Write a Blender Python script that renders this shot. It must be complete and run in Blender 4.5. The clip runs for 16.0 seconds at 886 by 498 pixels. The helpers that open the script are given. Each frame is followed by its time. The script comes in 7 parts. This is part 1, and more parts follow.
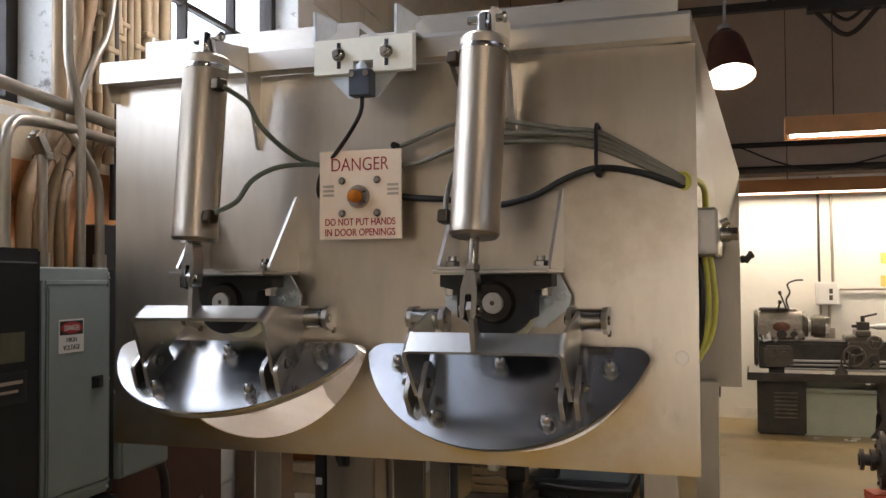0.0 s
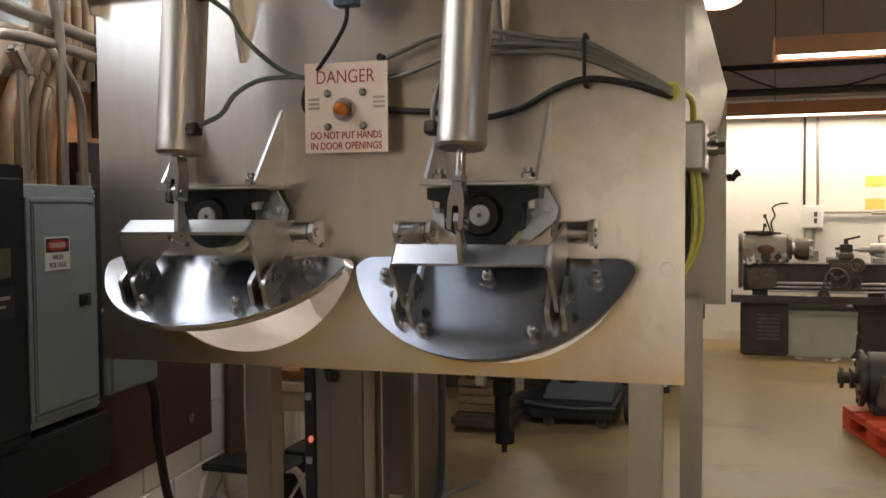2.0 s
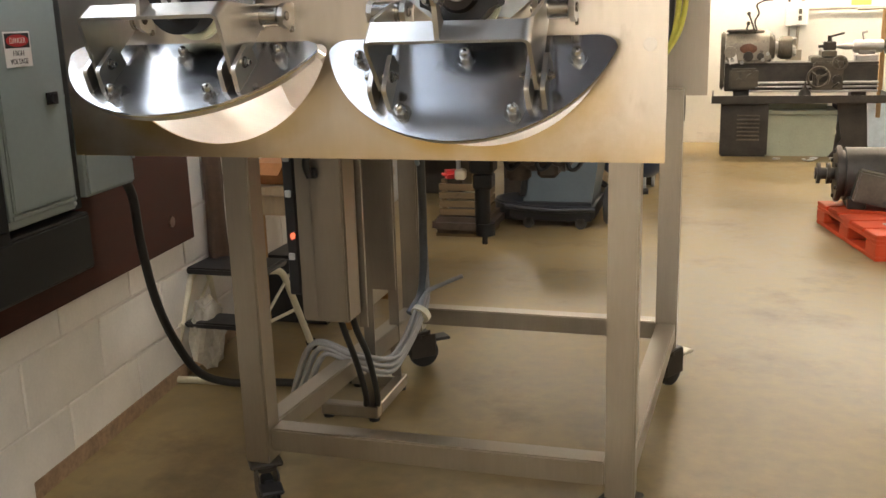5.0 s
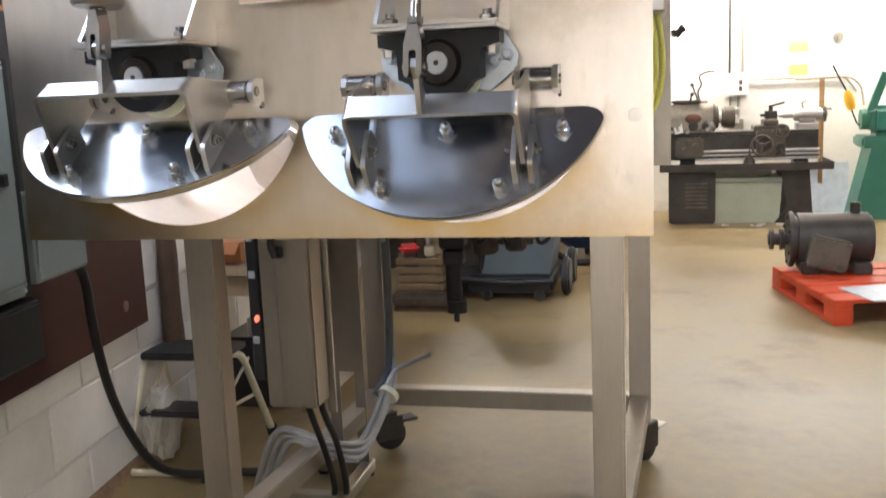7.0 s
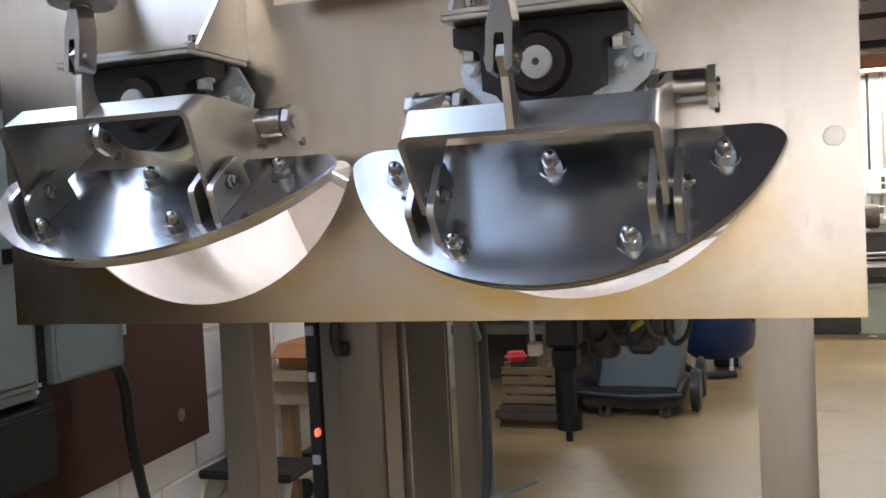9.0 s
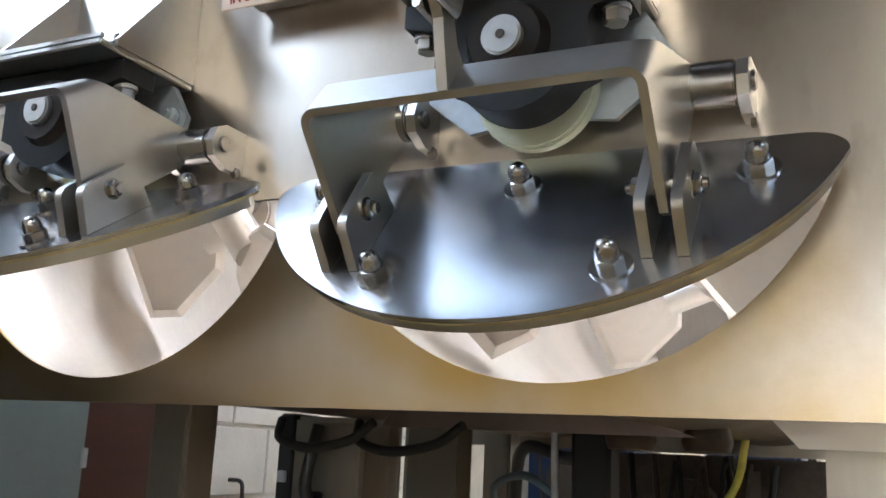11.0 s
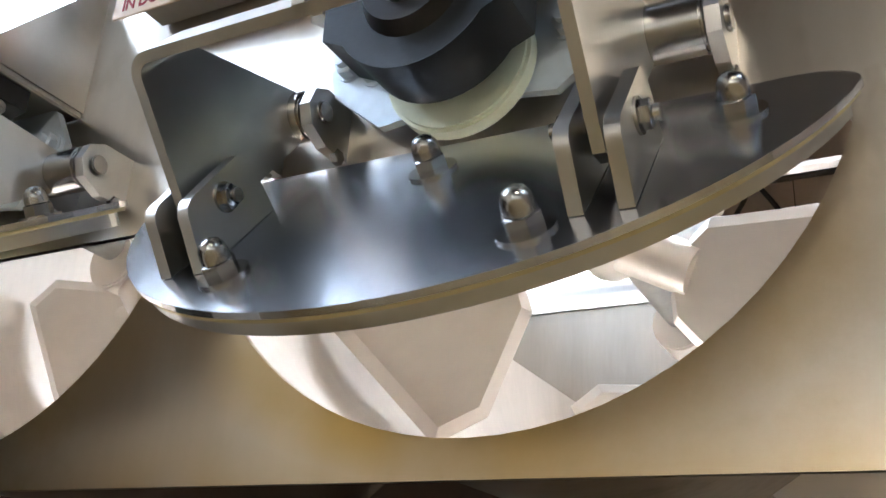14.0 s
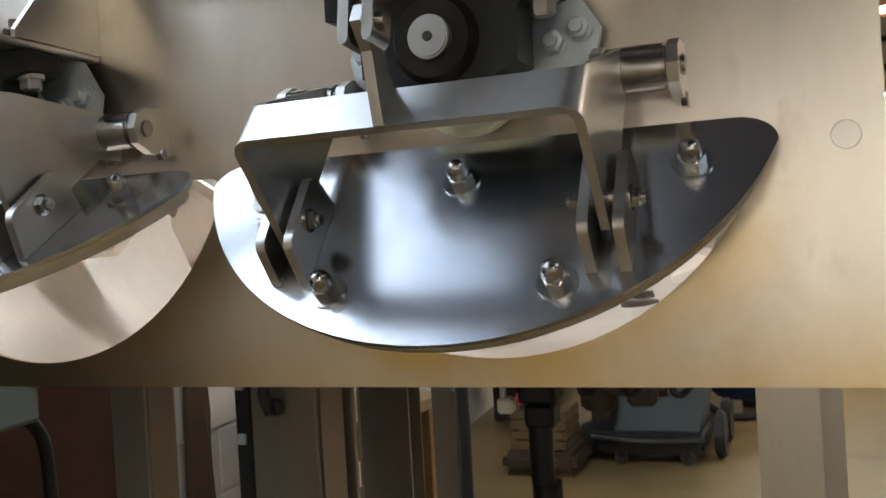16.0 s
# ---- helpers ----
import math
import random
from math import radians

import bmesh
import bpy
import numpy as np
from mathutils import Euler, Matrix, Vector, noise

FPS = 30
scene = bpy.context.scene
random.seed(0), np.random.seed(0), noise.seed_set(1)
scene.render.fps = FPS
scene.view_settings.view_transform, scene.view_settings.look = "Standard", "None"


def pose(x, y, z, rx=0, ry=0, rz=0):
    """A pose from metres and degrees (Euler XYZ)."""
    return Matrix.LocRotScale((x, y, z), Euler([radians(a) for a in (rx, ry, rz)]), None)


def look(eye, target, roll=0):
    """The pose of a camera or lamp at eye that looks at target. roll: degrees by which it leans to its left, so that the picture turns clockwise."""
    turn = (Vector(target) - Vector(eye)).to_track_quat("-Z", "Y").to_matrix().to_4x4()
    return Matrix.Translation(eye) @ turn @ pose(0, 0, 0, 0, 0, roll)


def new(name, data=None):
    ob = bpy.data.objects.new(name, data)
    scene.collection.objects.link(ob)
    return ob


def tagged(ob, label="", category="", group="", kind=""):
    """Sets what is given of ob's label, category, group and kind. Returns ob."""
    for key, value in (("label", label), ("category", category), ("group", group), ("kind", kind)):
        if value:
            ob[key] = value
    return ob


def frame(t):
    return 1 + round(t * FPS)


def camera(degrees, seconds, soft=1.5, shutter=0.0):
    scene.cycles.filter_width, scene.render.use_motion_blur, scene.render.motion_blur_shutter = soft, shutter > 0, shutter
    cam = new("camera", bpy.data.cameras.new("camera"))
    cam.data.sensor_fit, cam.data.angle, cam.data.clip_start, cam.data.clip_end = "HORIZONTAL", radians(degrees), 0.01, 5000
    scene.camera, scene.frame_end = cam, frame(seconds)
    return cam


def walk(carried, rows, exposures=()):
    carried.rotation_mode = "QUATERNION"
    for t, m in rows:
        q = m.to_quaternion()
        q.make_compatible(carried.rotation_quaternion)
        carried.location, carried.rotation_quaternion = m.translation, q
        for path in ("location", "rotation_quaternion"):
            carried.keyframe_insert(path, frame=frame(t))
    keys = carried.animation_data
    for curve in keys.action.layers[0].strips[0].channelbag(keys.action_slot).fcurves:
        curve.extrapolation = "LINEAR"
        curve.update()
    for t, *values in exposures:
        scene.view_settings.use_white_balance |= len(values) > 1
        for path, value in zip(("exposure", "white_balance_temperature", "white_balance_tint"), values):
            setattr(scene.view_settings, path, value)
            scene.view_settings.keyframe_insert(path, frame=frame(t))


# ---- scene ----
cam = camera(50.0, 16.0, 1.5, 0.3)
# seconds, stops, kelvin and tint of the clip's own camera
EXPOSURE = [(0, -0.30, 6150, 15), (2, -0.29, 6200, 15), (3, -0.01, 6550, 13), (4, 0.35, 6500, 11), (6.5, 0.89, 5700, 12), (7, 0.79, 5500, 13), (7.5, 0.57, 5250, 16), (8.5, 0.55, 5350, 14), (9, 0.51, 5300, 14), (10, 0.49, 5250, 11), (12.5, 0.76, 5500, 8), (13.5, 0.87, 5450, 9), (14, 0.75, 5400, 9), (15, 0.22, 5450, 8), (16, -0.03, 5800, 8)]
PATH = [
    (0.0, (0.7381, -1.8016, 1.3690), (0.1104, 0.0964, 1.4291), -0.32),
    (0.5, (0.7415, -1.7972, 1.3652), (0.1168, 0.1021, 1.4132), -0.47),
    (1.0, (0.7387, -1.8004, 1.3568), (0.1240, 0.1026, 1.3870), -0.31),
    (1.5, (0.7363, -1.7996, 1.3519), (0.1272, 0.1053, 1.3371), -0.15),
    (2.0, (0.7368, -1.8004, 1.3416), (0.1350, 0.1047, 1.2487), -0.50),
    (2.5, (0.7337, -1.7879, 1.3276), (0.1367, 0.1131, 1.1544), -0.94),
    (3.0, (0.7321, -1.7914, 1.3128), (0.1569, 0.1067, 1.0553), -0.85),
    (3.5, (0.7343, -1.7832, 1.3006), (0.1586, 0.1046, 0.9771), -0.83),
    (4.0, (0.7357, -1.7847, 1.2860), (0.1696, 0.0934, 0.8958), -1.19),
    (6.5, (0.6947, -1.7567, 1.2778), (0.1923, 0.1112, 0.7691), -2.39),
    (7.0, (0.6464, -1.7174, 1.2784), (0.1999, 0.2036, 0.9460), -2.43),
    (7.5, (0.6468, -1.5997, 1.2819), (0.1161, 0.3124, 1.0328), -2.55),
    (8.0, (0.6587, -1.4781, 1.2379), (-0.0822, 0.3691, 1.0407), -1.41),
    (8.5, (0.5849, -1.3217, 1.1974), (-0.0994, 0.5532, 1.0687), -1.09),
    (9.0, (0.5403, -1.2193, 1.1556), (-0.1294, 0.6634, 1.0725), -2.91),
    (9.5, (0.5453, -1.1296, 1.0892), (-0.2196, 0.7183, 1.1125), -2.87),
    (10.0, (0.5886, -1.0470, 1.0448), (-0.2203, 0.7773, 1.1777), -0.77),
    (12.5, (0.5666, -0.5861, 0.8536), (-0.3185, 1.0555, 1.5760), 5.23),
    (13.0, (0.5668, -0.5663, 0.8361), (-0.3201, 1.0672, 1.5744), 5.03),
    (13.5, (0.5632, -0.5600, 0.8437), (-0.3195, 1.0323, 1.6716), 5.54),
    (14.0, (0.5693, -0.5701, 0.9036), (-0.3246, 1.0481, 1.6665), 3.56),
    (14.5, (0.5769, -0.6118, 0.9626), (-0.2927, 1.0864, 1.5625), 1.27),
    (15.0, (0.5678, -0.6948, 1.0267), (-0.2083, 1.0958, 1.4645), -0.24),
    (15.5, (0.5701, -0.7890, 1.0719), (-0.1770, 1.0524, 1.2980), -1.10),
    (16.0, (0.5756, -0.8787, 1.1459), (-0.1554, 0.9829, 1.1349), -3.32),
]
walk(cam, [(t, look(eye, target, roll)) for t, eye, target, roll in PATH], EXPOSURE)

# ---------------------------------------------------------------- world and lights
world = bpy.data.worlds.new("sky")
scene.world = world
world.use_nodes = True
wn = world.node_tree.nodes
sky = wn.new("ShaderNodeTexSky")
sky.sky_type = "NISHITA"
sky.sun_disc = False
sky.sun_elevation, sky.sun_rotation = radians(38), radians(150)
wn["Background"].inputs[1].default_value = 0.10
world.node_tree.links.new(sky.outputs[0], wn["Background"].inputs[0])


def lamp(name, kind, m, power, colour, size=None, size_y=None):
    d = bpy.data.lights.new(name, kind)
    d.energy, d.color = power, colour
    if kind == "AREA":
        d.shape, d.size, d.size_y = "RECTANGLE", size, size_y or size
    elif kind == "SUN":
        d.angle = radians(size)
    elif size:
        d.shadow_soft_size = size
    o = new(name, d)
    o.matrix_world = m
    return o


# frame of the left wall: x into the room, y along the wall, z up
WALL_TURN = 5.57
ROOM = pose(-1.037, 0, 0, 0, 0, WALL_TURN)
COOL, WARM, TUBE = (0.78, 0.89, 1.0), (1.0, 0.72, 0.42), (1.0, 0.85, 0.61)

# daylight in the clear lower part of the wall's windows
# along the wall from, to, and the sill's height
WINDOWS = [(-1.45, 0.30, 1.81), (0.86, 2.1, 1.88)]
for a, b, low in WINDOWS:
    lamp("window_daylight", "AREA", ROOM @ pose(-0.34, (a + b) / 2, (low + 3.70) / 2, 0, -90, 0), 15.5 * (b - a) * (3.70 - low), COOL, 3.70 - low, b - a)
# unseen roof slot that the doors reflect, and a roof light added for brightness
WALK_LIGHT = (-0.88, -0.46, -1.32, -0.35)
ADDED_ROOFLIGHT = (4.6, 6.8, -4.0, -0.6)
lamp("added_roof_daylight", "AREA", pose(5.7, -2.3, 5.95, 0, 0, 0), 75, COOL, 2.15, 3.3)

# ---------------------------------------------------------------- materials
def mat(name, colour, rough=0.5, metal=0.0, scale=6.0, vary=0.15, fine=60.0, bump=0.0, stretch=(1, 1, 1), rvary=0.1, second=None, second_at=0.62, spec=0.5, island=0.0, soft=0.08, grain=0.0):
    """A surface with broad and fine variation, worn roughness and fine relief."""
    m = bpy.data.materials.new(name)
    m.use_nodes = True
    n, l = m.node_tree.nodes, m.node_tree.links
    p = n["Principled BSDF"]
    tc, mp = n.new("ShaderNodeTexCoord"), n.new("ShaderNodeMapping")
    mp.inputs["Scale"].default_value = stretch
    l.new(tc.outputs["Object"], mp.inputs[0])
    big, small = n.new("ShaderNodeTexNoise"), n.new("ShaderNodeTexNoise")
    for node, s, d in ((big, scale, 4), (small, fine, 3)):
        node.inputs["Scale"].default_value = s
        node.inputs["Detail"].default_value = d
        l.new(mp.outputs[0], node.inputs["Vector"])
    ramp = n.new("ShaderNodeValToRGB")
    c = Vector(colour)
    ramp.color_ramp.elements[0].position, ramp.color_ramp.elements[1].position = 0.3, 0.7
    ramp.color_ramp.elements[0].color = (*(c * (1 - vary)), 1)
    ramp.color_ramp.elements[1].color = (*[min(1, v) for v in c * (1 + vary)], 1)
    mixf = n.new("ShaderNodeMath")
    mixf.operation = "MULTIPLY_ADD"
    l.new(small.outputs[0], mixf.inputs[0])
    mixf.inputs[1].default_value = 0.4
    add = n.new("ShaderNodeMath")
    add.operation = "MULTIPLY_ADD"
    l.new(big.outputs[0], add.inputs[0])
    add.inputs[1].default_value, add.inputs[2].default_value = 0.8, -0.1
    l.new(add.outputs[0], mixf.inputs[2])
    l.new(mixf.outputs[0], ramp.inputs[0])
    col = ramp.outputs[0]
    if second:
        spot, cut, mix = n.new("ShaderNodeTexNoise"), n.new("ShaderNodeValToRGB"), n.new("ShaderNodeMixRGB")
        spot.inputs["Scale"].default_value, spot.inputs["Detail"].default_value = scale * 1.7, 8
        spot.inputs["Roughness"].default_value = 0.65
        l.new(tc.outputs["Object"], spot.inputs["Vector"])
        cut.color_ramp.elements[0].position, cut.color_ramp.elements[1].position = second_at, second_at + soft
        l.new(spot.outputs[0], cut.inputs[0])
        l.new(cut.outputs[0], mix.inputs[0])
        l.new(col, mix.inputs[1])
        mix.inputs[2].default_value = (*second, 1)
        col = mix.outputs[0]
    if island:
        info, hsv, mr = n.new("ShaderNodeObjectInfo"), n.new("ShaderNodeHueSaturation"), n.new("ShaderNodeMapRange")
        l.new(info.outputs["Random"], mr.inputs[0])
        mr.inputs[3].default_value, mr.inputs[4].default_value = 1 - island, 1 + island
        l.new(mr.outputs[0], hsv.inputs["Value"])
        l.new(col, hsv.inputs["Color"])
        col = hsv.outputs[0]
    l.new(col, p.inputs["Base Color"])
    rr = n.new("ShaderNodeMapRange")
    l.new(mixf.outputs[0], rr.inputs[0])
    rr.inputs[1].default_value, rr.inputs[2].default_value = 0.3, 0.7
    rr.inputs[3].default_value, rr.inputs[4].default_value = max(0.03, rough * (1 - rvary)), min(1, rough * (1 + rvary))
    l.new(rr.outputs[0], p.inputs["Roughness"])
    p.inputs["Metallic"].default_value = metal
    p.inputs["Specular IOR Level"].default_value = spec
    if grain:
        # level brushing: highlights draw out upright
        up = n.new("ShaderNodeCombineXYZ")
        up.inputs[2].default_value = 1.0
        p.inputs["Anisotropic"].default_value = grain
        l.new(up.outputs[0], p.inputs["Tangent"])
    if bump:
        b = n.new("ShaderNodeBump")
        b.inputs["Strength"].default_value, b.inputs["Distance"].default_value = 1.0, bump
        l.new(mixf.outputs[0], b.inputs["Height"])
        l.new(b.outputs[0], p.inputs["Normal"])
    return m


def plain_glow(name, colour, strength):
    m = bpy.data.materials.new(name)
    m.use_nodes = True
    p = m.node_tree.nodes["Principled BSDF"]
    p.inputs["Base Color"].default_value = (0.9, 0.9, 0.9, 1)
    p.inputs["Emission Color"].default_value = (*colour, 1)
    p.inputs["Emission Strength"].default_value = strength
    return m


def clear(name, colour, rough=0.05, ior=1.45, thick=1.0):
    m = bpy.data.materials.new(name)
    m.use_nodes = True
    p = m.node_tree.nodes["Principled BSDF"]
    p.inputs["Base Color"].default_value = (*colour, 1)
    p.inputs["Roughness"].default_value, p.inputs["IOR"].default_value = rough, ior
    p.inputs["Transmission Weight"].default_value = thick
    return m


# brushed stainless: long horizontal or vertical grain
STEEL = mat("brushed_stainless", (0.58, 0.54, 0.49), 0.34, 1.0, 2.6, 0.05, 26, 0.0002, (1.0, 1.0, 3.0), 0.1)
STEEL_PANEL = mat("stained_brushed_stainless", (0.61, 0.55, 0.475), 0.28, 1.0, 2.2, 0.10, 13, 0, (3.0, 1.0, 0.7), 0.0, (0.46, 0.385, 0.285), 0.52, soft=0.22, grain=0.35)
STEEL_V = mat("brushed_stainless_tube", (0.35, 0.312, 0.265), 0.38, 1.0, 3.0, 0.08, 30, 0.0002, (5, 5, 0.6), 0.15)
# much darker steel for the outside of the tub
STEEL_OUT = mat("dark_brown_stainless", (0.185, 0.145, 0.130), 0.40, 1.0, 3, 0.15, 40, 0.0004, (1, 2, 1), 0.2, (0.11, 0.085, 0.075), 0.60)
STEEL_DOOR = mat("rolled_stainless_plate", (0.56, 0.56, 0.58), 0.20, 1.0, 3.5, 0.09, 22, 0, (1, 1, 1), 0.06)
STEEL_BENT = mat("bent_stainless_strap", (0.54, 0.52, 0.49), 0.33, 1.0, 9, 0.06, 70, 0, (1, 1, 1), 0.1)
STEEL_MIRROR = mat("polished_stainless", (0.38, 0.365, 0.345), 0.22, 1.0, 8, 0.06, 60, 0, (1, 1, 1), 0.15)
STEEL_IN = mat("tub_inner_stainless", (0.74, 0.68, 0.61), 0.36, 0.72, 3, 0.06, 30, 0.0002, (1, 4, 1), 0.05)
STEEL_CYL = mat("cylinder_tube_stainless", (0.40, 0.345, 0.285), 0.40, 1.0, 4, 0.05, 50, 0.00005, (4, 4, 0.6), 0.08)
GALV = mat("galvanised_seal_plate", (0.56, 0.60, 0.64), 0.45, 0.45, 14, 0.14, 90, 0.0004)
BLACK_IRON = mat("black_cast_iron", (0.010, 0.010, 0.011), 0.5, 0.0, 12, 0.3, 120, 0.0006, spec=0.3)
BLACK_PLASTIC = mat("black_plastic", (0.015, 0.015, 0.017), 0.42, 0, 20, 0.2, 150, 0.0001)
RUBBER = mat("black_rubber", (0.012, 0.012, 0.012), 0.55, 0, 20, 0.25, 150, 0.0002)
CREAM = mat("cream_plastic_plate", (0.82, 0.79, 0.68), 0.42, 0, 7, 0.05, 80, 0.0002)
GASKET = mat("cream_silicone_gasket", (0.55, 0.47, 0.26), 0.5, 0, 12, 0.12, 90, 0.0003)
IVORY = mat("ivory_engraved_plastic", (0.80, 0.64, 0.48), 0.45, 0, 5, 0.03, 60, 0.0001)
RED = mat("red_engraving", (0.36, 0.016, 0.016), 0.5, 0, 20, 0.1, 90)
FAINT = mat("faint_grey_print", (0.42, 0.33, 0.25), 0.5, 0, 20, 0.1, 90)
AMBER = mat("amber_lens", (0.55, 0.15, 0.006), 0.12, 0, 10, 0.1, 60)
HOSE = mat("green_grey_air_hose", (0.135, 0.155, 0.115), 0.34, 0, 20, 0.15, 90)
HOSE_GREY = mat("olive_grey_air_hose", (0.15, 0.14, 0.11), 0.3, 0, 20, 0.15, 90)
HOSE_Y = mat("yellow_air_hose", (0.62, 0.60, 0.10), 0.36, 0, 20, 0.12, 90)
GREY_PAINT = mat("grey_enamel", (0.26, 0.31, 0.31), 0.42, 0, 5, 0.07, 60, 0.0003, (1, 1, 1), 0.15, (0.10, 0.10, 0.10), 0.72)
DARK_PAINT = mat("dark_slate_enamel", (0.019, 0.020, 0.020), 0.5, 0, 5, 0.2, 60, 0.0003, spec=0.25)
BOARD = mat("dark_red_brown_board", (0.058, 0.022, 0.016), 0.6, 0, 4, 0.25, 40, 0.0008, (1, 1, 5), 0.15, spec=0.15)
PLY = mat("orange_brown_plywood", (0.44, 0.185, 0.06), 0.6, 0, 5, 0.3, 40, 0.0008, (6, 1, 1), 0.1, (0.10, 0.045, 0.02), 0.6)
CMU = mat("white_painted_block", (0.74, 0.71, 0.66), 0.7, 0, 6, 0.08, 90, 0.0022, (1, 1, 1), 0.1, (0.42, 0.38, 0.33), 0.70, 0.4, 0.05)
MORTAR = mat("painted_mortar", (0.68, 0.65, 0.60), 0.8, 0, 9, 0.12, 90, 0.002, (1, 1, 1), 0.1, (0.42, 0.38, 0.33), 0.70)
CMU_TAN = mat("tan_painted_block", (0.62, 0.52, 0.38), 0.7, 0, 6, 0.1, 90, 0.0022, (1, 1, 1), 0.1, (0.45, 0.36, 0.25), 0.66, 0.4, 0.05)
SPECKLE = mat("flaking_grey_paint", (0.60, 0.60, 0.58), 0.7, 0, 10, 0.08, 90, 0.001, (1, 1, 1), 0.1, (0.22, 0.22, 0.22), 0.58, 0.4)
FLOOR = mat("worn_tan_concrete", (0.212, 0.155, 0.070), 0.40, 0, 0.8, 0.36, 16, 0.0010, (1, 1, 1), 0.3, (0.12, 0.078, 0.033), 0.535, soft=0.13)
WALL_WHITE = mat("white_wall_paint", (0.74, 0.72, 0.66), 0.6, 0, 1.5, 0.04, 30, 0.0008)
WALL_UPPER = mat("taupe_dimmed_wall", (0.52, 0.415, 0.33), 0.7, 0, 1.2, 0.1, 20, 0.0008)
WALL_DARK = mat("dark_brown_reflected_wall", (0.085, 0.058, 0.042), 0.7, 0, 1.2, 0.2, 20, 0.0008, (4, 1, 1))
CEIL = mat("brown_timber_deck", (0.034, 0.019, 0.012), 0.7, 0, 2, 0.25, 30, 0.001, (8, 1, 1))
STEEL_DARK = mat("dark_truss_steel", (0.035, 0.028, 0.024), 0.6, 0.2, 5, 0.2, 60, 0.0004)
CONDUIT = mat("tan_painted_conduit", (0.43, 0.335, 0.215), 0.42, 0.0, 8, 0.15, 80, 0.0003, (1, 1, 0.3), 0.15, (0.16, 0.13, 0.10), 0.68)
CONDUIT_OLD = mat("brown_grimed_conduit", (0.27, 0.180, 0.095), 0.5, 0.0, 8, 0.25, 80, 0.0003, (1, 1, 0.3), 0.15, (0.10, 0.07, 0.045), 0.62)
EMT = mat("galvanised_conduit", (0.36, 0.325, 0.27), 0.36, 0.75, 8, 0.12, 80, 0.0002, (1, 1, 0.3))
DRIVE = mat("greasy_brown_drive", (0.060, 0.042, 0.030), 0.5, 0.2, 12, 0.4, 80, 0.001)
CAST = mat("oily_machine_grey", (0.095, 0.080, 0.058), 0.42, 0.25, 9, 0.3, 80, 0.0006, (1, 1, 1), 0.2, (0.05, 0.045, 0.04), 0.6)
CAST_DARK = mat("dark_machine_iron", (0.045, 0.038, 0.031), 0.45, 0.3, 9, 0.3, 80, 0.0006)
BRIGHT = mat("bright_machined_steel", (0.44, 0.43, 0.41), 0.42, 1.0, 9, 0.15, 80)
CHIP = mat("pale_green_chip_pan", (0.36, 0.38, 0.28), 0.5, 0, 5, 0.1, 60, 0.0004, (1, 1, 1), 0.1, (0.2, 0.18, 0.12), 0.66)
GREEN = mat("green_machine_paint", (0.035, 0.15, 0.10), 0.4, 0, 5, 0.12, 60, 0.0004, (1, 1, 1), 0.1, (0.02, 0.05, 0.04), 0.66)
PALLET = mat("red_pallet_plastic", (0.50, 0.055, 0.012), 0.5, 0, 5, 0.15, 60, 0.0006, (1, 1, 1), 0.1, (0.55, 0.30, 0.20), 0.74)
YELLOW = mat("yellow_plastic", (0.75, 0.42, 0.02), 0.45, 0, 9, 0.08, 60)
BLUE = mat("blue_machine_paint", (0.007, 0.024, 0.075), 0.4, 0, 6, 0.15, 60, 0.0004)
SCRUB = mat("grey_blue_plastic", (0.085, 0.105, 0.115), 0.45, 0, 5, 0.1, 60, 0.0003)
WOOD = mat("raw_timber", (0.34, 0.20, 0.085), 0.6, 0, 5, 0.2, 50, 0.0006, (1, 1, 6))
# darker brown than the raw timber, with blotches
DARK_WOOD = mat("dark_brown_timber", (0.12, 0.078, 0.034), 0.6, 0, 5, 0.3, 50, 0.0008, (1, 1, 6), 0.1, (0.06, 0.04, 0.025), 0.6)
WHITE = mat("white_enamel", (0.76, 0.75, 0.72), 0.4, 0, 5, 0.04, 60, 0.0002)
PAPER = mat("white_label", (0.80, 0.79, 0.76), 0.5, 0, 9, 0.03, 60)
INK = mat("black_print", (0.02, 0.02, 0.02), 0.6, 0, 9, 0.1, 60)
SIGNRED = mat("red_print", (0.48, 0.03, 0.03), 0.5, 0, 9, 0.08, 60)
NOTE = mat("yellow_paper", (0.80, 0.58, 0.14), 0.6, 0, 4, 0.05, 60)
ORANGE_TOP = mat("orange_brown_fixture_paint", (0.42, 0.20, 0.08), 0.5, 0, 6, 0.12, 60)
GLASS = clear("window_glass", (1, 1, 1), 0.02, 1.1)
# tint made up to dim the sky in the doors' reflection
GLASS_TINTED = clear("tinted_upper_glass", (0.64, 0.70, 0.78), 0.03, 1.1)
STOOL = mat("cream_stool_tube", (0.62, 0.58, 0.44), 0.4, 0.1, 8, 0.1, 80, 0.0002)
TUBE_GLOW = plain_glow("fluorescent_tube", (1.0, 0.93, 0.76), 14)
BULB_GLOW = plain_glow("lamp_bulb", (1.0, 0.85, 0.62), 22)
RED_GLOW = plain_glow("red_pilot", (1.0, 0.12, 0.02), 0.7)



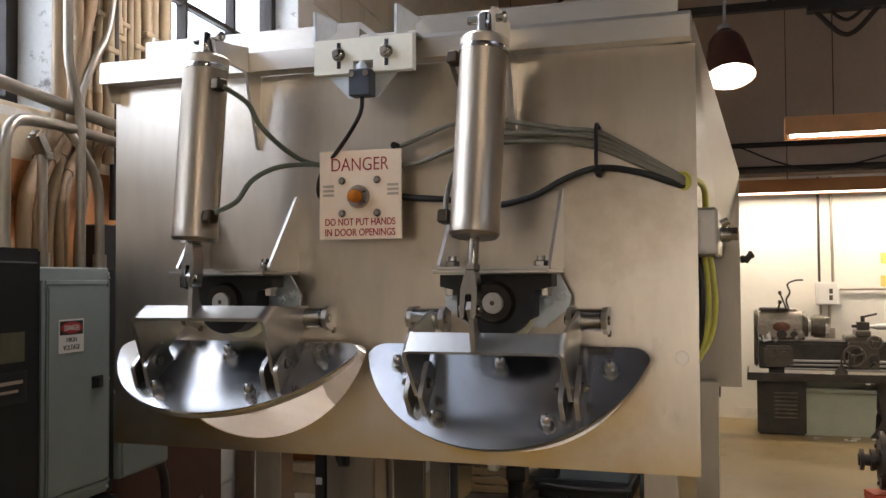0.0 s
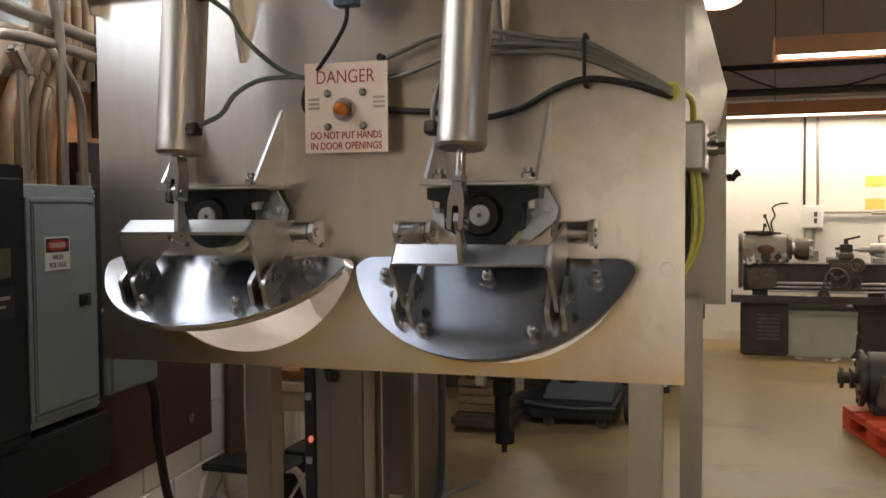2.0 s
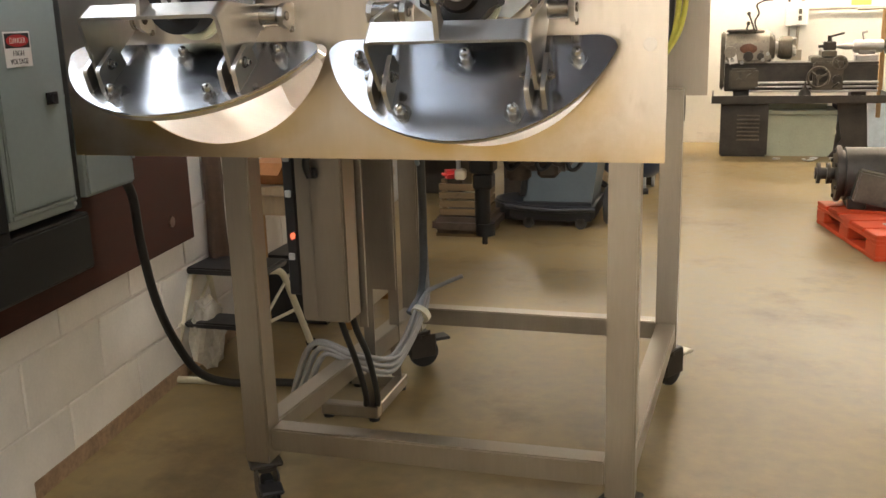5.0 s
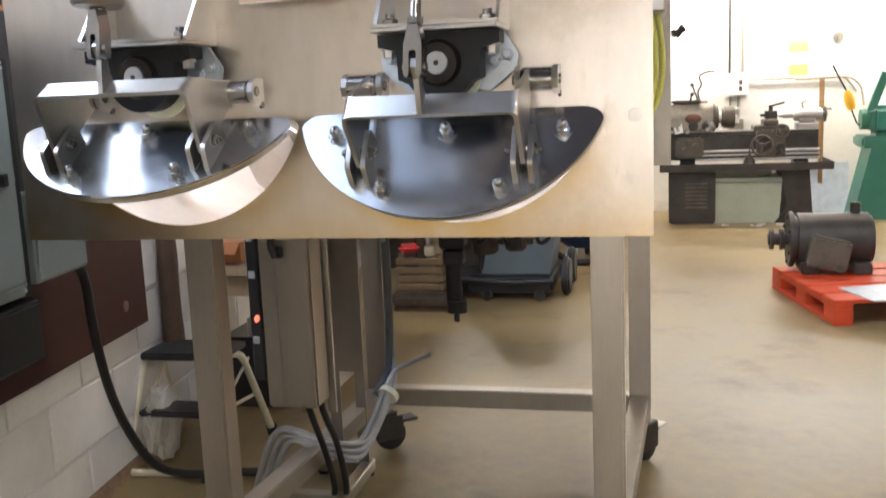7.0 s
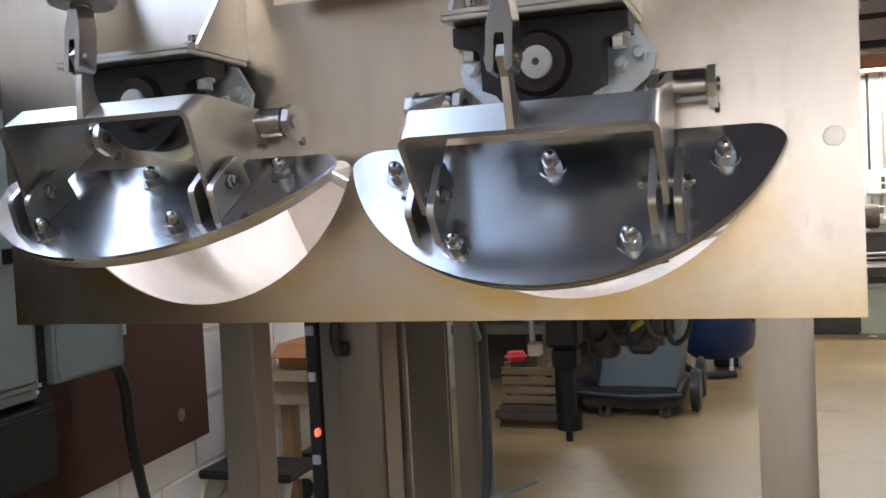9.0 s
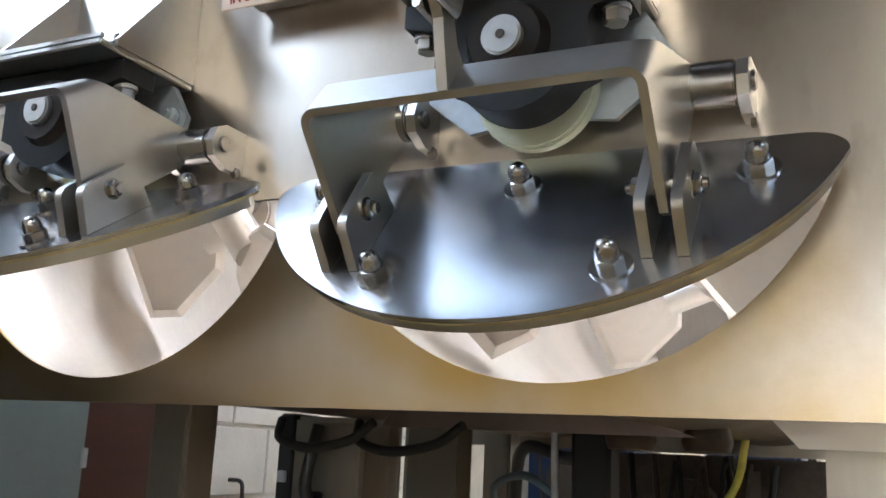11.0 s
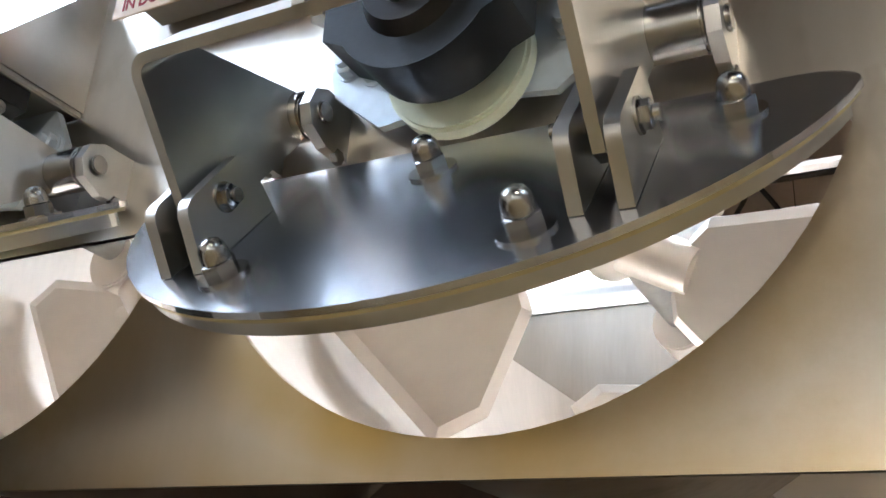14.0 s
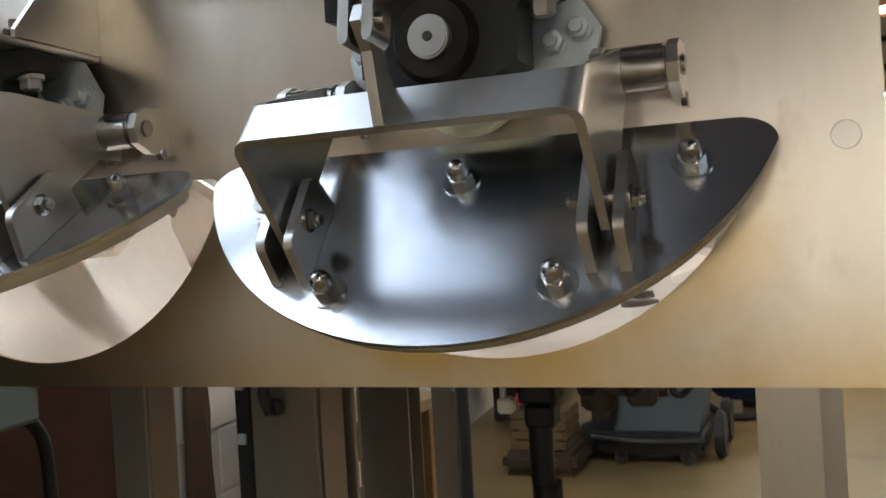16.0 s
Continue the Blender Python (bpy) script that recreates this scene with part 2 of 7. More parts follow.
def gold_tint(m, centres, z, r0, r1, foot_z, tint):
    """Cloudy straw-gold tint on the steel just outside the round openings and along the bottom edge."""
    n, l = m.node_tree.nodes, m.node_tree.links
    p = n["Principled BSDF"]
    base = p.inputs["Base Color"].links[0].from_socket
    tc, xyz = n.new("ShaderNodeTexCoord"), n.new("ShaderNodeSeparateXYZ")
    l.new(tc.outputs["Object"], xyz.inputs[0])
    bands = []
    for cx in centres:
        here, gap, fade = n.new("ShaderNodeCombineXYZ"), n.new("ShaderNodeVectorMath"), n.new("ShaderNodeMapRange")
        l.new(xyz.outputs[0], here.inputs[0])
        l.new(xyz.outputs[2], here.inputs[2])
        gap.operation = "DISTANCE"
        l.new(here.outputs[0], gap.inputs[0])
        gap.inputs[1].default_value = (cx, 0, z)
        fade.interpolation_type = "SMOOTHSTEP"
        l.new(gap.outputs["Value"], fade.inputs[0])
        fade.inputs[1].default_value, fade.inputs[2].default_value = r0, r1
        fade.inputs[3].default_value, fade.inputs[4].default_value = 1.0, 0.0
        bands.append(fade.outputs[0])
    most, low, both, cloud, amount, mix = n.new("ShaderNodeMath"), n.new("ShaderNodeMapRange"), n.new("ShaderNodeMath"), n.new("ShaderNodeTexNoise"), n.new("ShaderNodeMath"), n.new("ShaderNodeMixRGB")
    most.operation = "MAXIMUM"
    l.new(bands[0], most.inputs[0])
    l.new(bands[1], most.inputs[1])
    l.new(xyz.outputs[2], low.inputs[0])
    low.inputs[1].default_value, low.inputs[2].default_value = z - 0.20, z - 0.08
    low.inputs[3].default_value, low.inputs[4].default_value = 1.0, 0.0
    both.operation = amount.operation = "MULTIPLY"
    l.new(most.outputs[0], both.inputs[0])
    l.new(low.outputs[0], both.inputs[1])
    cloud.inputs["Scale"].default_value = 5.0
    l.new(tc.outputs["Object"], cloud.inputs["Vector"])
    patch, foot, any_of = n.new("ShaderNodeMapRange"), n.new("ShaderNodeMapRange"), n.new("ShaderNodeMath")
    l.new(cloud.outputs[0], patch.inputs[0])
    patch.inputs[1].default_value, patch.inputs[2].default_value = 0.32, 0.60
    patch.inputs[3].default_value, patch.inputs[4].default_value = 0.3, 0.92
    l.new(xyz.outputs[2], foot.inputs[0])
    foot.inputs[1].default_value, foot.inputs[2].default_value = foot_z, foot_z + 0.10
    foot.inputs[3].default_value, foot.inputs[4].default_value = 0.7, 0.0
    any_of.operation = "MAXIMUM"
    l.new(both.outputs[0], any_of.inputs[0])
    l.new(foot.outputs[0], any_of.inputs[1])
    l.new(any_of.outputs[0], amount.inputs[0])
    l.new(patch.outputs[0], amount.inputs[1])
    l.new(amount.outputs[0], mix.inputs[0])
    l.new(base, mix.inputs[1])
    mix.inputs[2].default_value = (*tint, 1)
    l.new(mix.outputs[0], p.inputs["Base Color"])


gold_tint(STEEL_PANEL, (0.279, -0.286), 1.300, 0.265, 0.365, 1.003, (0.50, 0.335, 0.09))


def smudge(m, x0, x1, z0, z1, colour):
    """Dull upright smears on the steel between x0, x1 and z0, z1."""
    n, l = m.node_tree.nodes, m.node_tree.links
    p = n["Principled BSDF"]
    base = p.inputs["Base Color"].links[0].from_socket
    tc, xyz, mp, noise, cut, mix = n.new("ShaderNodeTexCoord"), n.new("ShaderNodeSeparateXYZ"), n.new("ShaderNodeMapping"), n.new("ShaderNodeTexNoise"), n.new("ShaderNodeMapRange"), n.new("ShaderNodeMixRGB")
    l.new(tc.outputs["Object"], xyz.inputs[0])
    l.new(tc.outputs["Object"], mp.inputs[0])
    mp.inputs["Scale"].default_value = (26, 1, 12)
    noise.inputs["Scale"].default_value, noise.inputs["Detail"].default_value = 1.0, 3
    l.new(mp.outputs[0], noise.inputs["Vector"])
    l.new(noise.outputs[0], cut.inputs[0])
    cut.inputs[1].default_value, cut.inputs[2].default_value = 0.54, 0.74
    amount = cut.outputs[0]
    for axis, a, b in ((0, x0, x1), (2, z0, z1)):
        away, fade, mul = n.new("ShaderNodeMath"), n.new("ShaderNodeMapRange"), n.new("ShaderNodeMath")
        away.operation, mul.operation = "SUBTRACT", "MULTIPLY"
        l.new(xyz.outputs[axis], away.inputs[0])
        away.inputs[1].default_value = (a + b) / 2
        size = n.new("ShaderNodeMath")
        size.operation = "ABSOLUTE"
        l.new(away.outputs[0], size.inputs[0])
        l.new(size.outputs[0], fade.inputs[0])
        fade.interpolation_type = "SMOOTHSTEP"
        fade.inputs[1].default_value, fade.inputs[2].default_value = (b - a) * 0.25, (b - a) * 0.5
        fade.inputs[3].default_value, fade.inputs[4].default_value = 1.0, 0.0
        l.new(amount, mul.inputs[0])
        l.new(fade.outputs[0], mul.inputs[1])
        amount = mul.outputs[0]
    l.new(amount, mix.inputs[0])
    l.new(base, mix.inputs[1])
    mix.inputs[2].default_value = (*colour, 1)
    l.new(mix.outputs[0], p.inputs["Base Color"])


smudge(STEEL_PANEL, 0.50, 0.64, 1.06, 1.36, (0.42, 0.355, 0.27))
# ---------------------------------------------------------------- mesh tools
WORLD_OF = {}


def thing(name, place, label="", category="", group="", turn=0.0, kind=""):
    """An empty at the base of a thing, to hold its parts."""
    o = new(name)
    o.empty_display_size = 0.1
    m = pose(*place, 0, 0, turn)
    o.matrix_basis = m
    WORLD_OF[o] = m
    return tagged(o, label, category, group, kind)


def part(name, bm, material, parent=None, label="", smooth=None, at=None):
    """Link a bmesh, built in world metres, as one mesh object under a thing or a part."""
    m = Matrix(at) if at is not None else Matrix()
    base = WORLD_OF[parent] if parent is not None else Matrix()
    if at is None and parent is None:
        m = Matrix()
    bm.transform((base @ m).inverted() if at is None else Matrix())
    bmesh.ops.recalc_face_normals(bm, faces=bm.faces)
    if smooth is not None:
        lim = radians(smooth)
        for f in bm.faces:
            f.smooth = True
        for e in bm.edges:
            if len(e.link_faces) == 2 and e.calc_face_angle(0) > lim:
                e.smooth = False
    me = bpy.data.meshes.new(name)
    bm.to_mesh(me)
    bm.free()
    me.materials.append(material)
    o = new(name, me)
    o.parent = parent
    WORLD_OF[o] = base
    if label:
        o["label"] = label
    return o


def solo(name, bm, material, label, category, group="", kind="", smooth=None):
    """A thing of one mesh; its origin moves to the middle of its base."""
    lo = [min(v.co[i] for v in bm.verts) for i in range(3)]
    hi = [max(v.co[i] for v in bm.verts) for i in range(3)]
    c = Vector(((lo[0] + hi[0]) / 2, (lo[1] + hi[1]) / 2, lo[2]))
    bm.transform(Matrix.Translation(-c))
    o = part(name, bm, material, None, "", smooth, at=Matrix())
    o.location = c
    WORLD_OF[o] = Matrix.Translation(c)
    return tagged(o, label, category, group, kind)


def joined(*bms):
    out = bmesh.new()
    for b in bms:
        me = bpy.data.meshes.new("tmp")
        b.to_mesh(me)
        out.from_mesh(me)
        bpy.data.meshes.remove(me)
        b.free()
    return out


def moved(bm, m):
    bm.transform(m)
    return bm


def bevelled(bm, w, seg=1, angle=30):
    if w:
        es = [e for e in bm.edges if len(e.link_faces) == 2 and e.calc_face_angle(0) > radians(angle)]
        bmesh.ops.bevel(bm, geom=es, offset=w, segments=seg, affect="EDGES", clamp_overlap=True)
    return bm


def box(x0, x1, y0, y1, z0, z1, w=0.0, seg=1):
    bm = bmesh.new()
    bmesh.ops.create_cube(bm, size=1)
    bm.transform(Matrix.Translation(((x0 + x1) / 2, (y0 + y1) / 2, (z0 + z1) / 2)) @ Matrix.Diagonal((abs(x1 - x0), abs(y1 - y0), abs(z1 - z0), 1)))
    return bevelled(bm, w, seg)


def prism(pts, depth, m=None, w=0.0):
    """A flat outline in its own x, y pushed out along its z from 0 to depth."""
    bm = bmesh.new()
    a = [bm.verts.new((x, y, 0)) for x, y in pts]
    b = [bm.verts.new((x, y, depth)) for x, y in pts]
    bm.faces.new(a[::-1])
    bm.faces.new(b)
    n = len(pts)
    for i in range(n):
        bm.faces.new((a[i], a[(i + 1) % n], b[(i + 1) % n], b[i]))
    bevelled(bm, w)
    if m is not None:
        bm.transform(m)
    return bm


def frame_of(p, q):
    p, q = Vector(p), Vector(q)
    return Matrix.Translation(p) @ (q - p).to_track_quat("Z", "Y").to_matrix().to_4x4(), (q - p).length


def rod(p, q, r, seg=20, r2=None, w=0.0):
    bm = bmesh.new()
    m, ln = frame_of(p, q)
    bmesh.ops.create_cone(bm, cap_ends=True, segments=seg, radius1=r, radius2=r if r2 is None else r2, depth=ln)
    bm.transform(Matrix.Translation((0, 0, ln / 2)))
    if w:
        es = [e for e in bm.edges if len(e.link_faces) == 2 and e.calc_face_angle(0) > radians(50)]
        bmesh.ops.bevel(bm, geom=es, offset=w, segments=2, affect="EDGES", clamp_overlap=True)
    bm.transform(m)
    return bm


def turned(profile, m=None, seg=24):
    """A shape turned round z from (radius, height) pairs."""
    bm = bmesh.new()
    rings = []
    for r, z in profile:
        if r < 1e-6:
            rings.append([bm.verts.new((0, 0, z))])
        else:
            rings.append([bm.verts.new((r * math.cos(2 * math.pi * i / seg), r * math.sin(2 * math.pi * i / seg), z)) for i in range(seg)])
    for a, b in zip(rings, rings[1:]):
        for i in range(seg):
            j = (i + 1) % seg
            if len(a) == 1 and len(b) > 1:
                bm.faces.new((a[0], b[i], b[j]))
            elif len(b) == 1 and len(a) > 1:
                bm.faces.new((a[i], a[j], b[0]))
            elif len(a) > 1:
                bm.faces.new((a[i], a[j], b[j], b[i]))
    for ring, flip in ((rings[0], True), (rings[-1], False)):
        if len(ring) > 1:
            bm.faces.new(ring[::-1] if flip else ring)
    if m is not None:
        bm.transform(m)
    return bm


def spline(pts, steps=8):
    """A smooth line through points."""
    p = [Vector(v) for v in pts]
    p = [2 * p[0] - p[1]] + p + [2 * p[-1] - p[-2]]
    out = []
    for i in range(1, len(p) - 2):
        a, b, c, d = p[i - 1 : i + 3]
        for k in range(steps):
            t = k / steps
            out.append(0.5 * (2 * b + (c - a) * t + (2 * a - 5 * b + 4 * c - d) * t * t + (3 * b - a - 3 * c + d) * t**3))
    return out + [p[-2]]


def tube(pts, r, seg=10, steps=8, smooth=True):
    line = spline(pts, steps) if smooth else [Vector(v) for v in pts]
    bm = bmesh.new()
    rings, ref = [], None
    for i, c in enumerate(line):
        d = (line[min(i + 1, len(line) - 1)] - line[max(i - 1, 0)]).normalized()
        if ref is None:
            ref = d.orthogonal().normalized()
        ref = (ref - d * ref.dot(d)).normalized()
        o = d.cross(ref)
        rings.append([bm.verts.new(c + r * (math.cos(2 * math.pi * k / seg) * ref + math.sin(2 * math.pi * k / seg) * o)) for k in range(seg)])
    for a, b in zip(rings, rings[1:]):
        for k in range(seg):
            bm.faces.new((a[k], a[(k + 1) % seg], b[(k + 1) % seg], b[k]))
    bm.faces.new(rings[0][::-1])
    bm.faces.new(rings[-1])
    return bm


def bend(pts, r, steps=6):
    """Corner points of a pipe run with rounded bends of radius r."""
    p = [Vector(v) for v in pts]
    out = [p[0]]
    for a, b, c in zip(p, p[1:], p[2:]):
        u, v = (a - b), (c - b)
        k = min(r, u.length * 0.49, v.length * 0.49)
        s, e = b + u.normalized() * k, b + v.normalized() * k
        for i in range(steps + 1):
            t = i / steps
            out.append((1 - t) ** 2 * s + 2 * t * (1 - t) * b + t * t * e)
    return out + [p[-1]]


def pipe(pts, r, turn=0.08, seg=12):
    return tube(bend(pts, turn), r, seg, smooth=False)


def hexnut(p, d, across, height, seg=6):
    """A hexagon head at p, standing out along d."""
    m, _ = frame_of(p, Vector(p) + Vector(d))
    bm = turned([(across * 0.577, 0), (across * 0.577, height * 0.85), (across * 0.46, height)], None, seg)
    bm.transform(m)
    return bm


def bolt_end(p, d, size=0.016):
    """Washer, nut and a short thread end."""
    p, d = Vector(p), Vector(d).normalized()
    return joined(rod(p, p + d * size * 0.16, size * 1.05, 16), hexnut(p + d * size * 0.16, d, size * 1.5, size * 0.8), rod(p + d * size * 0.9, p + d * size * 1.5, size * 0.5, 12))


def yz(pts, x, depth):
    """An outline given as (y, z), as a plate of that depth from x on."""
    return prism(pts, depth, Matrix(((0, 0, 1, x), (1, 0, 0, 0), (0, 1, 0, 0), (0, 0, 0, 1))))


def xz(pts, y, depth):
    """An outline given as (x, z), as a plate of that depth from y on towards +y."""
    return prism(pts, depth, Matrix(((1, 0, 0, 0), (0, 0, 1, y), (0, 1, 0, 0), (0, 0, 0, 1))))


def lettering(text, width, height, m, material, parent, name="lettering", weight=-0.008):
    """Raised letters from the built-in font, fitted to a size."""
    cu = bpy.data.curves.new(name, "FONT")
    cu.body, cu.align_x, cu.align_y, cu.extrude = text, "CENTER", "CENTER", 0.004
    cu.offset = weight
    ob = bpy.data.objects.new(name, cu)
    scene.collection.objects.link(ob)
    bpy.context.view_layer.update()
    me = bpy.data.meshes.new_from_object(ob.evaluated_get(bpy.context.evaluated_depsgraph_get()))
    bpy.data.objects.remove(ob)
    bm = bmesh.new()
    bm.from_mesh(me)
    lo = [min(v.co[i] for v in bm.verts) for i in range(3)]
    hi = [max(v.co[i] for v in bm.verts) for i in range(3)]
    bm.transform(Matrix.Diagonal((width / (hi[0] - lo[0]), height / (hi[1] - lo[1]), 0.1, 1)) @ Matrix.Translation((-(lo[0] + hi[0]) / 2, -(lo[1] + hi[1]) / 2, -lo[2])))
    bm.transform(m)
    return part(name, bm, material, parent)

# ---------------------------------------------------------------- the building
FAR_Y, RIGHT_X, BACK_Y, TOP = 7.85, 9.0, -6.0, 5.7


def structure(name, bm, material, label, category, smooth=None):
    return tagged(part(name, bm, material, None, label, smooth), label, category, kind="structure")


structure("floor", box(-4, RIGHT_X, BACK_Y, FAR_Y + 0.3, -0.15, 0.0), FLOOR, "worn tan concrete workshop floor with stains", "floor")
# far wall: white below, dimmed taupe above for its unlit part, shallow ledge between
wall_far = structure("wall_far", box(-4, RIGHT_X, FAR_Y, FAR_Y + 0.25, 0.0, 2.32), WALL_WHITE, "white-painted far workshop wall", "wall")
structure("wall_far_upper", box(-4, RIGHT_X, FAR_Y - 0.05, FAR_Y + 0.25, 2.325, TOP), WALL_UPPER, "upper far wall, its unlit look put into a taupe colour", "wall")
structure("wall_right", box(RIGHT_X, RIGHT_X + 0.25, BACK_Y, FAR_Y + 0.3, 0, TOP), WALL_UPPER, "plain taupe workshop side wall", "wall")
# unseen back wall: white and dark parts set by the panel's reflection
structure("wall_back", joined(box(-0.5, 0.42, BACK_Y - 0.25, BACK_Y, 0, 2.95), box(0.421, RIGHT_X, BACK_Y - 0.25, BACK_Y, 0, 1.95)), WALL_WHITE, "unseen white lower part of the back wall", "wall")
structure("wall_back_upper", joined(box(-0.5, 0.42, BACK_Y - 0.25, BACK_Y + 0.05, 2.955, TOP), box(0.424, RIGHT_X, BACK_Y - 0.25, BACK_Y + 0.05, 1.955, TOP)), WALL_DARK, "unseen upper back wall, dark for the steel's reflection", "wall")
Y0, Y1, Z0, Z1 = BACK_Y, FAR_Y + 0.3, TOP, TOP + 0.12
x0, x1, y0, y1 = ADDED_ROOFLIGHT
side = [tuple((ROOM @ Vector((-0.2, s, 0))).xy) for s in (-6.1, 8.3)]
u0, u1, v0, v1 = WALK_LIGHT
deck = [prism([side[0], (u0, Y0), (u0, Y1), side[1]], 0.12, Matrix.Translation((0, 0, TOP))), box(u1, x0, Y0, Y1, Z0, Z1), box(x1, RIGHT_X, Y0, Y1, Z0, Z1)]
for a0, a1, b0, b1 in (WALK_LIGHT, ADDED_ROOFLIGHT):
    deck += [box(a0 + 0.001, a1 - 0.001, Y0, b0, Z0, Z1), box(a0 + 0.001, a1 - 0.001, b1, Y1, Z0, Z1)]
# made-up dark areas that darken the reflection in the steel
structure("wall_back_dark_panel", box(-0.5, 0.25, BACK_Y + 0.002, BACK_Y + 0.04, 0, 1.05), WALL_DARK, "unseen dark panel added at the back wall to darken reflections", "wall")
structure("wall_back_dark_end", box(-4, -0.505, BACK_Y - 0.25, BACK_Y + 0.05, 0, TOP), WALL_DARK, "unseen dark stretch of back wall added to darken reflections", "wall")
structure("ceiling", joined(*deck), CEIL, "brown timber deck ceiling", "ceiling")

# left wall of painted blocks, in its own frame
HEAD, CLEAR = 5.55, 4.00
wall_left = thing("wall_left", tuple(ROOM.translation), "white-painted concrete block wall with tall windows", "wall", turn=WALL_TURN, kind="structure")


def in_room(bm):
    return moved(bm, ROOM)


LOW = min(w[2] for w in WINDOWS) - 0.03
core = [box(-0.2, -0.008, -6.2, 9.2, 0, LOW)]
edges = [-6.2] + [v for w in WINDOWS for v in w[:2]] + [9.2]
for a, b in zip(edges[::2], edges[1::2]):
    core.append(box(-0.2, -0.008, a, b, LOW + 0.002, HEAD))
for a, b, low in WINDOWS:
    if low - 0.03 > LOW + 0.01:
        core.append(box(-0.2, -0.008, a + 0.001, b - 0.001, LOW + 0.002, low - 0.03))
core.append(box(-0.2, -0.008, -6.2, 9.2, HEAD + 0.002, TOP))
part("mortar_core", in_room(joined(*core)), MORTAR, wall_left, "painted mortar joints")

# made-up sheet for the brownish reflection high on the panel
structure("wall_left_dark_sheet", in_room(box(0.002, 0.03, -6.05, -2.6, 2.9, TOP - 0.01)), mat("mauve_brown_sheet", (0.17, 0.115, 0.10), 0.65, 0, 1.2, 0.2, 20, 0.0008, (1, 4, 1)), "unseen mauve-brown sheet added on the block wall to darken reflections", "wall")
structure("baseboard_left", in_room(box(0.0005, 0.004, 0.2, 3.4, 0.0, 0.055)), mat("brown_stained_wall_foot", (0.30, 0.20, 0.12), 0.8, 0, 9, 0.4, 60, 0.001), "brown stained foot of the block wall", "baseboard")
# truss and timber behind the machine, dark pipes on the far wall
truss = thing("roof_truss", (1.45, 6.4, 3.45), "dark steel roof truss under the ceiling", "truss")
part("bottom_chord", box(-1.2, 7.5, 6.36, 6.44, 3.55, 3.62, 0.005), STEEL_DARK, truss)
part("top_chord", box(-1.2, 7.5, 6.36, 6.44, 4.35, 4.43, 0.005), STEEL_DARK, truss)
for i in range(9):
    x = -1.0 + 0.95 * i
    part("web_bar", joined(rod((x, 6.4, 3.58), (x + 0.47, 6.4, 4.38), 0.02, 8), rod((x + 0.47, 6.4, 4.38), (x + 0.95, 6.4, 3.58), 0.02, 8)), STEEL_DARK, truss)
part("hanger_plate", joined(box(1.15, 1.75, 6.33, 6.47, 3.5, 3.56, 0.004), tube([(1.2, 6.4, 3.52), (1.45, 6.4, 3.3), (1.7, 6.4, 3.52)], 0.02, 8), tube([(1.3, 6.4, 3.52), (1.45, 6.4, 3.42), (1.6, 6.4, 3.52)], 0.015, 8)), STEEL_DARK, truss)
for k in range(5):
    y = (-4.6, -0.17, 1.9, 3.8, 5.9)[k]
    structure("ceiling_beam", box(-1.1, 8.9, y, y + 0.18, 5.35, TOP - 0.004), CEIL, "brown timber roof beam", "beam")


def window(i, a, b, SILL):
    """Steel-sash window with a deep sill."""
    w = thing(f"window_{i}", tuple(ROOM @ Vector((-0.1, (a + b) / 2, SILL))), "tall steel-framed window with bright daylight", "window", turn=WALL_TURN, kind="structure")
    n = max(2, round((b - a) / 0.42))
    fr = [box(-0.17, -0.11, a + 0.002, a + 0.05, SILL + 0.002, HEAD), box(-0.17, -0.11, b - 0.05, b - 0.002, SILL + 0.002, HEAD), box(-0.17, -0.11, a, b, SILL + 0.002, SILL + 0.05), box(-0.17, -0.11, a, b, HEAD - 0.05, HEAD)]
    part("window_frame", in_room(joined(*fr)), STEEL_DARK, w, "dark steel window frame")
    for k in range(1, n):
        y = a + (b - a) * k / n
        part("glazing_bar", in_room(box(-0.16, -0.12, y - 0.011, y + 0.011, SILL + 0.05, HEAD - 0.05)), STEEL_DARK, w)
    for k in range(1, 7):
        z = SILL + (HEAD - SILL) * k / 7
        part("glazing_bar", in_room(box(-0.155, -0.125, a + 0.05, b - 0.05, z - 0.01, z + 0.01)), STEEL_DARK, w)
    for z0, z1, glass, label in ((SILL + 0.05, CLEAR - 0.002, GLASS, "clear glass"), (CLEAR + 0.002, HEAD - 0.05, GLASS_TINTED, "blue-grey upper glass, tinted to dim its reflection")):
        p = part("pane", in_room(box(-0.143, -0.139, a + 0.05, b - 0.05, z0, z1)), glass, w, label)
        p.visible_shadow = False
    part("window_jamb", in_room(box(-0.108, -0.0005, b - 0.004, b - 0.0005, SILL + 0.003, HEAD - 0.051)), SPECKLE, w, "flaking blue-grey painted jamb")
    part("window_sill", in_room(box(-0.19, 0.0, a, b, SILL - 0.03, SILL + 0.002, 0.004)), MORTAR, w, "painted concrete sill")


for i, (a, b, low) in enumerate(WINDOWS, 1):
    window(i, a, b, low)
# bright overcast sky seen through the glass
SKY = plain_glow("overcast_sky", (0.90, 0.95, 1.0), 2.6)
structure("backdrop", in_room(box(-3.05, -3.0, -14, 16, 0.0, 18)), SKY, "bright overcast sky outside the windows", "sky")

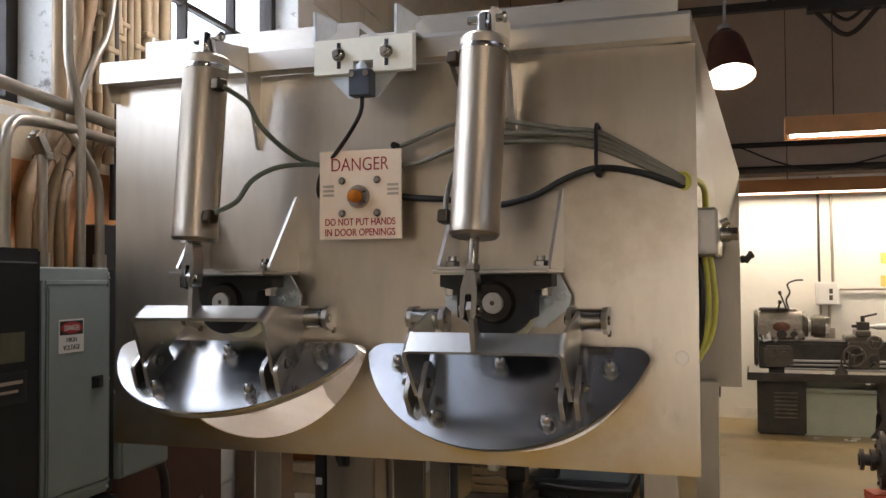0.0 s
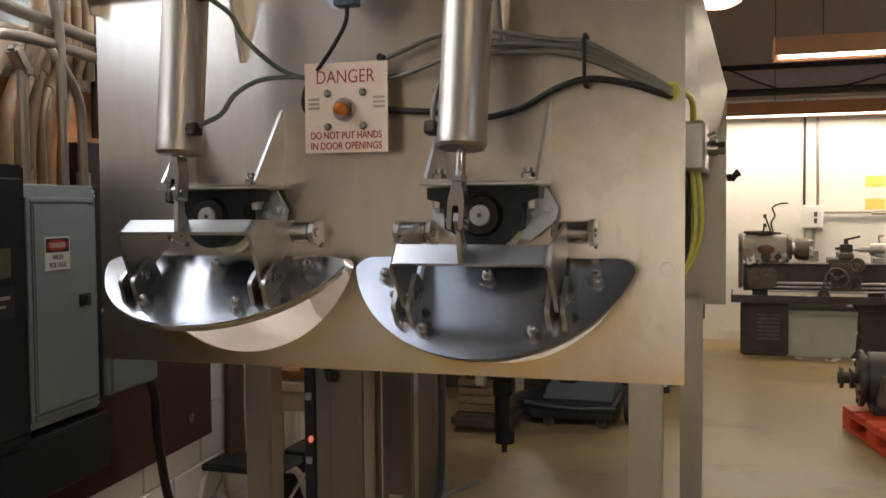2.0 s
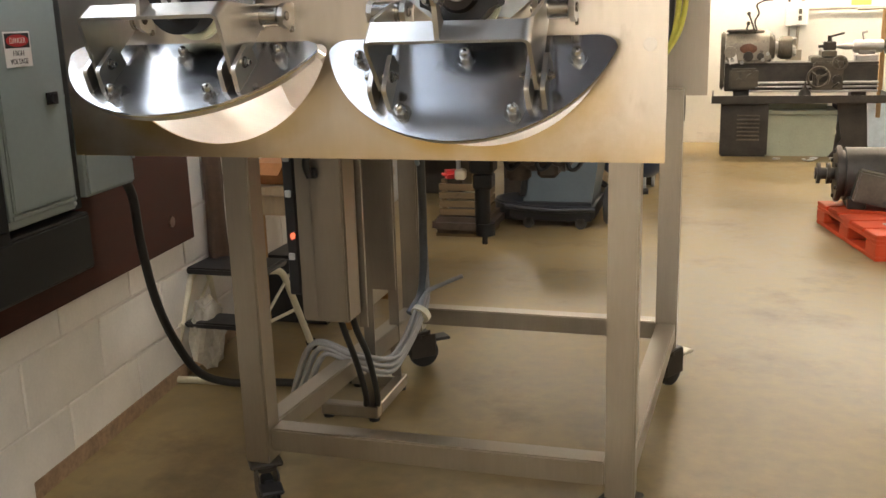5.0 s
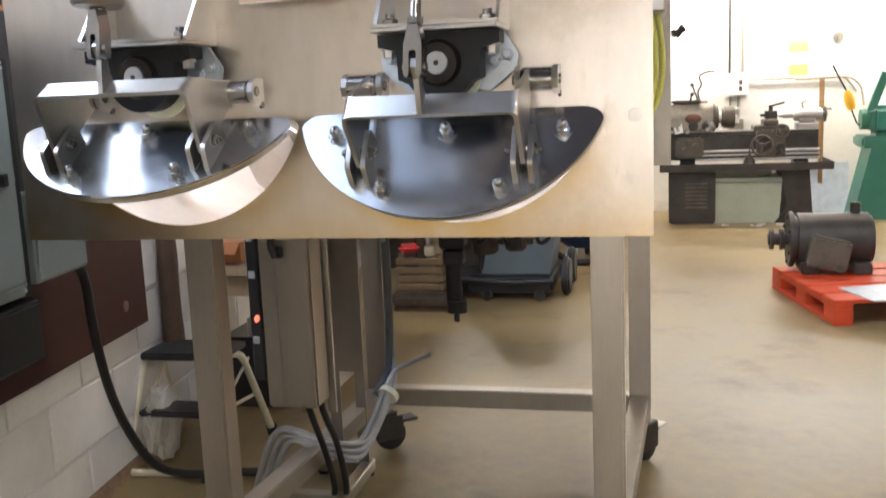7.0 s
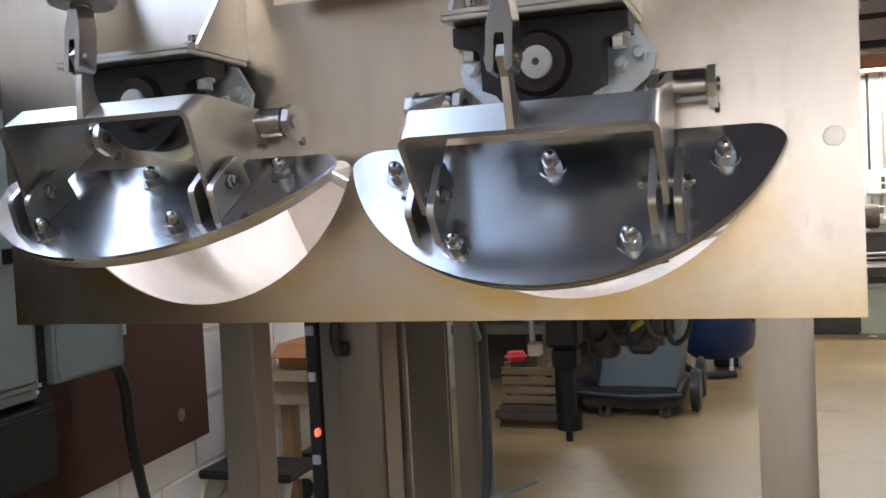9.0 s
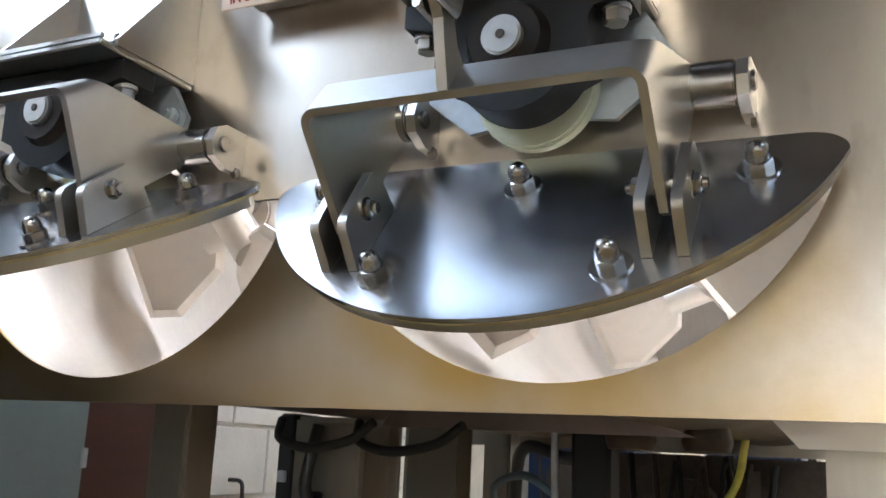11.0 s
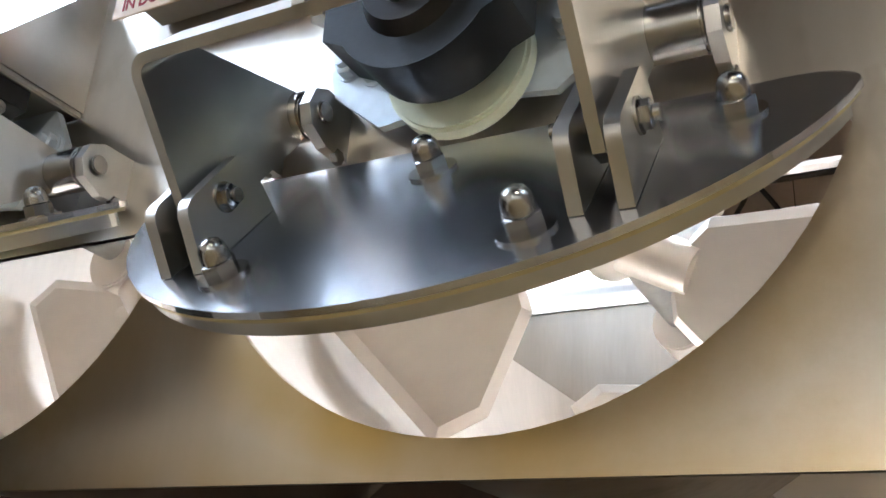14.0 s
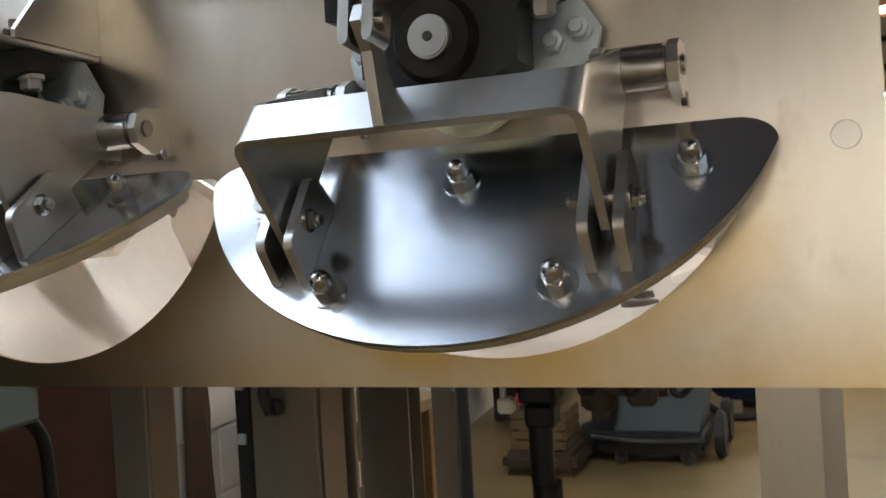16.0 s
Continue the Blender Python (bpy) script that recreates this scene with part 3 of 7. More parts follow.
# glowing sheet above both unseen roof openings
ROOF_SKY = plain_glow("unseen_roof_glow", (0.86, 0.93, 1.0), 0.7)
structure("roof_backdrop", box(-1.9, 8.5, -5.5, 2.0, 6.6, 6.65), ROOF_SKY, "pale glowing sheet over the unseen roof lights", "sky")
for x0, x1, y0, y1 in (WALK_LIGHT, ADDED_ROOFLIGHT):
    curb = [box(x0 - 0.04, x0, y0, y1, Z1 + 0.001, Z1 + 0.2), box(x1, x1 + 0.04, y0, y1, Z1 + 0.001, Z1 + 0.2), box(x0, x1, y0 - 0.04, y0, Z1 + 0.001, Z1 + 0.2), box(x0, x1, y1, y1 + 0.04, Z1 + 0.001, Z1 + 0.2)]
    structure("roof_light_curb", joined(*curb), WALL_WHITE, "white curb of an unseen roof light", "roof light")

# ---------------------------------------------------------------- the mixer
mixer = thing("paddle_mixer", (0, 1.2, 0), "stainless steel paddle mixer on casters with two open discharge doors", "mixer")
PX, PZ0, PZ1 = 0.635, 1.003, 1.80
CENTRES = (0.279, -0.286)
AXIS_Z, TROUGH_R, TUB_LEN = 1.300, 0.272, 1.60


def arc(cx, cz, r, a0, a1, n):
    return [(cx + r * math.cos(radians(a0 + (a1 - a0) * i / n)), cz + r * math.sin(radians(a0 + (a1 - a0) * i / n))) for i in range(n + 1)]


def half_moon(cx, cz, r, top, corner, n=28):
    """Lower part of a disc with a flat top and rounded corners, as (x, z)."""
    h = math.degrees(math.asin((cz - top + corner) / r)) if cz != top else 0
    low = arc(cx, cz, r, 180 + h, 360 - h, n)
    xr = low[-1][0]
    pts = list(low)
    for i in range(1, 7):
        a = math.radians(90 * i / 6)
        pts.append((xr - corner * 1.2 * (1 - math.cos(a)), top - corner + corner * math.sin(a)))
    left = [(2 * cx - x, z) for x, z in pts[-6:]][::-1]
    return pts + left


# front panel with the two discharge openings cut through
panel_bm = bmesh.new()
TH = 0.006
outer = [(-PX, PZ0), (PX, PZ0), (PX, PZ1), (-PX, PZ1)]
holes = [half_moon(c + 0.002, AXIS_Z + 0.005, TROUGH_R + 0.002, 1.232, 0.014) for c in CENTRES]
for y in (0.0, TH):
    edges = []
    for loop in (outer, *holes):
        vs = [panel_bm.verts.new((x, y, z)) for x, z in loop]
        edges += [panel_bm.edges.new((vs[i], vs[(i + 1) % len(vs)])) for i in range(len(vs))]
    bmesh.ops.triangle_fill(panel_bm, edges=edges, use_beauty=True, use_dissolve=False)
panel_bm.verts.ensure_lookup_table()
nv = len(panel_bm.verts) // 2
at = 0
for loop in (outer, *holes):
    n = len(loop)
    for i in range(n):
        a, b = at + i, at + (i + 1) % n
        panel_bm.faces.new([panel_bm.verts[k] for k in (a, b, b + nv, a + nv)])
    at += n
part("front_panel", panel_bm, STEEL_PANEL, mixer, "brushed stainless front panel with stains")

# rolled lip and raised rim along the top
part("top_lip", yz([(0.0, 1.802), (-0.05, 1.802), (-0.05, 1.812), (-0.05, 1.842), (-0.044, 1.85), (0.0, 1.85)], -0.642, 1.272), STEEL, mixer, "folded stainless lip")
for a, b in ((-0.60, -0.114), (0.064, 0.60)):
    part("top_rim", joined(box(a, b, 0.06, 0.066, 1.80, 1.912), box(a, b, 0.06, 0.11, 1.9125, 1.917)), STEEL, mixer)
part("rim_sill", box(-0.1135, 0.0635, 0.06, 0.066, 1.80, 1.848), STEEL, mixer)
part("lip_tab", joined(yz([(-0.045, 1.80), (-0.03, 1.765), (0.0, 1.765), (0.0, 1.80)], -0.63, 0.006)), STEEL, mixer)

# tub: two round troughs side by side, straight walls above
def trough_line(r):
    right, left = CENTRES
    half = (right - left) / 2
    dip = math.degrees(math.acos(half / r)) if r > half else 0
    return [(right + r, 1.80)] + arc(right, AXIS_Z, r, 0, -180 + dip, 28) + arc(left, AXIS_Z, r, -dip, -180, 28) + [(left - r, 1.80)]


def trough(r, thick, y0, y1):
    """A sheet bent into two troughs, as one closed shell."""
    inner, outer = trough_line(r), trough_line(r + thick)
    bm = bmesh.new()
    n = len(inner)
    grid = [[bm.verts.new((x, y, z)) for x, z in line] for line in (inner, outer) for y in (y0, y1)]
    a0, a1, b0, b1 = grid
    for i in range(n - 1):
        bm.faces.new((a0[i], a0[i + 1], a1[i + 1], a1[i]))
        bm.faces.new((b0[i], b1[i], b1[i + 1], b0[i + 1]))
        bm.faces.new((a0[i], b0[i], b0[i + 1], a0[i + 1]))
        bm.faces.new((a1[i], a1[i + 1], b1[i + 1], b1[i]))
    for i in (0, n - 1):
        bm.faces.new((a0[i], a1[i], b1[i], b0[i]))
    return bm


part("tub", trough(TROUGH_R + 0.004, 0.005, TH + 0.001, TUB_LEN), STEEL_IN, mixer, "twin-trough stainless tub", 40)
part("tub_shell", trough(TROUGH_R + 0.0095, 0.0025, TH + 0.001, TUB_LEN), STEEL_OUT, mixer, "dark, dull outer skin of the tub", 40)
part("end_plate", xz([(-0.69, 0.99), (0.682, 0.99), (0.682, 1.70), (-0.69, 1.70)], TUB_LEN + 0.002, 0.008), STEEL_V, mixer, "stainless rear end plate")
part("rear_chute", joined(yz([(TUB_LEN - 0.004, 1.702), (TUB_LEN + 0.05, 1.785), (TUB_LEN + 0.056, 1.783), (TUB_LEN + 0.004, 1.702)], -0.62, 1.22), yz([(TUB_LEN + 0.05, 1.787), (TUB_LEN + 0.08, 1.87), (TUB_LEN + 0.086, 1.868), (TUB_LEN + 0.056, 1.785)], -0.62, 1.22)), STEEL_IN, mixer, "pale folded rear sheet")
wing = bmesh.new()
wing.faces.new([wing.verts.new(v) for v in ((0.632, 0.012, 1.846), (0.684, TUB_LEN, 1.72), (0.624, TUB_LEN, 1.428), (0.60, 0.012, 1.52))])
bmesh.ops.solidify(wing, geom=wing.faces[:], thickness=0.005)
part("side_wing", wing, STEEL, mixer, "sloping stainless side sheet")
# bracket takes the pale inner steel in place of the bright wall it reflects
part("leg_bracket", bevelled(xz([(0.431, 1.033), (0.475, 0.986), (0.60, 0.986), (0.60, 1.13), (0.53, 1.13), (0.505, 1.092), (0.488, 1.072)], 0.277, 0.006), 0.001), STEEL_IN, mixer, "flat steel bracket over the leg, paler for its bright reflection")
part("tub_web", xz([(-0.17, 1.00), (0.32, 1.00), (0.17, 1.045), (0.075, 1.095), (0.015, 1.17), (-0.02, 1.17), (-0.07, 1.10), (-0.14, 1.045)], 0.50, 0.006), STEEL_OUT, mixer, "dark, dull cross web under the tub")
part("drive_cover", box(-0.42, 0.40, TUB_LEN + 0.014, TUB_LEN + 0.22, 1.10, 1.62, 0.02), STEEL, mixer)
# top: cover sheet at the ends, safety bars between
part("cover_sheet", box(-0.58, 0.56, 0.115, 0.20, 1.90, 1.904), STEEL_IN, mixer)
for k in range(7):
    y = 0.24 + 0.22 * k
    part("grate_bar", box(-0.57, 0.545, y - 0.016, y + 0.016, 1.866, 1.878, 0.002), STEEL_IN, mixer, "flat safety bar")
for x in (0.556, -0.589):
    part("side_skirt", box(x, x + 0.005, 0.07, TUB_LEN, 1.80, 1.93), STEEL, mixer)
part("side_rail", box(0.565, 0.628, 0.01, TUB_LEN, 1.802, 1.848, 0.004), STEEL, mixer)
part("side_rail", box(-0.63, -0.592, 0.01, TUB_LEN, 1.802, 1.848, 0.004), STEEL, mixer)

# shafts with slanted paddles, their edges ground to a broad bevel
BACK = [(-0.100, -0.200), (-0.085, -0.258), (0.085, -0.258), (0.100, -0.200), (0.055, -0.100), (0.030, -0.088), (-0.030, -0.088), (-0.055, -0.100)]
FACE = [(-0.087, -0.198), (-0.075, -0.241), (0.075, -0.241), (0.087, -0.198), (0.045, -0.104), (0.026, -0.094), (-0.026, -0.094), (-0.045, -0.104)]


def blade(m):
    bm = bmesh.new()
    rings = [[bm.verts.new(m @ Vector((x, y, z))) for x, z in shape] for shape, y in ((BACK, 0.0), (BACK, -0.004), (FACE, -0.012))]
    for a, b in zip(rings, rings[1:]):
        for k in range(8):
            bm.faces.new((a[k], a[(k + 1) % 8], b[(k + 1) % 8], b[k]))
    bm.faces.new(rings[0][::-1])
    bm.faces.new(rings[2])
    bmesh.ops.recalc_face_normals(bm, faces=bm.faces)
    return bm


for c, flip in zip(CENTRES, (1, -1)):
    sh = part("paddle_shaft", rod((c, -0.132, AXIS_Z + 0.022), (c, TUB_LEN, AXIS_Z + 0.0), 0.019, 24, w=0.002), BRIGHT, mixer, "bright round shaft", 40)
    part("shaft_centre", turned([(0.0, 0.0), (0.0045, 0.0), (0.004, 0.0012), (0.0, 0.0012)], Matrix.Translation((c, -0.1321, AXIS_Z + 0.022)) @ Matrix.Rotation(radians(90), 4, "X"), 14), CAST_DARK, sh, "drilled shaft centre")
    turns = (51, -62, 178, -118, 70, -20) if flip > 0 else (-40, 75, 170, -70, 100, 20)
    for k, ang in enumerate(turns):
        y = (0.20, 0.305, 0.63, 0.795, 0.96, 1.125)[k]
        m = Matrix.Translation((c, y, AXIS_Z)) @ Matrix.Rotation(radians(ang), 4, "Y")
        twist = (28, -20, 24, -24, 28, -28)[k] * flip
        pd = part("paddle", blade(m @ Matrix.Rotation(radians(twist), 4, "Z")), STEEL_IN, mixer, "slanted stainless paddle")
        part("paddle_arm", moved(rod((0, 0, -0.02), (0, 0, -0.104), 0.027, 18), m), STEEL_IN, pd, "thick round arm", 40)
        part("paddle_clamp", moved(rod((0, -0.035, 0), (0, 0.035, 0), 0.036, 20, w=0.003), m), STEEL_IN, pd, "", 40)


# ---- discharge doors
HINGE_Y, HINGE_Z = -0.040, 1.288
# plate outline in the door's own frame: x from its middle, z down from the hinge line


def along(table, v):
    for (a, p), (b, q) in zip(table, table[1:]):
        if a <= v <= b:
            return p + (q - p) * (v - a) / (b - a)
    return table[-1][1] if v > table[-1][0] else table[0][1]


STRAP_TOP = [(-0.104, -0.108), (-0.014, 0.014), (-0.006, 0.020), (0.004, 0.020), (0.012, 0.012), (0.016, -0.02), (0.022, -0.155)]
STRAP_LOW = [(-0.104, -0.150), (0.012, -0.170), (0.022, -0.160)]


def bent_strap(half, thick, r=0.016):
    """One strip bent into a bridge: two arms that widen to the hinges and a crossbar with rounded bends."""
    ys = [0.022, 0.016, 0.012, 0.004, -0.006, -0.014, -0.04, -0.07]
    path = [(-half, y, -1.0, 0.0) for y in ys]
    for i in range(7):
        g = radians(180 + 90 * i / 6)
        path.append((-half + r + r * math.cos(g), -0.104 + r + r * math.sin(g), math.cos(g), math.sin(g)))
    path += [(-x, y, -nx, ny) for x, y, nx, ny in path[::-1]]
    bm = bmesh.new()
    cols = []
    for x, y, nx, ny in path:
        lo, hi = along(STRAP_LOW, y), along(STRAP_TOP, y)
        xi, yi = x - nx * thick, y - ny * thick
        cols.append([bm.verts.new(v) for v in ((x, y, lo), (x, y, hi), (xi, yi, hi), (xi, yi, lo))])
    for p, q in zip(cols, cols[1:]):
        for k in range(4):
            bm.faces.new((p[k], p[(k + 1) % 4], q[(k + 1) % 4], q[k]))
    bm.faces.new(cols[0])
    bm.faces.new(cols[-1][::-1])
    return bm


def bowed(r, top):
    """Outline of a door plate: a half moon with a slightly flattened bow."""
    return [(x, top + 0.955 * (z - top)) for x, z in half_moon(-0.002, 0.016, r, top, 0.030, 36)]


def door(cx, swing):
    turn = Matrix.Translation((cx, HINGE_Y, HINGE_Z)) @ Matrix.Rotation(radians(-swing), 4, "X")
    face = 0.036
    shape = bowed(0.286, -0.034)
    d = part("discharge_door", moved(bevelled(xz(shape, face, 0.005), 0.001), turn), STEEL_DOOR, mixer, "half-moon stainless discharge door swung open")
    inner = bowed(0.2845, -0.036)
    part("gasket", moved(xz(inner, face + 0.0052, 0.0032), turn), GASKET, d, "cream-yellow gasket layer")
    small = bowed(0.280, -0.040)
    part("backing_plate", moved(bevelled(xz(small, face + 0.0086, 0.011), 0.0012), turn), STEEL_BENT, d, "thick stainless backing plate")
    for x, z in ((-0.1035, -0.202), (0.1035, -0.202), (0.0, -0.083), (0.2045, -0.084), (-0.2045, -0.084)):
        up = turn @ Matrix.Translation((x, face, z)) @ Matrix.Rotation(radians(90), 4, "X")
        nut = joined(turned([(0.0, 0), (0.0175, 0), (0.0175, 0.0022), (0.0, 0.0022)], None, 24), turned([(0.0118, 0.0022), (0.0118, 0.0110), (0.0098, 0.0122), (0.0, 0.0122)], None, 6), turned([(0.0098, 0.0120), (0.0098, 0.0165), (0.0090, 0.0212), (0.0068, 0.0248), (0.0035, 0.0266), (0.0, 0.0271)], None, 16))
        part("acorn_nut", moved(nut, up), STEEL_MIRROR, d, "polished domed nut with washer", 40)
    # bent strap: crossbar and two arms that reach back to the hinges
    half = 0.1475
    strap = part("strap", moved(bent_strap(half, 0.0075), turn), STEEL_BENT, d, "bent stainless lifting strap", 50)
    r = 0.014
    lug = [(0.0355, -0.100)] + [(y + r * math.cos(a), z + r * math.sin(a)) for y, z, a0 in ((0.000, -0.116, 90), (0.004, -0.172, 180)) for a in [radians(a0 + 22.5 * k) for k in range(5)]] + [(0.0355, -0.194)]
    for s in (-1, 1):
        mid = s * (half - 0.0037)
        for off in (-0.0185, 0.0095):
            part("lug", moved(bevelled(yz(lug, mid + off, 0.009), 0.0018, 2), turn), STEEL_BENT, d, "thick rounded welded lug", 50)
        part("lug_pin", moved(rod((mid - 0.0095, 0.004, -0.145), (mid + 0.0095, 0.004, -0.145), 0.008, 16), turn), STEEL_MIRROR, d, "", 40)
        for w in (-1, 1):
            p = turn @ Vector((mid + w * 0.0186, 0.004, -0.145))
            part("lug_bolt", joined(rod(p, p + Vector((w * 0.002, 0, 0)), 0.0110, 16), hexnut(p + Vector((w * 0.002, 0, 0)), (w, 0, 0), 0.0150, 0.007), rod(p + Vector((w * 0.009, 0, 0)), p + Vector((w * 0.013, 0, 0)), 0.005, 12)), STEEL_MIRROR, d, "bolt and nut", 40)
    # upright fin that takes the cylinder's fork
    fin = [(-0.0975, -0.150), (-0.1045, -0.150), (-0.135, -0.128), (-0.150, -0.116), (-0.176, -0.112), (-0.178, -0.096), (-0.168, -0.088), (-0.150, -0.092), (-0.120, -0.108), (-0.0975, -0.108)]
    part("fin", moved(bevelled(yz(fin, -0.0155, 0.009), 0.001), turn), STEEL_BENT, d, "steel fin under the cylinder fork")
    return d, turn @ Vector((-0.0115, -0.163, -0.101))


pins = []
for c, swing in zip(CENTRES, (39.6, 57.2)):
    d, pin = door(c, swing)
    pins.append(pin)
    for s in (-1, 1):
        hx = c + s * 0.158
        base = [(0.0, 1.262), (-0.030, 1.262), (-0.052, 1.272), (-0.058, 1.288), (-0.052, 1.304), (-0.036, 1.312), (0.0, 1.312)]
        h = part("hinge_lug", bevelled(yz(base, hx - 0.038, 0.010), 0.0015), STEEL_BENT, mixer, "thick hinge lug")
        part("hinge_lug", bevelled(yz(base, hx + 0.028, 0.010), 0.0015), STEEL_BENT, mixer, "thick hinge lug")
        part("hinge_barrel", rod((hx - 0.027, HINGE_Y, HINGE_Z), (hx + 0.027, HINGE_Y, HINGE_Z), 0.0205, 24, w=0.002), STEEL_MIRROR, h, "polished hinge barrel", 40)
        for w in (-1, 1):
            part("hinge_bolt", rod((hx + w * 0.0382, HINGE_Y, HINGE_Z), (hx + w * 0.0425, HINGE_Y, HINGE_Z), 0.0095, 16, w=0.0012), STEEL_MIRROR, h, "", 40)
            part("hinge_screw", hexnut((hx + w * 0.034, -0.012, 1.262), (w, 0, 0), 0.012, 0.006), STEEL_MIRROR, h)

# ---- bearings on their shelves
for c in CENTRES:
    zc = AXIS_Z + 0.022
    sh = part("bearing_shelf", joined(box(c - 0.108, c + 0.108, -0.150, -0.001, 1.376, 1.384, 0.002), box(c - 0.108, c + 0.108, -0.150, -0.145, 1.384, 1.389)), STEEL_BENT, mixer, "stainless bearing shelf with triangular gussets")
    tri = [(0.0, 1.384), (-0.125, 1.384), (-0.125, 1.392), (-0.006, 1.540), (0.0, 1.540)]
    for s in (-0.108, 0.102):
        part("gusset", yz(tri, c + s, 0.006), STEEL_BENT, sh, "triangular steel gusset")
    for sx in (-0.085, 0.085):
        part("shelf_bolt", bolt_end((c + sx, -0.10, 1.3845), (0, 0, 1), 0.016), STEEL_MIRROR, sh, "", 40)
    side = [(0.072, zc - 0.026), (0.073, 1.338), (0.077, 1.345), (0.106, 1.352), (0.106, 1.374)]
    foot = [(-x, z) for x, z in side[::-1]] + arc(0, zc, 0.064, 212, 328, 14) + side
    br = part("pillow_bearing", bevelled(xz([(c + x, z) for x, z in foot], -0.112, 0.05), 0.003), BLACK_IRON, mixer, "black cast-iron pillow-block bearing hung under its shelf", 35)
    ring = turned([(0.0195, 0.0), (0.0195, 0.012), (0.034, 0.012), (0.037, 0.006), (0.040, 0.0)], Matrix.Translation((c, -0.112, zc)) @ Matrix.Rotation(radians(90), 4, "X"), 28)
    part("bearing_insert", ring, mat("dark_bearing_ring", (0.02, 0.015, 0.012), 0.35, 0.5, 12, 0.3, 90), br, "dark brown bearing insert", 40)
    for sx in (-0.091, 0.091):
        part("foot_nut", joined(rod((c + sx, -0.09, 1.351), (c + sx, -0.09, 1.346), 0.014, 14), hexnut((c + sx, -0.09, 1.346), (0, 0, -1), 0.020, 0.012)), STEEL_BENT, br, "dull steel nut")
    # seal plate on the panel, plastic disc below
    ear = [(0.045, -0.046), (0.074, -0.050), (0.121, -0.012), (0.126, 0.012), (0.102, 0.052), (0.065, 0.064)]
    dia = [(c + x, zc + z) for x, z in ear] + [(c - x, zc + z) for x, z in ear[::-1]]
    sp = part("seal_plate", bevelled(xz(dia, -0.026, 0.008), 0.001), GALV, mixer, "dull zinc-plated seal plate")
    part("seal_disc", rod((c, -0.044, zc - 0.017), (c, -0.0265, zc - 0.017), 0.060, 40, w=0.003), mat("greenish_cream_plastic", (0.70, 0.70, 0.50), 0.4, 0, 7, 0.08, 80, 0.0002), sp, "cream plastic seal disc", 40)
    part("seal_collar", rod((c, -0.062, zc), (c, -0.0445, zc), 0.036, 28, w=0.002), BLACK_IRON, sp, "", 40)
    for sx in (-1, 1):
        for k in (0.107, 0.083):
            part("seal_nut", bolt_end((c + sx * k, -0.026, zc + (0.012 if k > 0.10 else 0.002)), (0, -1, 0), 0.012), GALV, sp, "zinc-plated bolt and nut", 40)

# ---- air cylinders
TOPS = (Vector((0.276, -0.150, 1.838)), Vector((-0.288, -0.176, 1.822)))
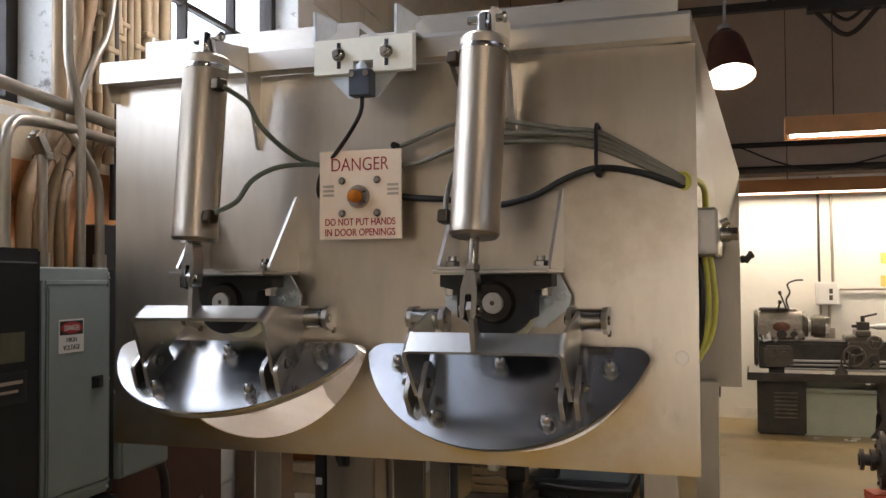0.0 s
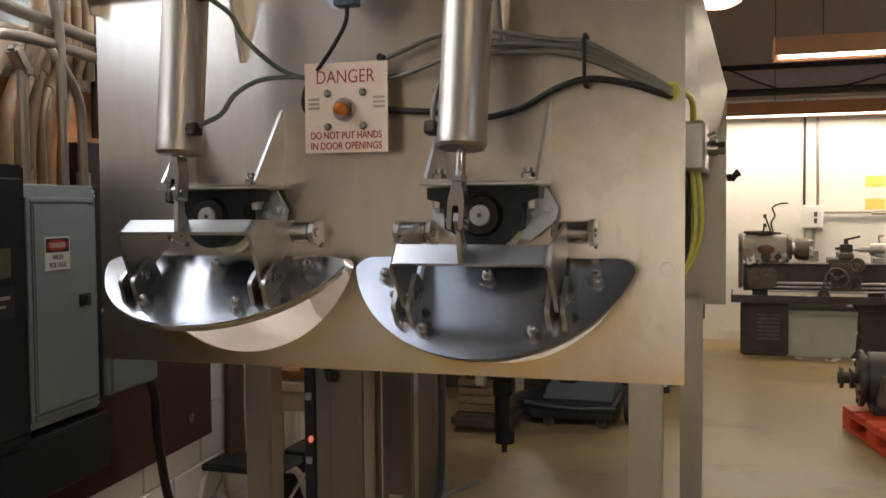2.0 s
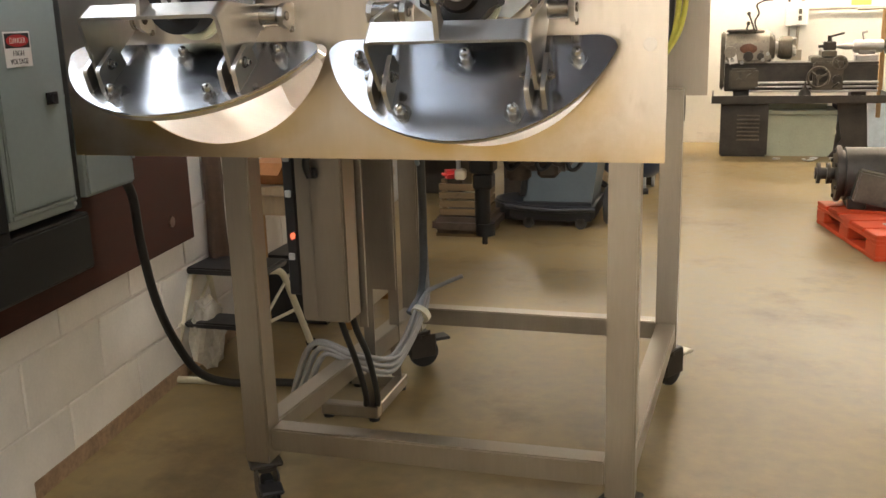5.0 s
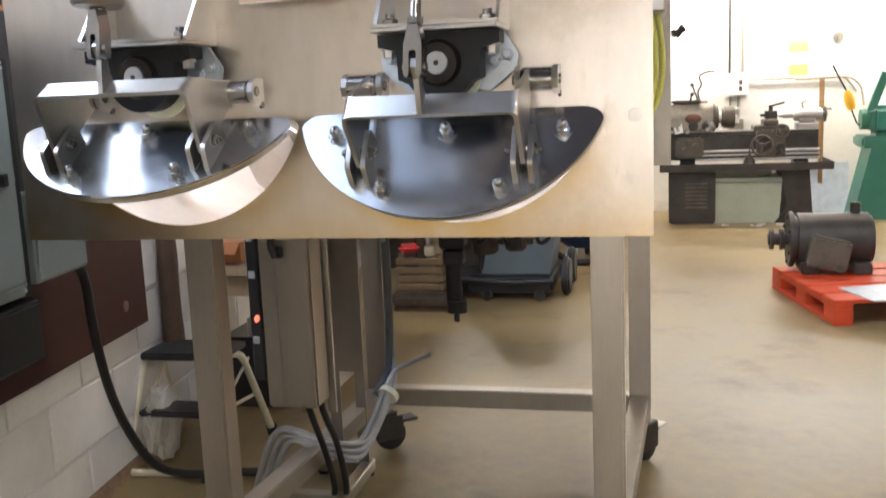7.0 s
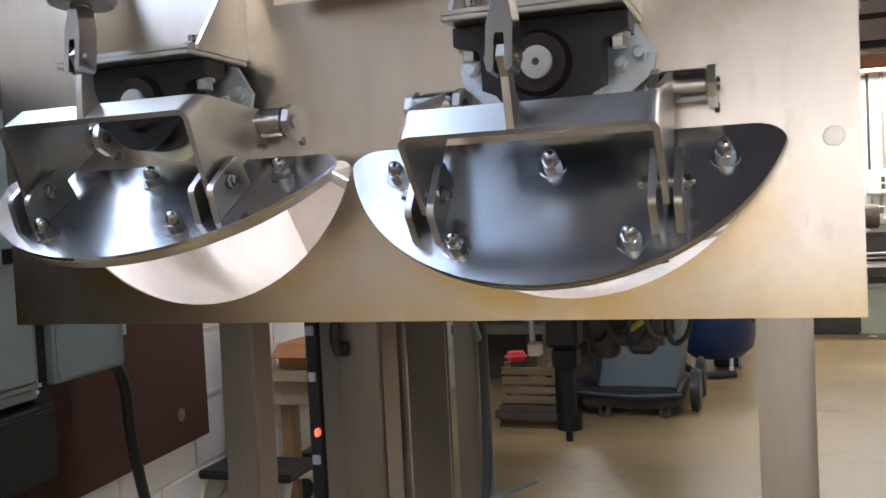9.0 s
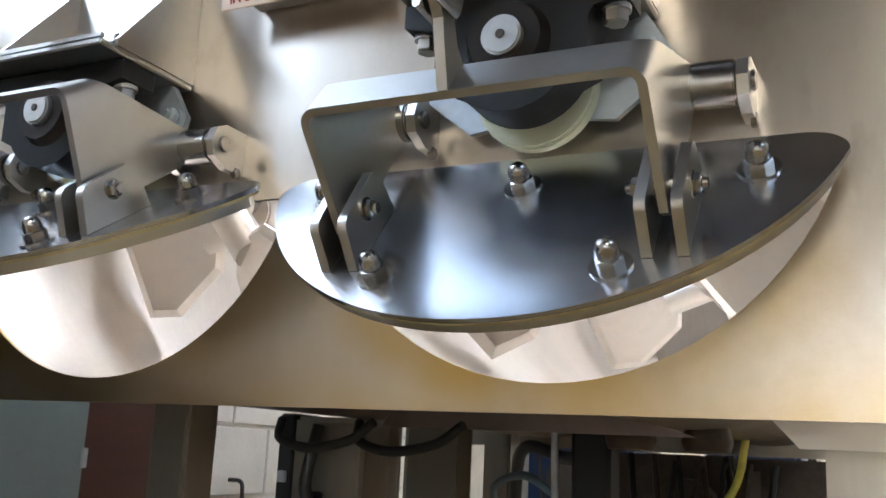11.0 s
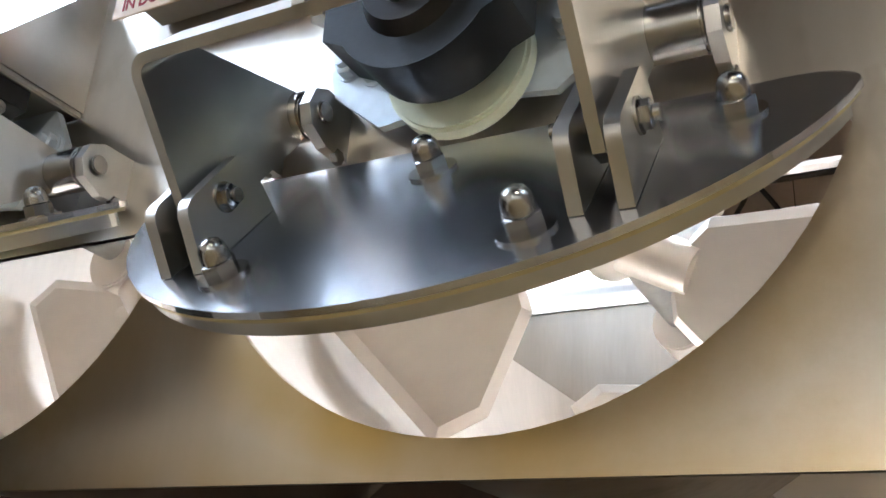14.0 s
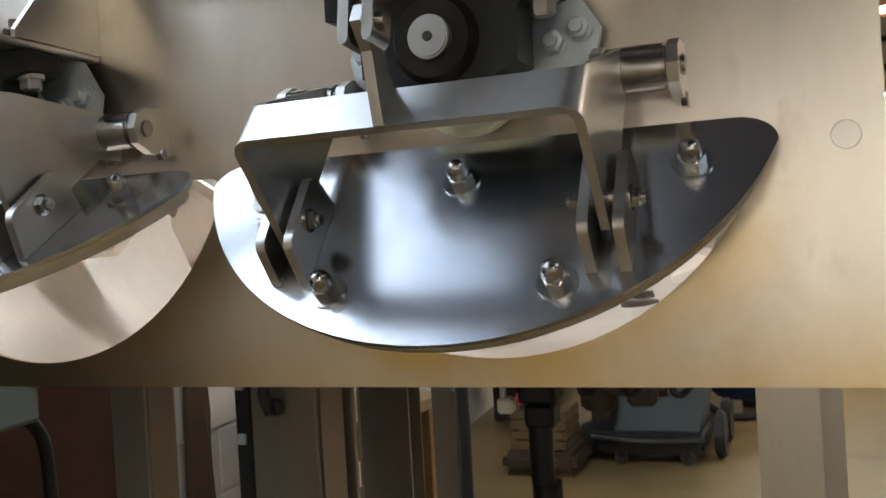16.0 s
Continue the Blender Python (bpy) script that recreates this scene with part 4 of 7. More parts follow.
for c, pin, top in zip(CENTRES, pins, TOPS):
    m, ln = frame_of(top, pin)
    # local z runs from the top pin down to the fork's pin
    m0, m = m, m @ Matrix.Translation((0, 0, -0.022 if c < 0 else 0.0))
    body = turned([(0.0, 0.038), (0.040, 0.038), (0.0445, 0.043), (0.0445, 0.062), (0.0438, 0.064), (0.0438, 0.378), (0.0445, 0.380), (0.0445, 0.398), (0.040, 0.404), (0.0, 0.404)], m, 40)
    cyl = part("air_cylinder", body, STEEL_CYL, mixer, "round stainless air cylinder", 35)
    part("end_ring", turned([(0.0446, 0.058), (0.045, 0.060), (0.045, 0.066), (0.0446, 0.068)], m, 40), STEEL_MIRROR, cyl, "", 35)
    part("pivot_lug", moved(joined(box(-0.012, 0.012, -0.016, 0.016, -0.012, 0.040, 0.006), rod((-0.034, 0, 0), (0.034, 0, 0), 0.008, 14), hexnut((0.034, 0, 0), (1, 0, 0), 0.018, 0.006)), m), STEEL_MIRROR, cyl, "pivot lug with pin", 40)
    m = m0
    part("piston_rod", moved(rod((0, 0, 0.382 if c < 0 else 0.404), (0, 0, ln - 0.07), 0.0095, 18), m), STEEL_MIRROR, cyl, "polished piston rod", 40)
    part("lock_nut", moved(hexnut((0, 0, ln - 0.078), (0, 0, 1), 0.024, 0.012), m), STEEL_MIRROR, cyl)
    # clevis: a tapered neck, a solid shoulder and two prongs with rounded ends
    side = [(0.0085, ln - 0.066), (0.0100, ln - 0.058), (0.0155, ln - 0.034), (0.0155, ln + 0.008), (0.0140, ln + 0.015), (0.0110, ln + 0.018), (0.0072, ln + 0.016), (0.0060, ln + 0.012), (0.0060, ln - 0.020), (0.0046, ln - 0.0245)]
    fk = part("fork", moved(bevelled(xz(side + [(-x, z) for x, z in side[::-1]], -0.0130, 0.026), 0.0022, 2, 50), m), STEEL_MIRROR, cyl, "machined fork end", 40)
    part("fork_pin", moved(rod((-0.020, 0, ln), (0.020, 0, ln), 0.0075, 16, w=0.001), m), STEEL_MIRROR, fk, "", 40)
    # fittings
    for zz, side in ((0.080, 1), (0.337, 1)) if c < 0 else ((0.075, -1), (0.368, -1)):
        part("air_fitting", moved(joined(rod((side * 0.038, 0.012, zz), (side * 0.060, 0.014, zz), 0.010, 12), box(side * 0.052 - 0.011, side * 0.052 + 0.011, 0.0, 0.026, zz - 0.012, zz + 0.012, 0.003)), m), mat("dark_brass_fitting", (0.06, 0.045, 0.03), 0.4, 0.8, 20, 0.2, 90), cyl, "dark elbow fitting", 40)
    # gusset that carries the top pivot
    g = [(0.0, 1.645), (-0.008, 1.645), (-0.060, 1.80), (-0.175 if c < 0 else -0.16, 1.806), (-0.185 if c < 0 else -0.165, top.z + 0.018), (-0.12, top.z + 0.022), (-0.052, 1.853), (-0.052, 1.801), (0.0, 1.801)]
    part("cylinder_bracket", yz(g, top.x + 0.014, 0.007), STEEL_BENT, mixer, "triangular top bracket")

# ---- warning plate with pilot light on a junction box
jb = part("junction_box", box(-0.095, 0.045, -0.044, -0.001, 1.462, 1.612, 0.004), STEEL_BENT, mixer, "small stainless junction box")
pl = part("warning_plate", box(-0.115, 0.063, -0.0475, -0.0445, 1.447, 1.626, 0.0008), IVORY, jb, "ivory engraved warning plate with red letters")
FRONT = Matrix(((1, 0, 0, 0), (0, 0, -1, 0), (0, 1, 0, 0), (0, 0, 0, 1)))


def on_plate(x, z):
    return Matrix.Translation((x, -0.0476, z)) @ FRONT


lettering("DANGER", 0.124, 0.026, on_plate(-0.026, 1.598), RED, pl)
lettering("DO NOT PUT HANDS", 0.152, 0.0145, on_plate(-0.026, 1.4820), RED, pl, weight=0.012)
lettering("IN DOOR OPENINGS", 0.152, 0.0145, on_plate(-0.026, 1.4610), RED, pl, weight=0.012)
for sx in (-0.095, 0.045):
    part("print_bar", joined(*[box(sx - 0.012, sx + 0.012, -0.0483, -0.0476, z, z + 0.005) for z in (1.552, 1.543, 1.534)]), FAINT, pl, "small faint printing")
for sx in (-0.064, 0.012):
    for z in (1.565, 1.499):
        part("plate_screw", turned([(0.0, 0.0), (0.0078, 0.0), (0.0078, 0.004), (0.005, 0.007), (0.0, 0.0075)], on_plate(sx, z), 14), STEEL_MIRROR, pl, "domed screw", 40)
bez = part("pilot_bezel", turned([(0.0, 0.0), (0.0235, 0.0), (0.0235, 0.006), (0.019, 0.012), (0.017, 0.016), (0.0, 0.016)], on_plate(-0.028, 1.532), 28), STEEL_MIRROR, pl, "chrome pilot-light bezel", 40)
part("pilot_lens", turned([(0.0135, 0.016), (0.0135, 0.026), (0.0115, 0.032), (0.0065, 0.035), (0.0, 0.036)], on_plate(-0.028, 1.532), 24), AMBER, bez, "amber pilot lens", 50)

jb.location.x = 0.009

# ---- limit switch on a cream plate at the lip
sw = part("switch_plate", bevelled(xz([(-0.105, 1.775), (-0.022, 1.775), (-0.022, 1.798), (0.020, 1.798), (0.020, 1.775), (0.101, 1.775), (0.101, 1.843), (-0.105, 1.843)], -0.112, 0.020), 0.002), CREAM, mixer, "cream plastic mounting plate")
FIN = [(-0.088, 1.843), (-0.088, 1.909), (-0.080, 1.912), (0.058, 1.918), (-0.030, 1.866), (-0.052, 1.855)]
part("plate_bracket", joined(box(-0.105, 0.101, -0.0915, -0.051, 1.844, 1.850), box(-0.080, -0.036, -0.060, -0.056, 1.8505, 1.889), xz([(-0.0355, 1.889), (-0.029, 1.889), (0.012, 1.857), (0.012, 1.8505), (0.003, 1.8505), (-0.030, 1.876), (-0.030, 1.8505), (-0.0355, 1.8505)], -0.060, 0.004)), STEEL, sw, "folded steel bracket")
for x in (-0.119, 0.055):
    part("plate_fin", yz(FIN, x, 0.005), GALV, sw, "pale steel fin")
for sx in (-0.052, 0.048):
    part("plate_slot", box(sx - 0.004, sx + 0.004, -0.1125, -0.111, 1.785, 1.836), BLACK_PLASTIC, sw)
    part("plate_bolt", bolt_end((sx, -0.1122, 1.812), (0, -1, 0), 0.013), STEEL_MIRROR, sw, "hex bolt", 40)
part("switch_back", xz([(-0.078, 1.7715), (0.064, 1.7715), (0.024, 1.728), (-0.036, 1.728)], -0.1, 0.004), GALV, sw, "tapered steel plate")
ls = part("limit_switch", box(-0.023, 0.021, -0.132, -0.1005, 1.726, 1.778, 0.002), mat("slate_switch_body", (0.045, 0.055, 0.075), 0.45, 0.2, 20, 0.15, 90), sw, "slate-blue limit switch")
part("plunger", joined(rod((-0.002, -0.116, 1.778), (-0.002, -0.116, 1.789), 0.011, 16), rod((-0.002, -0.116, 1.789), (-0.002, -0.116, 1.796), 0.006, 12)), GALV, ls, "metal plunger", 40)
for sx in (-0.016, 0.013):
    part("switch_screw", rod((sx, -0.1325, 1.768), (sx, -0.135, 1.768), 0.006, 12), STEEL_MIRROR, ls)

sw.location.x, sw.location.z = 0.019, -0.007

# ---- hoses and cables
def hose(name, pts, r, material, label):
    return part(name, tube(pts, r, 10, 8), material, mixer, label, 60)


cl, cr = CENTRES[1], CENTRES[0]
left_m, right_m = frame_of(TOPS[1], pins[1])[0], frame_of(TOPS[0], pins[0])[0]
hose("switch_cable", [(0.018, -0.116, 1.722), (0.014, -0.115, 1.69), (-0.02, -0.09, 1.655), (-0.07, -0.05, 1.62), (-0.098, -0.035, 1.60), (-0.118, -0.025, 1.57), (-0.118, -0.025, 1.54), (-0.098, -0.022, 1.52)], 0.0043, RUBBER, "black cable")
hose("air_hose", [left_m @ Vector((0.066, 0.013, 0.086)), (-0.213, -0.150, 1.715), (-0.200, -0.125, 1.675), (-0.178, -0.085, 1.640), (-0.150, -0.05, 1.614), (-0.12, -0.03, 1.603), (-0.085, -0.028, 1.60)], 0.0052, HOSE, "thin green air hose")
hose("air_hose", [left_m @ Vector((0.066, 0.013, 0.330)), (-0.222, -0.175, 1.520), (-0.205, -0.150, 1.560), (-0.178, -0.105, 1.590), (-0.14, -0.05, 1.602), (-0.085, -0.028, 1.60)], 0.0052, HOSE, "thin green air hose")
hose("air_hose", [(0.045, -0.03, 1.625), (0.10, -0.03, 1.645), (0.17, -0.045, 1.665), (0.25, -0.05, 1.672), (0.34, -0.04, 1.658), (0.40, -0.03, 1.648), (0.457, -0.03, 1.640), (0.52, -0.03, 1.605), (0.60, -0.02, 1.556), (0.612, 0.01, 1.548)], 0.0052, HOSE_GREY, "thin olive-grey air hose")
hose("air_hose", [(0.045, -0.03, 1.592), (0.10, -0.032, 1.597), (0.16, -0.045, 1.612), (0.25, -0.05, 1.64), (0.34, -0.04, 1.642), (0.457, -0.03, 1.628), (0.53, -0.03, 1.590), (0.60, -0.02, 1.552), (0.612, 0.01, 1.546)], 0.0052, HOSE_GREY, "thin olive-grey air hose")
hose("air_hose", [(0.206, -0.175, 1.47), (0.20, -0.15, 1.52), (0.205, -0.09, 1.58), (0.25, -0.05, 1.622), (0.34, -0.035, 1.628), (0.457, -0.03, 1.618), (0.53, -0.028, 1.584), (0.60, -0.02, 1.549), (0.612, 0.01, 1.544)], 0.0052, HOSE_GREY, "thin olive-grey air hose")
hose("air_hose", [(0.206, -0.14, 1.765), (0.204, -0.09, 1.74), (0.22, -0.05, 1.68), (0.28, -0.04, 1.652), (0.37, -0.032, 1.632), (0.457, -0.03, 1.61), (0.53, -0.028, 1.578), (0.60, -0.02, 1.545), (0.612, 0.01, 1.541)], 0.0052, HOSE_GREY, "thin olive-grey air hose")
hose("power_cable", [(0.045, -0.025, 1.535), (0.09, -0.03, 1.528), (0.16, -0.035, 1.522), (0.25, -0.03, 1.508), (0.33, -0.03, 1.522), (0.40, -0.03, 1.556), (0.459, -0.03, 1.572), (0.53, -0.03, 1.562), (0.59, -0.025, 1.542), (0.615, 0.01, 1.534)], 0.0064, RUBBER, "black power cable")
part("hose_clip", joined(tube([(0.457, -0.002, 1.652), (0.457, -0.040, 1.650), (0.457, -0.044, 1.60), (0.457, -0.038, 1.562), (0.457, -0.002, 1.56)], 0.0035, 8), rod((0.459, -0.036, 1.566), (0.459, -0.046, 1.566), 0.007, 10)), BLACK_IRON, mixer, "wire hose clip", 60)
part("hose_grommet", turned([(0.015, 0.0), (0.018, 0.0), (0.018, 0.004), (0.015, 0.006), (0.013, 0.002)], Matrix.Translation((0.612, -0.001, 1.545)) @ FRONT @ Matrix.Diagonal((0.8, 1.0, 1, 1)), 24), HOSE_Y, mixer, "pale yellow edge grommet", 50)
part("panel_plug", turned([(0.0, 0.0), (0.0125, 0.0), (0.0120, 0.0012), (0.009, 0.0014), (0.0, 0.0014)], Matrix.Translation((0.604, -0.0003, 1.219)) @ FRONT, 24), STEEL, mixer, "flush round steel plug", 40)
part("conduit_gland", rod((0.057, -0.03, 1.632), (0.057, -0.05, 1.632), 0.007, 12), BLACK_IRON, mixer)

# ---- side valve box with yellow hoses
vb = part("valve_box", box(0.606, 0.660, 0.28, 0.50, 1.41, 1.515, 0.006), STEEL_BENT, mixer, "small stainless valve box")
part("box_knob", joined(rod((0.660, 0.40, 1.462), (0.684, 0.40, 1.462), 0.018, 16, w=0.003), hexnut((0.684, 0.40, 1.462), (1, 0, 0), 0.028, 0.016), rod((0.664, 0.36, 1.482), (0.680, 0.36, 1.490), 0.009, 10)), STEEL_MIRROR, vb, "chrome fitting", 40)
part("box_arm", box(0.555, 0.605, 0.33, 0.49, 1.44, 1.51), STEEL, vb)
for k in range(3):
    hose("yellow_hose", [(0.616 + 0.012 * k, 0.33, 1.42), (0.622 + 0.013 * k, 0.32, 1.37), (0.624 + 0.014 * k, 0.32, 1.30), (0.620 + 0.010 * k, 0.32, 1.235), (0.612, 0.30, 1.185)], 0.006, (RUBBER, HOSE_Y, HOSE_Y)[k], "yellow air hose")
hose("loop_hose", [(0.618, 0.03, 1.548), (0.628, 0.12, 1.556), (0.636, 0.24, 1.550), (0.634, 0.33, 1.51)], 0.007, HOSE_Y, "yellow air hose")
LX, LZ = 0.683, 1.425
part("side_latch", joined(rod((LX, 1.59, LZ), (LX + 0.018, 1.59, LZ + 0.002), 0.013, 14, w=0.003), rod((LX + 0.014, 1.59, LZ - 0.008), (LX + 0.034, 1.59, LZ + 0.016), 0.011, 12), rod((LX + 0.030, 1.59, LZ + 0.012), (LX + 0.042, 1.59, LZ + 0.020), 0.014, 12, w=0.003)), CAST_DARK, mixer, "metal side latch", 40)

# ---- frame: legs, rails and casters
W = 0.070
RZ = 0.245
LEGS = {"fl": (-0.437, 0.275), "fr": (0.500, 0.285), "rl": (-0.365, 1.37), "rr": (0.543, 1.37)}
for x, y in LEGS.values():
    part("leg", box(x, x + W, y, y + W, 0.150, 1.03, 0.005, 2), STEEL_V, mixer, "square stainless tube leg")
for a, b in (("fl", "fr"), ("rl", "rr")):
    y = max(LEGS[a][1], LEGS[b][1])
    part("cross_rail", box(LEGS[a][0] + W + 0.001, LEGS[b][0] - 0.001, y + 0.004, y + W - 0.004, RZ - 0.062, RZ, 0.004, 2), STEEL_V, mixer, "square stainless cross rail")
for a, b in (("fl", "rl"), ("fr", "rr")):
    h = W / 2
    m, ln = frame_of((LEGS[a][0] + h, LEGS[a][1] + W + 0.001, RZ - 0.031), (LEGS[b][0] + h, LEGS[b][1] - 0.001, RZ - 0.031))
    part("low_side_rail", moved(box(-0.031, 0.031, -0.031, 0.031, 0, ln, 0.004, 2), m), STEEL_V, mixer, "square stainless side rail")


def caster(x, y, turn, pale):
    m = pose(x, y, 0, 0, 0, turn)
    c = part("caster", moved(joined(box(-0.043, 0.043, -0.043, 0.043, 0.137, 0.149, 0.004), box(-0.028, -0.022, -0.07, 0.03, 0.045, 0.130, 0.002), box(0.022, 0.028, -0.07, 0.03, 0.045, 0.130, 0.002), rod((0, 0, 0.12), (0, 0, 0.138), 0.032, 20)), m), CAST_DARK, mixer, "dark steel swivel caster")
    part("wheel", moved(turned([(0.0, -0.017), (0.045, -0.017), (0.055, -0.012), (0.0575, 0.0), (0.055, 0.012), (0.045, 0.017), (0.0, 0.017)], pose(0, -0.03, 0.0578, 0, 90, 0), 28), m), RUBBER, c, "black rubber wheel", 40)
    part("brake_pedal", moved(joined(box(-0.03, 0.03, -0.13, -0.07, 0.10, 0.112, 0.004), box(-0.012, 0.012, -0.08, -0.05, 0.085, 0.11, 0.003)), m), STOOL if pale else BLACK_PLASTIC, c, "cream brake pedal" if pale else "black brake pedal")


for (x, y), turn in zip(LEGS.values(), (35, -20, 130, 150)):
    caster(x + W / 2, y + W / 2, turn, turn == 150)

# ---- drive and valve parts that hang under the tub
dr = part("gear_drive", joined(box(0.02, 0.27, 1.30, 1.55, 0.765, 0.985, 0.03, 2), rod((0.15, 1.30, 0.86), (0.15, 1.22, 0.86), 0.075, 22, w=0.01), rod((0.08, 1.34, 0.80), (0.08, 1.34, 0.735), 0.045, 16, w=0.008), box(0.15, 0.22, 1.30, 1.4, 0.745, 0.80, 0.012)), DRIVE, mixer, "greasy brown gear drive under the tub", 40)
for k in range(5):
    x = 0.04 + 0.05 * k
    part("drive_cable", tube([(x, 1.24, 0.98), (x + 0.02, 1.18, 0.90), (x + 0.04, 1.17, 0.80 + 0.02 * (k % 2)), (x + 0.08, 1.19, 0.83), (x + 0.10, 1.22, 0.97)], 0.007, 8), (RUBBER, DRIVE)[k % 2], dr, "", 60)
part("drive_hose", tube([(0.16, 1.2, 0.82), (0.22, 1.18, 0.86), (0.27, 1.17, 0.93), (0.29, 1.17, 1.02)], 0.008, 8), HOSE_Y, dr, "yellow air hose", 60)
for k, (x, y) in enumerate(((0.20, 0.62), (0.30, 0.70), (0.26, 0.9))):
    part("drain_boss", turned([(0.0, 0.0), (0.035, 0.0), (0.04, 0.015), (0.03, 0.05), (0.0, 0.05)], Matrix.Translation((x, y, 0.982 + 0.002 * k)), 14), DRIVE, mixer, "", 50)
vs = part("hanging_valve", joined(box(0.055, 0.125, 0.77, 0.84, 0.845, 1.02, 0.008), box(0.065, 0.12, 0.775, 0.83, 0.80, 0.845, 0.006), rod((0.088, 0.80, 0.70), (0.088, 0.80, 0.80), 0.022, 14), rod((0.095, 0.80, 0.665), (0.095, 0.80, 0.70), 0.028, 12), rod((0.093, 0.80, 0.638), (0.093, 0.80, 0.665), 0.008, 10)), BLACK_IRON, mixer, "black valve hanging under the tub", 40)
part("valve_rod", rod((0.02, 0.80, 0.84), (0.015, 0.80, 1.02), 0.007, 10), GALV, vs)
part("valve_fitting", box(0.01, 0.04, 0.785, 0.815, 0.825, 0.855, 0.005), CREAM, vs)
part("valve_hose", tube([(0.02, 0.80, 0.90), (-0.06, 0.85, 0.93), (-0.16, 0.95, 0.90), (-0.20, 1.1, 0.82)], 0.008, 8), mat("pale_blue_hose", (0.18, 0.26, 0.34), 0.35, 0, 9, 0.1, 60), vs, "pale blue hose", 60)
# made-up sheet that fills the dark band under the tub
part("added_dark_sheet", joined(box(-0.16, 0.46, 1.575, 1.583, 0.84, 0.985), box(-0.16, 0.46, 1.555, 1.575, 0.84, 0.848)), DRIVE, mixer, "dark brown sheet added to fill the dark band under the tub")

# ---------------------------------------------------------------- along the left wall
def rbox(o0, o1, s0, s1, z0, z1, w=0.0, seg=1):
    """A box in the wall's frame: out from the wall, along it, up."""
    return in_room(box(o0, o1, s0, s1, z0, z1, w, seg))


def rp(o, s, z):
    return ROOM @ Vector((o, s, z))


def wall_thing(name, o, s, z, label, category, group=""):
    return thing(name, tuple(rp(o, s, z)), label, category, group, WALL_TURN)


SIDE = ROOM @ Matrix(((0, 0, 1, 0), (1, 0, 0, 0), (0, 1, 0, 0), (0, 0, 0, 1)))
# grey breaker panel
bp = wall_thing("breaker_panel", 0.10, 0.14, 0.812, "grey enamelled breaker panel with a closed door and warning label", "electrical panel")
part("body", rbox(0.03, 0.170, -0.025, 0.300, 0.812, 1.400, 0.004), GREY_PAINT, bp)
pd = part("door", rbox(0.171, 0.182, 0.028, 0.284, 0.850, 1.352, 0.004, 2), GREY_PAINT, bp)
part("door_rim", joined(rbox(0.1705, 0.1765, 0.010, 0.024, 0.834, 1.368, 0.002), rbox(0.1705, 0.1765, 0.288, 0.296, 0.834, 1.368, 0.002), rbox(0.1705, 0.1765, 0.025, 0.287, 1.356, 1.368, 0.002), rbox(0.1705, 0.1765, 0.025, 0.287, 0.834, 0.846, 0.002)), GREY_PAINT, bp, "raised rim round the door")
for s in (0.000, 0.2985):
    for z in (0.826, 1.384):
        part("cover_screw", moved(turned([(0.0, 0), (0.006, 0), (0.005, 0.003), (0.0, 0.0035)], None, 12), SIDE @ Matrix.Translation((s - 0.004 if s else -0.008, z, 0.1702))), GALV, bp)
part("latch", joined(rbox(0.183, 0.187, 0.205, 0.250, 1.092, 1.122), rbox(0.187, 0.196, 0.218, 0.238, 1.096, 1.118, 0.002)), BLACK_PLASTIC, pd, "black slide latch")
lb = part("label", rbox(0.183, 0.1838, 0.066, 0.168, 1.190, 1.272), PAPER, pd, "white and red warning label")
part("label_band", rbox(0.1838, 0.1842, 0.070, 0.164, 1.234, 1.268), INK, lb)
part("label_oval", moved(turned([(0.0, 0.0), (0.043, 0.0), (0.043, 0.0006), (0.0, 0.0006)], Matrix.Diagonal((1.0, 0.33, 1, 1)), 28), SIDE @ Matrix.Translation((0.117, 1.251, 0.1843))), SIGNRED, lb)
lettering("DANGER", 0.060, 0.013, SIDE @ Matrix.Translation((0.117, 1.251, 0.185)), PAPER, lb)
lettering("HIGH", 0.040, 0.012, SIDE @ Matrix.Translation((0.117, 1.222, 0.1840)), INK, lb)
lettering("VOLTAGE", 0.068, 0.012, SIDE @ Matrix.Translation((0.117, 1.203, 0.1840)), INK, lb)

# dark switch cabinet beside it, lower grey box, wireway and board
dk = wall_thing("switch_cabinet", 0.12, -0.32, 0.80, "dark slate electrical switch cabinet on the wall", "electrical cabinet")
part("body", rbox(0.03, 0.215, -0.60, -0.045, 0.80, 1.44, 0.006, 2), DARK_PAINT, dk)
part("door", rbox(0.216, 0.226, -0.58, -0.070, 0.83, 1.41, 0.004), DARK_PAINT, dk)
part("label", rbox(0.227, 0.228, -0.20, -0.12, 1.19, 1.255), mat("dull_nameplate", (0.12, 0.11, 0.07), 0.4, 0.3, 9, 0.2, 60), dk, "dull metal nameplate")
lb2 = part("lettering_plate", rbox(0.227, 0.2275, -0.22, -0.11, 1.10, 1.17), BLACK_PLASTIC, dk)
part("print_bar", joined(rbox(0.2277, 0.228, -0.21, -0.125, 1.142, 1.150), rbox(0.2277, 0.228, -0.21, -0.140, 1.124, 1.130)), FAINT, lb2)
db = wall_thing("dark_trunk_box", 0.1, 0.35, 0.812, "dark slate wiring trunk between the boxes", "wiring trunk")
part("body", rbox(0.03, 0.138, 0.303, 0.360, 0.80, 1.40, 0.003), DARK_PAINT, db)
part("cover", rbox(0.139, 0.150, 0.304, 0.359, 0.802, 1.398, 0.003), DARK_PAINT, db)
for z in (0.83, 1.10, 1.37):
    part("cover_screw", rbox(0.1505, 0.153, 0.327, 0.335, z, z + 0.008, 0.001), GALV, db)
gb = wall_thing("grey_junction_box", 0.1, 0.5, 0.828, "grey enamelled junction box with a black cable below", "junction box")
